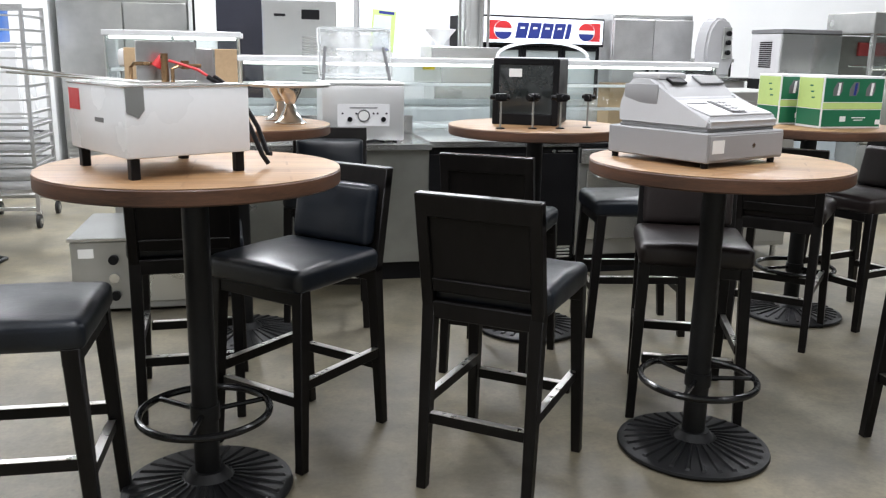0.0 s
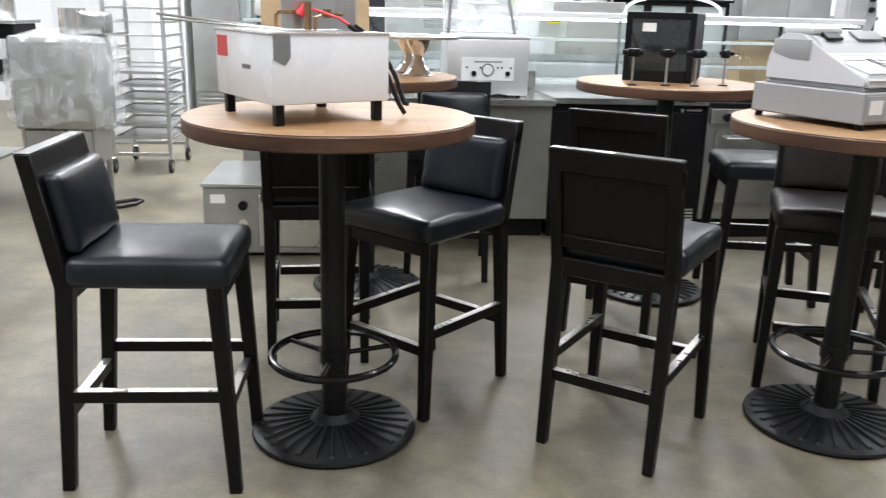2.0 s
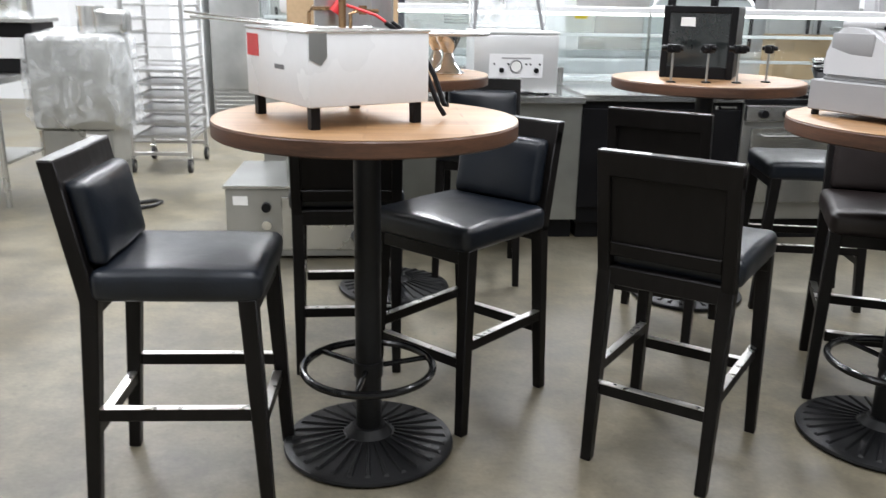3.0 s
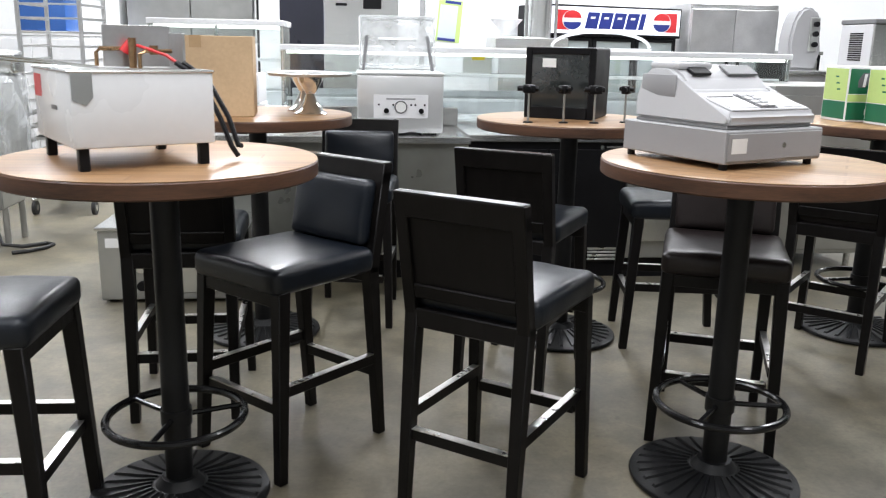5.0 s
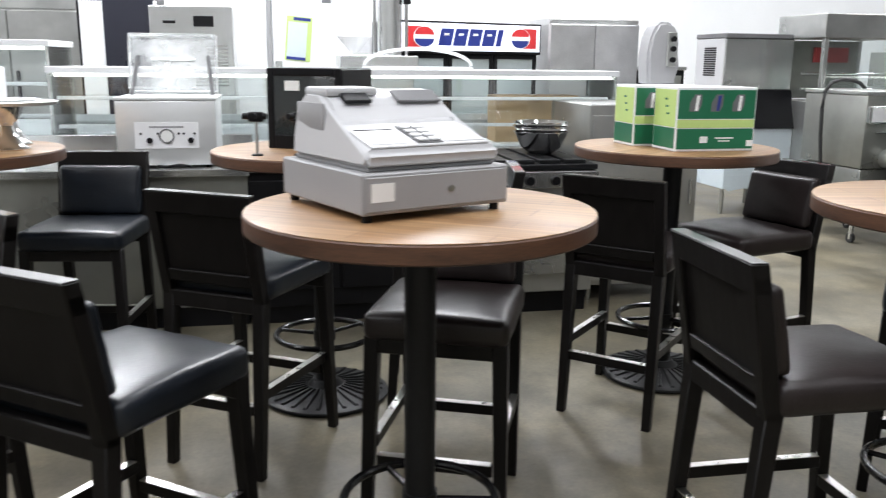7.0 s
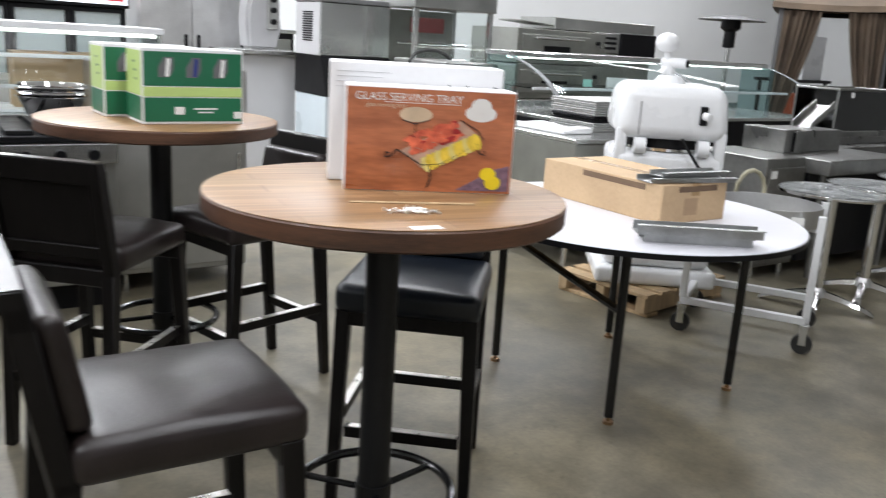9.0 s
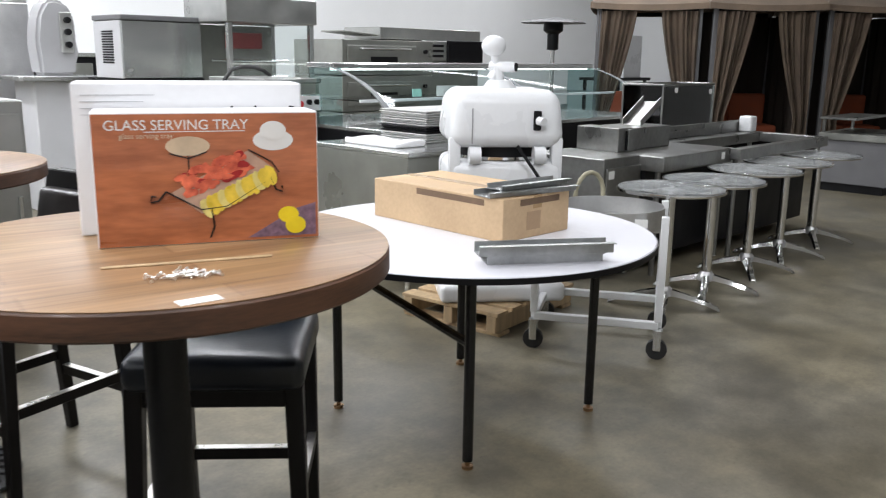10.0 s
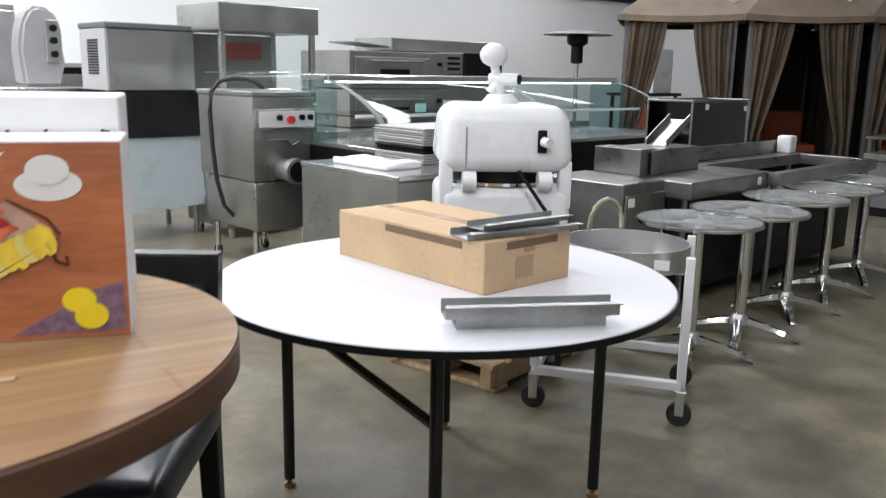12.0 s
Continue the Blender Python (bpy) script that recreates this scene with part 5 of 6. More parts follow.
def band_saw():
    k = thing("meat_saw", hall(4.24, 3.85), "pale enamel meat saw with rounded head", "kitchen machine")
    part("stand", shape(b(-0.28, 0.28, -0.25, 0.25, 0.0, 1.16, 0.01)), OFFWHITE, k)
    part("table", shape(b(-0.42, 0.34, -0.32, 0.3, 1.161, 1.2, 0.004)), STEEL, k)
    prof = [(-0.16, 1.2), (-0.185, 1.5), (-0.15, 1.72), (-0.08, 1.84), (0.0, 1.86), (0.09, 1.83), (0.15, 1.74), (0.17, 1.6), (0.14, 1.4), (0.15, 1.2)]
    bm = bmesh.new()
    rows = [[bm.verts.new((x, y, z)) for x, z in prof] for y in (-0.12, 0.14)]
    bm.faces.new(rows[0])
    bm.faces.new(rows[1][::-1])
    for i in range(len(prof)):
        j = (i + 1) % len(prof)
        bm.faces.new((rows[0][i], rows[0][j], rows[1][j], rows[1][i]))
    bmesh.ops.bevel(bm, geom=bm.edges[:], offset=0.03, segments=3, affect="EDGES")
    part("head", bm, GREYPLASTIC, k)
    part("gear_plate", shape(b(0.02, 0.13, -0.14, -0.121, 1.4, 1.75, 0.01)), DULLSTEEL, k)
    for z in (1.47, 1.58, 1.68):
        part("knob", shape(c((0.08, -0.175, z), (0.08, -0.141, z), 0.028)), BLACK, k)


band_saw()


def ice_maker_right():
    k = thing("ice_maker", hall(4.83, 3.15) @ Matrix.Scale(0.97, 4), "steel ice maker over a dark sloping bin door", "ice machine")
    part("head", shape(b(-0.375, 0.375, -0.28, 0.28, 1.23, 1.725, 0.008)), STEEL, k, "brushed steel head")
    part("side_cover", shape(b(-0.381, -0.3755, -0.27, 0.27, 1.235, 1.72, 0.001)), OFFWHITE, k)
    part("top_cap", shape(b(-0.385, 0.385, -0.3, 0.29, 1.7255, 1.77, 0.006)), MIDGREY, k, "dark grey cap")
    part("air_grille", shape(*[b(-0.387, -0.3815, -0.12, 0.10, 1.36 + 0.022 * i, 1.373 + 0.022 * i, 0) for i in range(13)]), BLACK, k, "black air grille")
    bm = bmesh.new()
    pts = [(-0.30, 1.228), (-0.42, 0.86), (0.3, 0.86), (0.3, 1.228)]
    rows = [[bm.verts.new((x, y, z)) for y, z in pts] for x in (-0.37, 0.37)]
    bm.faces.new(rows[0])
    bm.faces.new(rows[1][::-1])
    for i in range(4):
        bm.faces.new((rows[0][i], rows[0][(i + 1) % 4], rows[1][(i + 1) % 4], rows[1][i]))
    part("bin_door", bm, BLACK, k, "black sloping bin door")
    part("bin", shape(b(-0.36, 0.36, -0.40, 0.3, 0.26, 0.859, 0.006)), ICEBLUE, k, "pale film-covered bin front")
    part("torn_film", outline([(-0.36, 0.28), (-0.3, 0.24), (-0.1, 0.27), (0.1, 0.24), (0.3, 0.28), (0.36, 0.34), (0.36, 0.4), (-0.36, 0.4)], -0.402, 0.006), ICEBLUE, k)
    for i in (-1, 1):
        for j in (-1, 1):
            part("leg", shape(c((i * 0.31, j * 0.28 - 0.03, 0), (i * 0.31, j * 0.28 - 0.03, 0.26), 0.022)), DULLSTEEL, k)


ice_maker_right()


def rotisserie():
    k = thing("rotisserie_oven", hall(5.66, 2.74) @ Matrix.Scale(0.90, 4), "tall steel rotisserie oven with glass sides and red sign", "oven")
    part("base", shape(b(-0.50, 0.50, -0.36, 0.4, 0.1, 1.22, 0.006)), DULLSTEEL, k)
    part("hood", shape(b(-0.52, 0.52, -0.38, 0.42, 1.86, 2.10, 0.008)), DULLSTEEL, k)
    for i in (-1, 1):
        for j in (-0.33, 0.37):
            part("post", shape(b(i * 0.47 - 0.025, i * 0.47 + 0.025, j - 0.025, j + 0.025, 1.22, 1.859, 0.003)), STEEL, k)
    g = part("front_glass", shape(b(-0.44, 0.44, -0.34, -0.334, 1.23, 1.85, 0)), CASEGLASS, k)
    g.visible_shadow = False
    part("back_panel", shape(b(-0.44, 0.44, 0.34, 0.36, 1.23, 1.85, 0.002)), GREYSTEEL, k)
    part("red_sign", shape(b(-0.12, 0.30, 0.30, 0.338, 1.62, 1.78, 0.003)), REDGLOW, k, "faded red sign")
    for z in (1.34, 1.5):
        part("spit", shape(c((-0.44, 0.05, z), (0.44, 0.05, z), 0.012, n=10)), STEEL, k)
    for i in (-1, 1):
        for j in (-1, 1):
            part("leg", shape(c((i * 0.42, j * 0.3, 0), (i * 0.42, j * 0.3, 0.1), 0.03)), STEEL, k)


rotisserie()


def side_bench():
    k = thing("steel_bench", hall(4.52, 4.75), "steel shelf bench with dark oven front", "bench")
    part("top", shape(b(-0.3, 0.36, -0.3, 0.3, 1.36, 1.4, 0.004)), STEEL, k)
    part("oven", shape(b(-0.28, 0.34, -0.28, 0.28, 1.1, 1.359, 0.004)), BLACK, k)
    part("door", shape(b(-0.16, 0.30, -0.292, -0.281, 1.14, 1.30, 0.003)), GREYSTEEL, k)
    part("stand", shape(b(-0.28, 0.34, -0.26, 0.28, 0, 1.099, 0.004)), DULLSTEEL, k)


side_bench()


# ---- grinder, freezer and tray stack ----
def meat_grinder():
    k = thing("mixer_grinder", hall(5.12, 1.70), "grey steel mixer grinder with control panel and outlet", "kitchen machine")
    part("hopper", shape(b(-0.25, 0.25, -0.36, 0.42, 0.62, 1.20, 0.012, 2)), GREYSTEEL, k)
    part("cover", shape(b(-0.26, 0.26, -0.37, 0.43, 1.201, 1.235, 0.006)), DULLSTEEL, k)
    part("belly", shape(b(-0.23, 0.25, -0.34, 0.38, 0.26, 0.619, 0.03, 2)), GREYSTEEL, k)
    p = part("control_panel", shape(b(-0.245, 0.245, -0.40, -0.361, 0.98, 1.12, 0.008)), STEEL, k, "steel control panel")
    part("panel_face", shape(b(-0.225, 0.225, -0.4035, -0.4005, 0.995, 1.105, 0.002)), WHITEMAT, p)
    part("stop_button", shape(c((0.02, -0.43, 1.045), (0.02, -0.404, 1.045), 0.028)), RED, p, "red stop button")
    for x in (-0.07, 0.11, 0.18):
        part("switch", shape(c((x, -0.425, 1.06), (x, -0.404, 1.06), 0.02), b(x - 0.007, x + 0.007, -0.438, -0.424, 1.04, 1.08, 0.002)), BLACK, p)
    part("outlet", shape(c((-0.02, -0.36, 0.70), (-0.02, -0.50, 0.70), 0.075, n=28), c((-0.02, -0.50, 0.70), (-0.02, -0.56, 0.70), 0.09, n=28)), DULLSTEEL, k)
    part("outlet_plate", shape(c((-0.02, -0.561, 0.70), (-0.02, -0.57, 0.70), 0.07, n=28)), BLACK, k, "dark perforated plate")
    part("latch", shape(t([(-0.15, -0.37, 0.91), (0.0, -0.385, 0.90), (0.05, -0.37, 0.86), (0.12, -0.37, 0.89)], 0.008)), STEEL, k)
    part("cable", shape(t([(0.2, 0.25, 1.24), (0.12, 0.22, 1.285), (0.0, 0.17, 1.31), (-0.14, 0.12, 1.315), (-0.26, 0.08, 1.29), (-0.33, 0.06, 1.22), (-0.35, 0.05, 1.08), (-0.345, 0.04, 0.85), (-0.33, 0.02, 0.6), (-0.29, 0.0, 0.42), (-0.23, -0.02, 0.34)], 0.016)), RUBBER, k, "thick black cable")
    for i in (-1, 1):
        for j in (-1, 1):
            part("leg", shape(c((i * 0.2, j * 0.28, 0.03), (i * 0.2, j * 0.28, 0.26), 0.02)), STEEL, k)
            part("caster", shape(c((i * 0.2 - 0.015, j * 0.28, 0.04), (i * 0.2 + 0.015, j * 0.28, 0.04), 0.04, n=18)), RUBBER, k)


meat_grinder()


def chest_freezer():
    k = thing("chest_cabinet", hall(5.05, 0.02), "low grey steel chest on a tubular frame", "freezer")
    part("body", shape(b(-0.32, 0.34, -0.44, 0.46, 0.28, 0.83, 0.006)), GREYSTEEL, k)
    part("lid", shape(b(-0.325, 0.345, -0.45, 0.465, 0.831, 0.86, 0.004)), STEEL, k)
    part("tag", shape(b(0.22, 0.30, -0.4525, -0.4505, 0.835, 0.855, 0)), PAPER, k)
    part("tap", shape(c((0.2, -0.47, 0.78), (0.2, -0.441, 0.78), 0.012), b(0.19, 0.21, -0.48, -0.465, 0.72, 0.785, 0.003)), CHROME, k)
    part("frame", shape(t([(-0.3, -0.42, 0.2), (0.32, -0.42, 0.2), (0.32, 0.42, 0.2), (-0.3, 0.42, 0.2)], 0.018, 8, True), *[c((i, j, 0), (i, j, 0.28), 0.018, n=10) for i in (-0.3, 0.32) for j in (-0.42, 0.42)]), STEEL, k)
    p = thing("folded_film", hall(4.96, 0.06, 0.86), "crumpled folded white plastic sheet", "plastic sheet")
    bm = bmesh.new()
    add_box(bm, -0.14, 0.12, -0.26, 0.24, 0.0, 0.035, 0.014, 3)
    bmesh.ops.subdivide_edges(bm, edges=[e for e in bm.edges if e.calc_length() > 0.08], cuts=7, use_grid_fill=True)
    for v in bm.verts:
        if v.co.z > 0.01:
            v.co.z += 0.018 * noise.noise(v.co * 11)
    part("sheet", bm, WHITEMAT, p)


chest_freezer()


def tray_stack():
    st = thing("low_steel_stand", hall(5.62, 0.12), "low steel stand under a stack of trays", "stand")
    part("top", shape(b(-0.34, 0.34, -0.26, 0.26, 0.67, 0.70, 0.003)), STEEL, st)
    for i in (-1, 1):
        for j in (-1, 1):
            part("leg", shape(c((i * 0.3, j * 0.22, 0), (i * 0.3, j * 0.22, 0.67), 0.018)), STEEL, st)
    for i in range(25):
        z = 0.70 + i * 0.0148
        k = thing("serving_tray", hall(5.52 + 0.008 * math.sin(i * 2.1), 0.13, z), "flat grey tray in a neat stack", "tray", "stacked trays")
        m = BLACK if i in (15, 16, 17) else TRAYGREY
        part("tray", shape(b(-0.32, 0.32, -0.22, 0.22, 0, 0.0065, 0.002), b(-0.33, 0.33, -0.23, 0.23, 0.006, 0.0125, 0.002)), m, k)


tray_stack()


# ---- ovens and curved case ----
def deck_oven():
    k = thing("deck_oven", hall(7.75, 3.62), "three-deck steel pizza oven with bar handles", "oven")
    for i in range(3):
        z = 0.42 + i * 0.39
        d = part("deck", shape(b(-0.68, 0.68, -0.42, 0.45, z, z + 0.38, 0.006)), GREYSTEEL, k)
        part("door", shape(b(-0.62, 0.40, -0.44, -0.421, z + 0.06, z + 0.32, 0.006)), GREYSTEEL, d)
        part("handle", shape(t([(-0.45, -0.442, z + 0.28), (-0.45, -0.49, z + 0.28), (0.25, -0.49, z + 0.28), (0.25, -0.442, z + 0.28)], 0.014)), STEEL, d)
        part("window", shape(b(-0.3, 0.1, -0.4425, -0.4405, z + 0.12, z + 0.2, 0.001)), BLACK, d)
        for j in (0.12, 0.26):
            part("knob", shape(c((0.54, -0.455, z + j), (0.54, -0.421, z + j), 0.024)), BLACK, d)
    part("stand", shape(b(-0.66, 0.66, -0.38, 0.42, 0, 0.419, 0.006)), DULLSTEEL, k)
    part("loose_lid", shape(b(-0.6, -0.1, -0.2, 0.2, 1.605, 1.62, 0.003), move=pose(0, 0, 0.02, 0, 4, 0)), GREYSTEEL, k)
    k2 = thing("conveyor_oven", hall(8.75, 3.7), "long steel oven module on a stand", "oven")
    part("body", shape(b(-0.95, 0.75, -0.3, 0.35, 1.595, 1.73, 0.006), b(-0.3, 0.75, -0.33, 0.35, 1.36, 1.594, 0.006)), DULLSTEEL, k2)
    part("stand", shape(b(-0.28, 0.72, -0.3, 0.3, 0, 1.359, 0.006)), GREYSTEEL, k2)
    part("dark_module", shape(b(0.1, 0.74, -0.36, -0.331, 1.3, 1.6, 0.005)), BLACK, k2)
    for i in range(3):
        part("slot", shape(b(-0.22, 0.05, -0.338, -0.331, 1.40 + i * 0.06, 1.43 + i * 0.06, 0.002)), BLACK, k2)


deck_oven()
case2 = display_case(5.40, 8.75, 0.45, 1.45, 1.345, "deli case with curved front glass and dark base", (1.08,), True, 0.88, True)
part("card", shape(b(-0.75, -0.5, 0.0, 0.004, 1.095, 1.18, 0)), PAPER, case2, "white price card")
part("price_tag", shape(b(-1.05, -0.95, -0.03, -0.026, 1.1, 1.16, 0)), mat("mint_card", (0.4, 0.75, 0.66), 0.6), case2, "mint green price card")


def patio_heater():
    k = thing("patio_heater", hall(10.57, 3.0), "mushroom patio heater with dark dish reflector", "patio heater")
    part("dish", shape(lathe([(0, 1.93), (0.12, 1.925), (0.38, 1.885), (0.43, 1.862), (0.425, 1.857), (0.36, 1.875), (0.1, 1.90), (0, 1.90)], 40)), MIDGREY, k)
    part("burner", shape(lathe([(0.06, 1.90), (0.13, 1.86), (0.13, 1.76), (0.075, 1.72), (0.075, 1.52), (0.0, 1.5)], 28)), BLACK, k)
    part("pole", shape(c((0, 0, 0.7), (0, 0, 1.51), 0.03)), STEEL, k)
    part("tank_cover", shape(lathe([(0, 0), (0.24, 0), (0.24, 0.06), (0.2, 0.66), (0.06, 0.72), (0, 0.72)], 32)), DULLSTEEL, k)


patio_heater()


# ---- dough divider, pallet, cart, glass tables ----
def pallet(u, v, yaw):
    k = thing("wooden_pallet", hall(u, v, 0, yaw), "small raw wooden pallet on the floor", "pallet")
    for j in (-1, 0, 1):
        part("runner", shape(b(-0.40, 0.40, j * 0.28 - 0.03, j * 0.28 + 0.03, 0.02, 0.11, 0.003)), PALLETWOOD, k)
    for i in range(6):
        part("deck_board", shape(b(-0.40 + i * 0.14, -0.30 + i * 0.14, -0.32, 0.32, 0.1105, 0.13, 0.002)), PALLETWOOD, k)
    for i in (-1, 0, 1):
        part("bottom_board", shape(b(i * 0.33 - 0.05, i * 0.33 + 0.05, -0.32, 0.32, 0, 0.0195, 0.002)), PALLETWOOD, k)


pallet(4.91, -0.94, 8)


def dough_divider():
    k = thing("dough_divider", hall(4.92, -0.96, 0.13, -38), "white enamel bun divider with round head and knob lever", "kitchen machine")
    def rounded(w, d, z0, z1, r, seg=5):
        return b(-w, w, -d, d, z0, z1, r, seg)
    part("base", shape(rounded(0.34, 0.30, 0.0, 0.10, 0.03)), WHITE, k)
    part("pillar", shape(rounded(0.30, 0.27, 0.10, 0.755, 0.05)), WHITE, k, "white enamel body")
    part("dark_ring", shape(lathe([(0, 0.756), (0.22, 0.756), (0.225, 0.79), (0.22, 0.83), (0, 0.83)], 40)), BLACK, k, "dark cutting ring")
    part("steel_lip", shape(lathe([(0.2, 0.76), (0.245, 0.76), (0.245, 0.775), (0.2, 0.775)], 40)), CHROME, k)
    bm = bmesh.new()
    add_box(bm, -0.302, 0.302, -0.29, 0.29, 0.825, 1.125, 0.075, 6)
    for v in bm.verts:
        f = 1 - 0.10 * max(0, (v.co.z - 0.87) / 0.25) ** 2
        v.co.x, v.co.y = v.co.x * f, v.co.y * f
    part("head", bm, WHITE, k, "rounded white head cover")
    part("head_seam", shape(b(-0.19, -0.183, -0.2935, -0.289, 0.85, 1.03, 0.001)), GREYPLASTIC, k)
    for i in (-1, 1):
        part("side_bracket", shape(b(i * 0.27 - 0.03, i * 0.27 + 0.03, -0.26, -0.2, 0.66, 0.88, 0.012, 2)), WHITE, k)
        part("hinge_ear", shape(c((i * 0.17 - 0.03, -0.27, 0.79), (i * 0.17 + 0.03, -0.27, 0.79), 0.045)), WHITE, k)
    part("neck", shape(lathe([(0.10, 1.10), (0.085, 1.135), (0.06, 1.165), (0, 1.17)], 28), c((0, 0, 1.14), (-0.015, 0, 1.24), 0.03, n=20)), WHITE, k)
    part("lever_arm", shape(c((-0.05, 0.02, 1.235), (0.075, -0.05, 1.235), 0.028, n=20), c((-0.015, 0, 1.22), (-0.035, 0, 1.31), 0.021, n=20), c((-0.05, 0, 1.17), (-0.01, 0, 1.22), 0.026, n=16)), WHITE, k)
    part("arm_end", shape(c((0.075, -0.05, 1.235), (0.082, -0.054, 1.235), 0.022, n=20)), BLACK, k)
    part("knob", shape(lathe([(0.066 * math.sin(q * math.pi / 14), 1.345 - 0.055 * math.cos(q * math.pi / 14)) for q in range(15)], 32, -0.037, 0)), WHITE, k)
    part("slot", shape(b(0.13, 0.17, -0.302, -0.286, 0.92, 1.02, 0.004)), BLACK, k, "black lever slot")
    part("lever_knob", shape(c((0.155, -0.30, 0.97), (0.175, -0.335, 0.965), 0.022, n=14)), WHITE, k)
    part("rod", shape(c((0.05, -0.29, 0.84), (0.20, -0.36, 0.62), 0.009, n=8)), BLACK, k, "black control rod")


dough_divider()


def drum_cart():
    k = thing("utility_cart", pose(5.985, 6.375, 0, 0, 0, -37.5), "white painted tubular cart on rubber casters", "cart")
    w, d = 0.30, 0.24
    for j in (-d, d):
        part("rail", shape(b(-w, w, j - 0.018, j + 0.018, 0.15, 0.186, 0.003)), WHITE, k)
    for i in (-w, w):
        part("rail", shape(b(i - 0.018, i + 0.018, -d + 0.018, d - 0.018, 0.15, 0.186, 0.003)), WHITE, k)
    for j in (-d, d):
        part("post", shape(b(w - 0.018, w + 0.018, j - 0.018, j + 0.018, 0.1865, 0.70, 0.003)), WHITE, k)
    for i in (-w, w):
        for j in (-d, d):
            cs = part("caster", shape(c((i, j - 0.014, 0.05), (i, j + 0.014, 0.05), 0.05, n=22)), RUBBER, k, "black rubber wheel")
            part("fork", shape(b(i - 0.018, i + 0.018, j - 0.024, j - 0.019, 0.045, 0.149, 0.002), b(i - 0.018, i + 0.018, j + 0.019, j + 0.024, 0.045, 0.149, 0.002), b(i - 0.024, i + 0.024, j - 0.02, j + 0.02, 0.132, 0.1495, 0.002)), STEEL, cs)
    dr = part("drum_ring", shape(lathe([(0.262, 0.61), (0.268, 0.61), (0.268, 0.705), (0.262, 0.705), (0.262, 0.61)], 56, 0.03, 0)), ALU, k, "raw aluminium drum ring")
    part("drum_floor", shape(lathe([(0, 0.61), (0.262, 0.61), (0.262, 0.618), (0, 0.618)], 40, 0.03, 0)), DULLSTEEL, dr)
    part("ring_arm", shape(b(-w, w, -0.015, 0.015, 0.575, 0.6095, 0.003), b(-w - 0.018, -w + 0.018, -d, d, 0.555, 0.575, 0.003)), WHITE, k)
    for j in (-d, d):
        part("post", shape(b(-w - 0.018, -w + 0.018, j - 0.018, j + 0.018, 0.1865, 0.5545, 0.003)), WHITE, k)
    part("sticker", shape(b(0.16, 0.22, -0.2395, -0.2385, 0.64, 0.68, 0)), PAPER, dr)


drum_cart()


def glass_table(x, y, yaw):
    k = thing("bistro_table", pose(x, y, 0, 0, 0, yaw) @ Matrix.Diagonal((1.08, 1.08, 1, 1)), "small round glass bistro table with chrome pedestal", "table", "glass bistro tables")
    part("tabletop", shape(lathe([(0, 0.697), (0.275, 0.697), (0.28, 0.700), (0.275, 0.705), (0, 0.705)], 48)), TABLEGLASS, k, "round glass top").visible_shadow = False
    part("rim", shape(lathe([(0.272, 0.690), (0.284, 0.690), (0.286, 0.70), (0.284, 0.708), (0.276, 0.708), (0.2755, 0.6965), (0.272, 0.6965)], 48)), CHROME, k, "chrome rim")
    part("hub", shape(c((0, 0, 0.66), (0, 0, 0.696), 0.07, n=20), b(-0.2, 0.2, -0.012, 0.012, 0.678, 0.69, 0.002), b(-0.012, 0.012, -0.2, 0.2, 0.678, 0.6895, 0.002)), ALU, k)
    part("column", shape(c((0, 0, 0.09), (0, 0, 0.66), 0.028, n=20)), CHROME, k, "chrome column")
    part("foot_hub", shape(lathe([(0, 0.07), (0.05, 0.075), (0.045, 0.11), (0.03, 0.13), (0, 0.13)], 20)), ALU, k)
    for i in range(4):
        a = i * math.pi / 2
        bm = bmesh.new()
        rows = []
        for s, z, wd, hh in ((0.03, 0.098, 0.030, 0.03), (0.12, 0.078, 0.026, 0.024), (0.22, 0.048, 0.022, 0.018), (0.28, 0.022, 0.020, 0.016), (0.295, 0.010, 0.016, 0.01)):
            rows.append([bm.verts.new((s * math.cos(a) - q * wd * math.sin(a), s * math.sin(a) + q * wd * math.cos(a), max(0.0, z + e * hh))) for q, e in ((-1, -0.6), (1, -0.6), (0.55, 0.5), (-0.55, 0.5))])
        for one, two in zip(rows, rows[1:]):
            for q in range(4):
                bm.faces.new((one[q], one[(q + 1) % 4], two[(q + 1) % 4], two[q]))
        bm.faces.new(rows[0])
        bm.faces.new(rows[-1][::-1])
        part("foot", bm, CHROME, k)


for x, y, yaw in ((6.66, 6.71, 50), (7.13, 6.90, 46), (7.74, 7.21, 56), (8.30, 7.48, 49), (8.92, 7.77, 53)):
    glass_table(x, y, yaw)


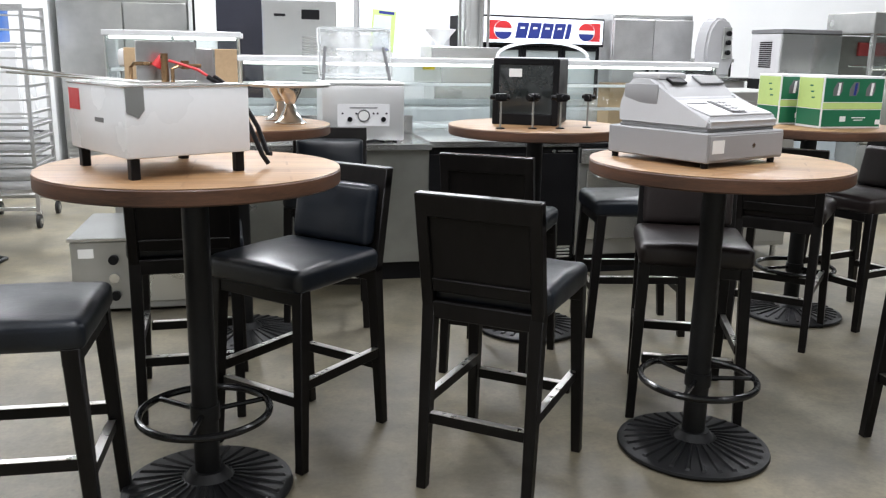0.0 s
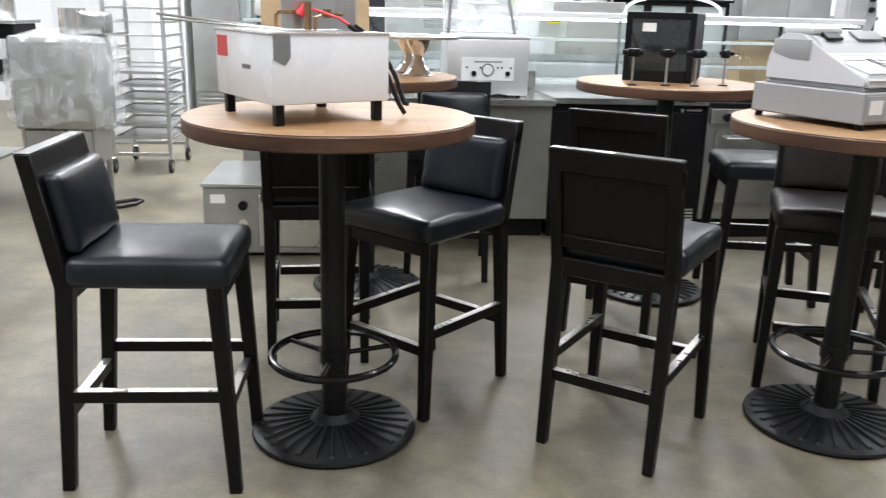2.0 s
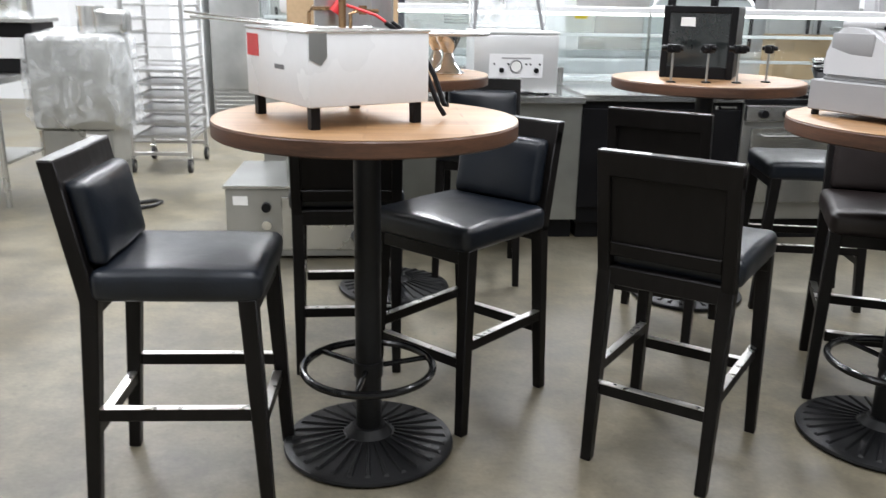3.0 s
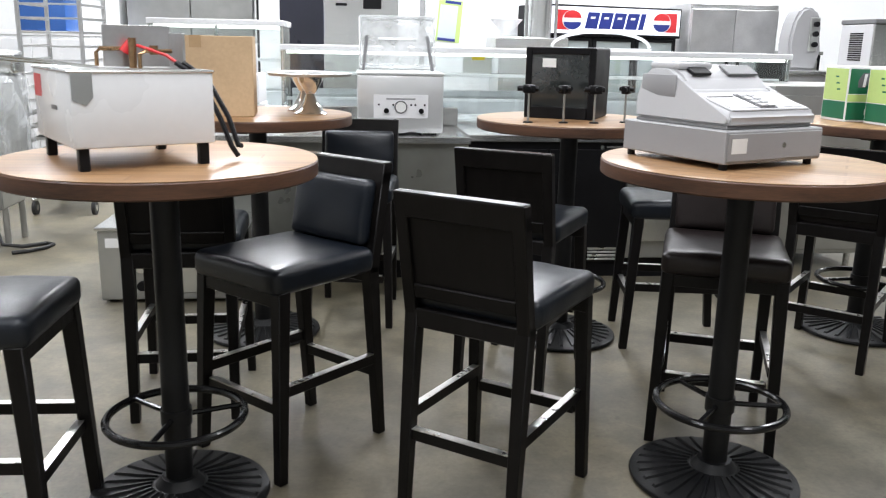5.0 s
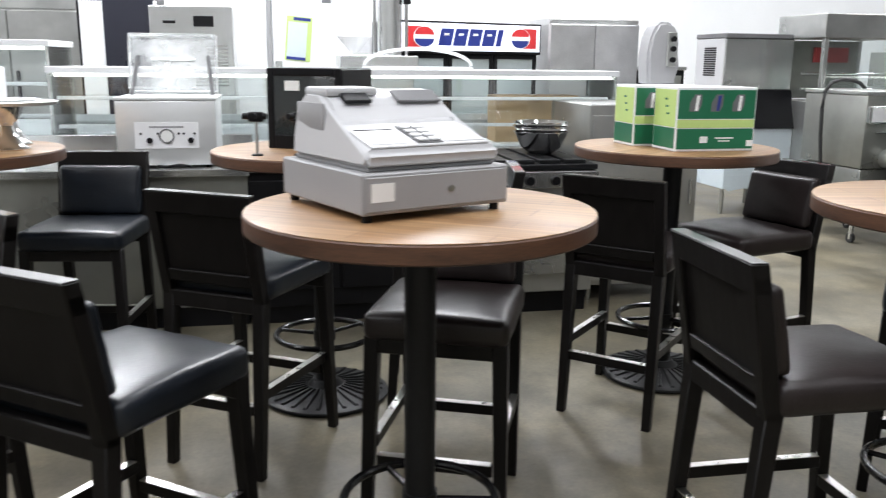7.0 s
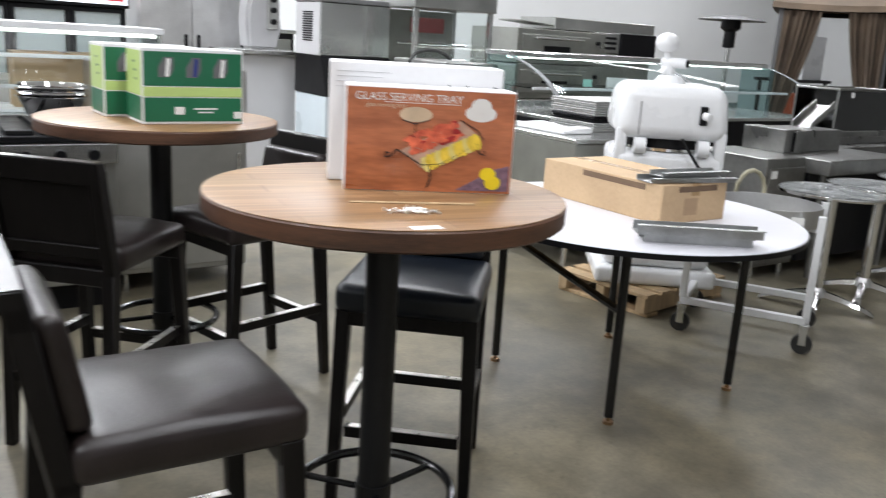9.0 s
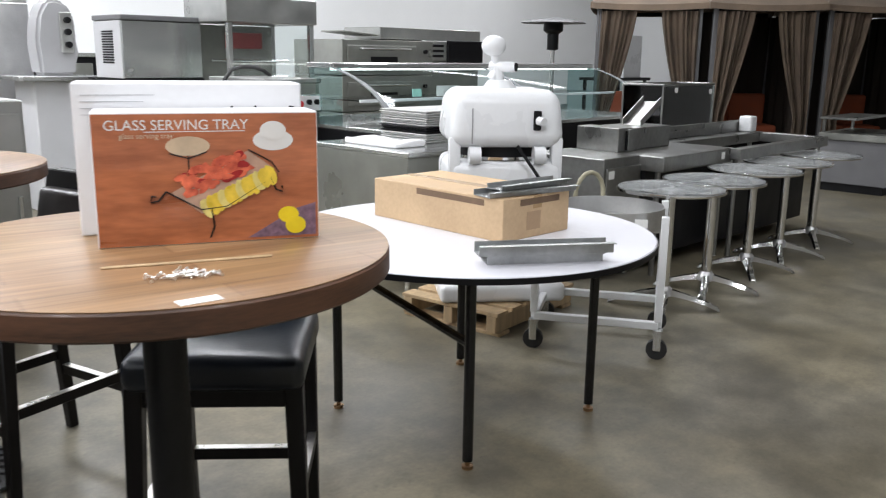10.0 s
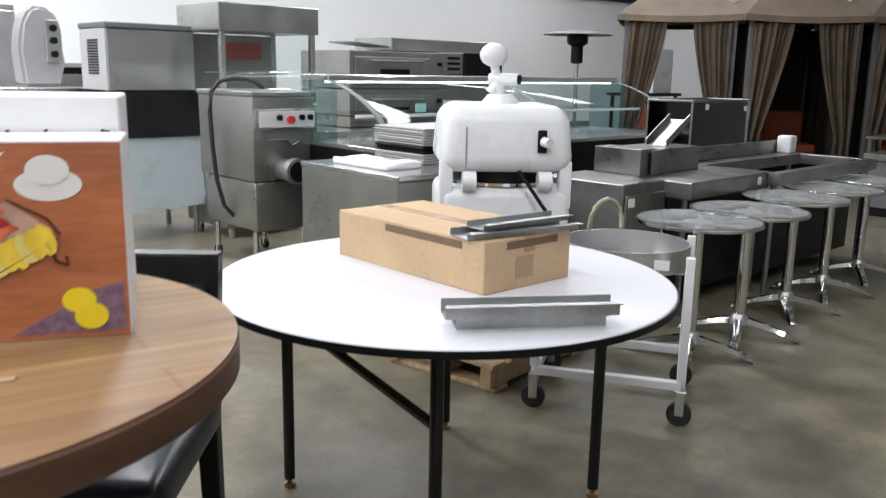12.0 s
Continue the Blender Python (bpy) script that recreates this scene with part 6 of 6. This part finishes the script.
# ---- sinks and bar stations ----
def sink_row():
    k = steel_cabinet(5.87, 6.29, -1.03, -0.45, 0.08, 0.80, "low stainless cabinet with label and small tap", SINKSTEEL, 1)
    part("drain_hose", shape(t([(-0.32 + 0.10 * math.cos(a), -0.30 + 0.02 * a, 0.62 + 0.11 * math.sin(a)) for a in [i * 0.5 - 0.5 for i in range(10)]], 0.014)), CREAMHOSE, k, "cream loop of hose")
    part("label", shape(b(-0.22, -0.16, -0.3375, -0.3365, 0.68, 0.73, 0)), PAPER, k)
    s = thing("bar_sink", hall(6.76, -0.85) @ Matrix.Diagonal((0.60, 1, 1, 1)), "long low steel bar sink with shadowed open base", "sink")
    part("top", shape(b(-0.78, 0.78, -0.36, 0.36, 0.70, 0.80, 0.006)), SINKSTEEL, s)
    part("basin_box", shape(b(-0.76, -0.5, 0.0, 0.34, 0.801, 0.96, 0.004), b(-0.48, 0.40, 0.02, 0.34, 0.801, 0.95, 0.004), b(-0.60, -0.42, -0.02, 0.0, 0.802, 0.95, 0.002)), SINKSTEEL, s)
    # thin black plate put in for the dark of the slot
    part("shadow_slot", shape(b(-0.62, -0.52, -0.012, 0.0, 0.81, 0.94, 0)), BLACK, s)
    part("chute", shape(b(-0.22, 0.24, 0.12, 0.26, 0, 0.010, 0.002), b(-0.22, 0.24, 0.11, 0.12, 0, 0.05, 0.002), b(-0.22, 0.24, 0.26, 0.27, 0, 0.05, 0.002), move=pose(0.2, 0.0, 1.02, 0, -20, 0)), SINKSTEEL, s)
    part("tag", shape(b(0.52, 0.60, -0.3615, -0.3605, 0.73, 0.78, 0)), PAPER, s)
    # black block fills the open base in place of its shade
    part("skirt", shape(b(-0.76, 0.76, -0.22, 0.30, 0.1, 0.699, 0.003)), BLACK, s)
    for i in (-1, 1):
        for j in (-1, 1):
            part("leg", shape(c((i * 0.72, j * 0.3, 0), (i * 0.72, j * 0.3, 0.70), 0.02)), SINKSTEEL, s)
    s2 = thing("bar_station", hall(7.95, -0.93) @ Matrix.Diagonal((0.90, 1, 1, 1)), "long low steel bar station with recessed wells", "counter")
    part("top", shape(b(-0.80, 1.0, -0.36, -0.28, 0.72, 0.80, 0.004), b(-0.80, 1.0, 0.20, 0.36, 0.72, 0.80, 0.004), b(-0.80, -0.72, -0.28, 0.20, 0.72, 0.80, 0.004), b(0.9, 1.0, -0.28, 0.20, 0.72, 0.80, 0.004)), SINKSTEEL, s2)
    part("well", shape(b(-0.72, 0.9, -0.28, 0.20, 0.60, 0.62, 0.002)), SINKSTEEL, s2)
    part("back_splash", shape(b(-0.80, 1.0, 0.361, 0.39, 0.70, 0.90, 0.004)), SINKSTEEL, s2)
    # same black fill between the legs, shade given as a solid
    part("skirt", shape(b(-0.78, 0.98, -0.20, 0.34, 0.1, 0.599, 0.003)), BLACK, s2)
    for i in (-0.74, 0.94):
        for j in (-0.3, 0.3):
            part("leg", shape(c((i, j, 0), (i, j, 0.72), 0.02)), SINKSTEEL, s2)
    s3 = thing("glass_guard_box", hall(7.75, -0.38) @ Matrix.Diagonal((0.95, 1, 1, 1)), "clear glass guard box in a thin steel frame", "display box")
    z0, z1 = 0.86, 1.22
    fr = [c((i, j, z0), (i, j, z1), 0.008, n=8) for i in (-0.43, 0.43) for j in (-0.18, 0.18)]
    part("frame", shape(*fr, t([(-0.43, -0.18, z1), (0.43, -0.18, z1), (0.43, 0.18, z1), (-0.43, 0.18, z1)], 0.009, 8, True)), SINKSTEEL, s3)
    for j in (-0.18, 0.18):
        part("pane", shape(b(-0.42, 0.42, j - 0.002, j + 0.002, z0, z1 - 0.01, 0)), CASEGLASS, s3).visible_shadow = False
    part("base_box", shape(b(-0.45, 0.45, -0.2, 0.2, 0.801, 0.859, 0.004)), SINKSTEEL, s3)
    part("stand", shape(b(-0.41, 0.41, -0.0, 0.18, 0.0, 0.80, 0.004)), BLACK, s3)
    part("tag", shape(b(-0.25, -0.20, -0.184, -0.183, 1.16, 1.2, 0)), PAPER, s3)
    part("tag", shape(b(0.34, 0.39, -0.184, -0.183, 1.14, 1.18, 0)), PAPER, s3)
    w = thing("white_bottle", hall(8.72, -0.64, 0.80), "white plastic jug on the bar station", "jug")
    part("jug", shape(b(-0.06, 0.06, -0.06, 0.06, 0, 0.14, 0.02, 3)), WHITE, w)
    ov = thing("floor_oven", hall(11.7, -0.75) @ Matrix.Scale(0.92, 4), "low steel griddle oven at the aisle end", "oven")
    part("body", shape(b(-0.45, 0.6, -0.4, 0.4, 0.1, 0.62, 0.006)), MIDGREY, ov)
    part("top", shape(b(-0.48, 0.62, -0.44, 0.42, 0.621, 0.70, 0.006)), GREYSTEEL, ov)
    part("door", shape(b(-0.38, 0.5, -0.42, -0.401, 0.16, 0.55, 0.004)), SINKSTEEL, ov)
    part("shelf", shape(b(-0.48, 0.62, 0.0, 0.42, 0.86, 0.89, 0.004), c((-0.44, 0.38, 0.70), (-0.44, 0.38, 0.86), 0.02), c((0.58, 0.38, 0.70), (0.58, 0.38, 0.86), 0.02)), SINKSTEEL, ov)
    part("plinth", shape(b(-0.42, 0.57, -0.36, 0.36, 0, 0.1, 0.003)), BLACK, ov)


sink_row()


# ---- curtained cabanas ----
def curtain(x0, x1, y, z0, z1, pinch, seed):
    """A hanging cloth with folds, gathered towards its tie."""
    bm = bmesh.new()
    n, rows = 48, 20
    grid = []
    for r in range(rows + 1):
        f = r / rows
        z = z1 + (z0 - z1) * f
        tie = 0.72
        g = 1 - pinch * min(1, f / tie) ** 1.3 + 0.45 * pinch * max(0, f - tie)
        line = []
        for i in range(n + 1):
            s = i / n
            mid = x0 if seed % 2 == 0 else x1
            x = mid + (x0 + (x1 - x0) * s - mid) * g
            yy = y + 0.055 * math.sin(s * 19 + 1.7 * math.sin(s * 5 + seed) + seed + 0.8 * f) * (0.45 + 0.55 * f) + 0.022 * math.sin(s * 43 + seed * 2 + 2.5 * f + 1.2 * math.sin(s * 9))
            line.append(bm.verts.new((x, yy, z)))
        grid.append(line)
    for r in range(rows):
        for i in range(n):
            bm.faces.new((grid[r][i], grid[r][i + 1], grid[r + 1][i + 1], grid[r + 1][i]))
    made = bmesh.ops.solidify(bm, geom=bm.faces[:], thickness=0.006)
    return bm


def cabana(m, closed=True):
    k = thing("cabana", m, "brown canvas cabana with tied-back curtains", "gazebo", "canvas cabanas")
    w, d, h = 0.68, 0.85, 2.12
    for i in (-w, w):
        for j in (-d, d):
            part("post", shape(b(i - 0.03, i + 0.03, j - 0.03, j + 0.03, 0, h, 0.004)), MIDGREY, k)
    for j in (-d, d):
        part("ceiling_frame", shape(b(-w, w, j - 0.02, j + 0.02, h - 0.06, h, 0.003)), BLACK, k)
    bm = bmesh.new()
    eave = [(-w - 0.12, -d - 0.12), (w + 0.12, -d - 0.12), (w + 0.12, d + 0.12), (-w - 0.12, d + 0.12)]
    rings = []
    for s, z in ((1.0, h - 0.03), (1.0, h + 0.05), (0.62, h + 0.30), (0.26, h + 0.58), (0.26, h + 0.68), (0.0, h + 0.8)):
        ring = []
        for q in range(4):
            a, e = eave[q], eave[(q + 1) % 4]
            for f in range(8):
                x, y = a[0] + (e[0] - a[0]) * f / 8, a[1] + (e[1] - a[1]) * f / 8
                sag = 0.03 * math.sin(math.pi * f / 8) if s > 0.3 else 0
                ring.append(bm.verts.new((x * max(s, 0.02), y * max(s, 0.02), z - sag)))
        rings.append(ring)
    for one, two in zip(rings, rings[1:]):
        for q in range(32):
            bm.faces.new((one[q], one[(q + 1) % 32], two[(q + 1) % 32], two[q]))
    part("canopy", bm, CANVAS, k, "taupe canvas canopy")
    for i, (a, e) in enumerate(((-w, -w + 0.52), (w - 0.52, w))):
        part("curtain", curtain(a, e, -d - 0.05, 0.08, h - 0.06, 0.62, i), CANVAS, k, "tied-back canvas curtain")
    # inner curtains take the darkened copy, interior shade painted in
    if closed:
        part("back_curtain", curtain(-w, w, d, 0.05, h - 0.06, 0.0, 3), SHADEDCANVAS, k)
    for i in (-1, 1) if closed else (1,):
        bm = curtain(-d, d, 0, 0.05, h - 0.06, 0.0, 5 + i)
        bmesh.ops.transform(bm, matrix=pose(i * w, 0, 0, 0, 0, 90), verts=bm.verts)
        part("side_curtain", bm, SHADEDCANVAS, k)
    return k


def sofa(m):
    k = thing("lounge_seat", m, "low rust-orange cushioned seat inside the cabana", "sofa", "lounge seats")
    part("frame", shape(b(-0.58, 0.58, -0.35, 0.4, 0.06, 0.34, 0.01), b(-0.58, 0.58, 0.3, 0.4, 0.34, 0.82, 0.01)), DARKWOOD, k)
    for i in (-1, 1):
        part("cushion", cushion(min(0, i * 0.55), max(0, i * 0.55), -0.36, 0.18, 0.345, 0.48, 0.04, 0.02, 2 + i), ORANGE, k)
        part("back_cushion", cushion(min(0, i * 0.55), max(0, i * 0.55), 0.185, 0.295, 0.46, 0.92, 0.04, 0.0, 4 + i), ORANGE, k)
        part("foot", shape(b(i * 0.55 - 0.03, i * 0.55 + 0.03, -0.3, 0.36, 0, 0.0595, 0.004)), DARKWOOD, k)


for u, v, yaw in ((12.7, 2.79, -60), (13.56, 1.69, -47), (14.8, 0.58, -47)):
    cabana(hall(u, v, 0, yaw), yaw > -50)
    sofa(hall(u + 0.2, v + 0.14, 0, yaw))


def locker(u, v):
    k = thing("white_cabinet", hall(u, v), "white metal cabinet on a dark table", "cabinet")
    part("body", shape(b(-0.3, 0.3, -0.25, 0.25, 1.08, 1.82, 0.006)), WHITE, k)
    part("table", shape(b(-0.8, 0.5, -0.35, 0.35, 1.03, 1.079, 0.004), b(-0.75, -0.70, -0.3, -0.25, 0, 1.029, 0.003), b(0.4, 0.45, -0.3, -0.25, 0, 1.029, 0.003), b(-0.75, -0.70, 0.25, 0.3, 0, 1.029, 0.003), b(0.4, 0.45, 0.25, 0.3, 0, 1.029, 0.003)), DARKWOOD, k)


locker(14.9, 4.6)


# ---- left side ----
def pan_rack():
    k = thing("sheet_pan_rack", hall(-3.03, 2.27), "tall aluminium sheet-pan rack on casters", "rack")
    w, d, h = 0.23, 0.31, 1.72
    for i in (-w, w):
        for j in (-d, d):
            part("post", shape(b(i - 0.014, i + 0.014, j - 0.014, j + 0.014, 0.13, h, 0.002)), ALU, k)
            cs = part("caster", shape(c((i - 0.014, j, 0.055), (i + 0.014, j, 0.055), 0.055, n=20)), RUBBER, k, "black rubber wheel")
            part("fork", shape(b(i - 0.022, i + 0.022, j - 0.02, j + 0.02, 0.112, 0.1295, 0.002)), STEEL, cs)
            part("hub", shape(c((i - 0.017, j, 0.055), (i + 0.017, j, 0.055), 0.025, n=12)), STEEL, cs)
    for z in (0.14, h - 0.03):
        part("frame_bar", shape(b(-w, w, -d - 0.012, -d + 0.012, z, z + 0.028, 0.002)), ALU, k)
        part("frame_bar", shape(b(-w, w, d - 0.012, d + 0.012, z, z + 0.0275, 0.002)), ALU, k)
    for r in range(14):
        z = 0.26 + r * 0.105
        for i in (-1, 1):
            part("slide", shape(b(i * w - 0.012, i * w + 0.012, -d, d, z, z + 0.02, 0.001)), ALU, k)
        if r in (0, 1, 2, 3, 4, 5):
            p = thing("sheet_pan", hall(-3.03, 2.27, z + 0.021), "flat aluminium sheet pan in the rack", "baking pan", "sheet pans")
            part("pan", shape(b(-0.212, 0.212, -0.30, 0.30, 0, 0.006, 0.001), b(-0.212, -0.207, -0.30, 0.30, 0.006, 0.022, 0), b(0.207, 0.212, -0.30, 0.30, 0.006, 0.022, 0),
                              b(-0.207, 0.207, -0.30, -0.295, 0.006, 0.022, 0), b(-0.207, 0.207, 0.295, 0.30, 0.006, 0.022, 0)), ALU, p)
        else:
            part("rung", shape(b(-w, w, -d - 0.008, -d + 0.008, z + 0.003, z + 0.017, 0.001)), ALU, k)


pan_rack()


def wrapped_mixer():
    k = thing("wrapped_machine", hall(-3.27, 1.02), "steel kitchen machine wrapped in clear plastic film", "kitchen machine")
    part("body", shape(b(-0.28, 0.26, -0.22, 0.24, 0.52, 1.14, 0.02, 2)), DULLSTEEL, k)
    part("lower_body", shape(b(-0.24, 0.22, -0.2, 0.2, 0.26, 0.519, 0.01)), DULLSTEEL, k)
    part("motor", shape(c((0.05, 0.1, 1.141), (0.05, 0.1, 1.32), 0.09, n=22), b(0.1, 0.3, 0.0, 0.2, 1.141, 1.30, 0.03, 3)), STEEL, k)
    for i, j in ((-0.2, -0.16), (-0.2, 0.16), (0.2, -0.12), (0.2, 0.16)):
        part("leg", shape(c((i, j, 0.0), (i, j, 0.26), 0.022)), DULLSTEEL, k)
    part("tag", shape(b(0.05, 0.12, -0.205, -0.2012, 0.44, 0.49, 0)), PAPER, k)
    bm = bmesh.new()
    n, rows = 84, 22
    grid = []
    for r in range(rows + 1):
        f = r / rows
        z = 1.19 - 0.60 * f
        line = []
        for i in range(n):
            a = i * math.tau / n
            q = max(abs(math.cos(a)), abs(math.sin(a))) ** 0.75
            fold = 0.020 * math.sin(a * 15 + 2 * f + 1.2 * math.sin(5 * f + a)) * (0.25 + f) + 0.024 * noise.noise((math.cos(a) * 3, math.sin(a) * 3, f * 4))
            x, y = (0.315 / q + fold + 0.03 * f) * math.cos(a), (0.275 / q + fold + 0.03 * f) * math.sin(a)
            drop = 0.05 * math.sin(a * 3 + 1) * f + (0.10 * f * math.exp(-((a - 5.7) / 0.5) ** 2))
            line.append(bm.verts.new((x * (0.35 + 0.65 * min(1, f * 9)), y * (0.35 + 0.65 * min(1, f * 9)), z - drop)))
        grid.append(line)
    for r in range(rows):
        for i in range(n):
            j = (i + 1) % n
            bm.faces.new((grid[r][i], grid[r][j], grid[r + 1][j], grid[r + 1][i]))
    bm.faces.new(grid[0])
    part("film", bm, FILM, k, "crumpled clear plastic film").visible_shadow = False
    part("power_cord", shape(t([(0.1, 0, 0.3), (0.12, -0.12, 0.15), (0.20, -0.22, 0.03), (0.32, -0.20, 0.013), (0.44, -0.10, 0.013), (0.50, -0.14, 0.013), (0.48, -0.24, 0.013), (0.40, -0.33, 0.013), (0.32, -0.38, 0.013)], 0.013)), RUBBER, k)


wrapped_mixer()


def left_table():
    k = thing("work_table", hall(-4.25, 1.0), "steel work table with items on its shelf", "table")
    part("top", shape(b(-0.55, 0.52, -0.3, 0.45, 0.82, 0.86, 0.004)), STEEL, k)
    for i in (-0.5, 0.48):
        for j in (-0.26, 0.4):
            part("leg", shape(c((i, j, 0), (i, j, 0.82), 0.02)), STEEL, k)
    part("shelf", shape(b(-0.5, 0.48, -0.26, 0.4, 0.28, 0.30, 0.003)), DULLSTEEL, k)
    m2 = thing("dark_grill", hall(-3.95, 1.35, 0.86), "black griddle with white side panel", "grill")
    part("body", shape(b(-0.25, 0.3, -0.2, 0.2, 0, 0.34, 0.008)), BLACK, m2)
    part("side_panel", shape(b(-0.05, 0.24, -0.215, -0.201, 0.1, 0.24, 0.003)), WHITE, m2)
    part("top", shape(b(-0.28, 0.33, -0.24, 0.22, 0.341, 0.37, 0.004)), STEEL, m2)
    pot = thing("stock_pot", hall(-3.9, 1.38, 1.231), "tall dull steel stock pot", "pot")
    part("pot", shape(lathe([(0, 0), (0.17, 0), (0.175, 0.01), (0.175, 0.27), (0.185, 0.275), (0.165, 0.275), (0.165, 0.02), (0, 0.015)], 36)), STEEL, pot)
    st = thing("box_stack", hall(-4.35, 0.95, 0.30), "flattened cardboard boxes stacked on the shelf", "boxes")
    for i in range(9):
        part("flat_box", shape(b(-0.32, 0.36, -0.2, 0.22, i * 0.035, i * 0.035 + 0.032, 0.003), move=pose(0.012 * math.sin(i * 2.3), 0.01 * math.cos(i * 1.7), 0)), CARD, st)
    big2 = carton(0, 0, 0, 0.4, 0.4, 0.5, 0, "brown cardboard box beside the work table")
    big2.matrix_world = hall(-4.55, 0.8, 0.86)


left_table()


def blue_bin():
    k = thing("shelf_unit", hall(-3.75, 3.7), "white storage shelf unit by the wall", "shelf")
    part("body", shape(b(-0.45, 0.5, -0.25, 0.3, 0, 1.40, 0.006)), WHITE, k)
    part("top", shape(b(-0.46, 0.51, -0.262, 0.3, 1.401, 1.44, 0.004)), WHITEMAT, k)
    part("door", shape(b(-0.44, 0.024, -0.268, -0.252, 0.06, 1.37, 0.003)), WHITE, k)
    part("door", shape(b(0.028, 0.49, -0.268, -0.252, 0.06, 1.37, 0.003)), WHITE, k)
    bb = thing("blue_crate", hall(-3.62, 3.66, 1.441), "blue plastic storage crate", "crate")
    part("crate", shape(b(-0.22, 0.22, -0.2, 0.2, 0, 0.36, 0.02, 2)), BINBLUE, bb)
    part("rim", shape(b(-0.235, 0.235, -0.215, 0.215, 0.3, 0.33, 0.004)), BINBLUE, bb)


blue_bin()
structure("trim", [b(-3.62, -3.12, 4.55, 5.0, 0, 3.0, 0.004)], WALL, "white painted wall pier", category="pier")


def warmer():
    k = thing("warming_cabinet", hall(-1.66, -0.08), "low steel warming cabinet with knobs and label", "cabinet")
    part("body", shape(b(-0.38, 0.40, -0.36, 0.36, 0.02, 0.40, 0.006)), DULLSTEEL, k)
    part("top", shape(b(-0.39, 0.41, -0.37, 0.37, 0.401, 0.42, 0.003)), STEEL, k)
    part("label", shape(b(-0.3825, -0.3812, -0.05, 0.06, 0.30, 0.36, 0)), PAPER, k)
    part("label", shape(b(-0.34, -0.26, -0.3625, -0.3612, 0.31, 0.36, 0)), PAPER, k)
    for z in (0.30, 0.20, 0.1):
        part("knob", shape(c((-0.16, -0.385, z), (-0.16, -0.361, z), 0.026)), BLACK if z != 0.2 else CHROME, k)
    part("door", shape(b(-0.08, 0.36, -0.374, -0.361, 0.06, 0.36, 0.005)), STEEL, k)
    for i in (-0.33, 0.35):
        for j in (-0.3, 0.3):
            part("foot", shape(c((i, j, 0), (i, j, 0.02), 0.025)), BLACK, k)


warmer()
wrap = thing("paper_roll", pose(-0.205, 4.86, TOP, 0, 0, 10), "rolled white packing paper on the bar table", "paper roll")
part("roll", shape(b(-0.11, 0.06, -0.12, 0.12, 0.0, 0.02, 0.004), b(-0.12, 0.07, -0.10, 0.12, 0.26, 0.34, 0.02, 2), b(-0.04, 0.04, -0.05, 0.06, 0.02, 0.26, 0.004)), WHITEMAT, wrap)


def foam_box(z, w, turn):
    k = thing("foam_box", hall(-1.42, 0.28, z, turn), "white foam packing block in a stack", "box", "white foam blocks")
    part("block", shape(b(-w, w, -0.14, 0.14, 0, 0.168, 0.012, 2)), WHITEMAT, k)
    part("hollow", shape(c((w - 0.06, -0.1415, 0.085), (w - 0.06, -0.1402, 0.085), 0.03, n=20)), GREYPLASTIC, k)


foam_box(0.871, 0.22, 4)
foam_box(1.040, 0.20, -3)
foam_box(1.209, 0.17, 6)
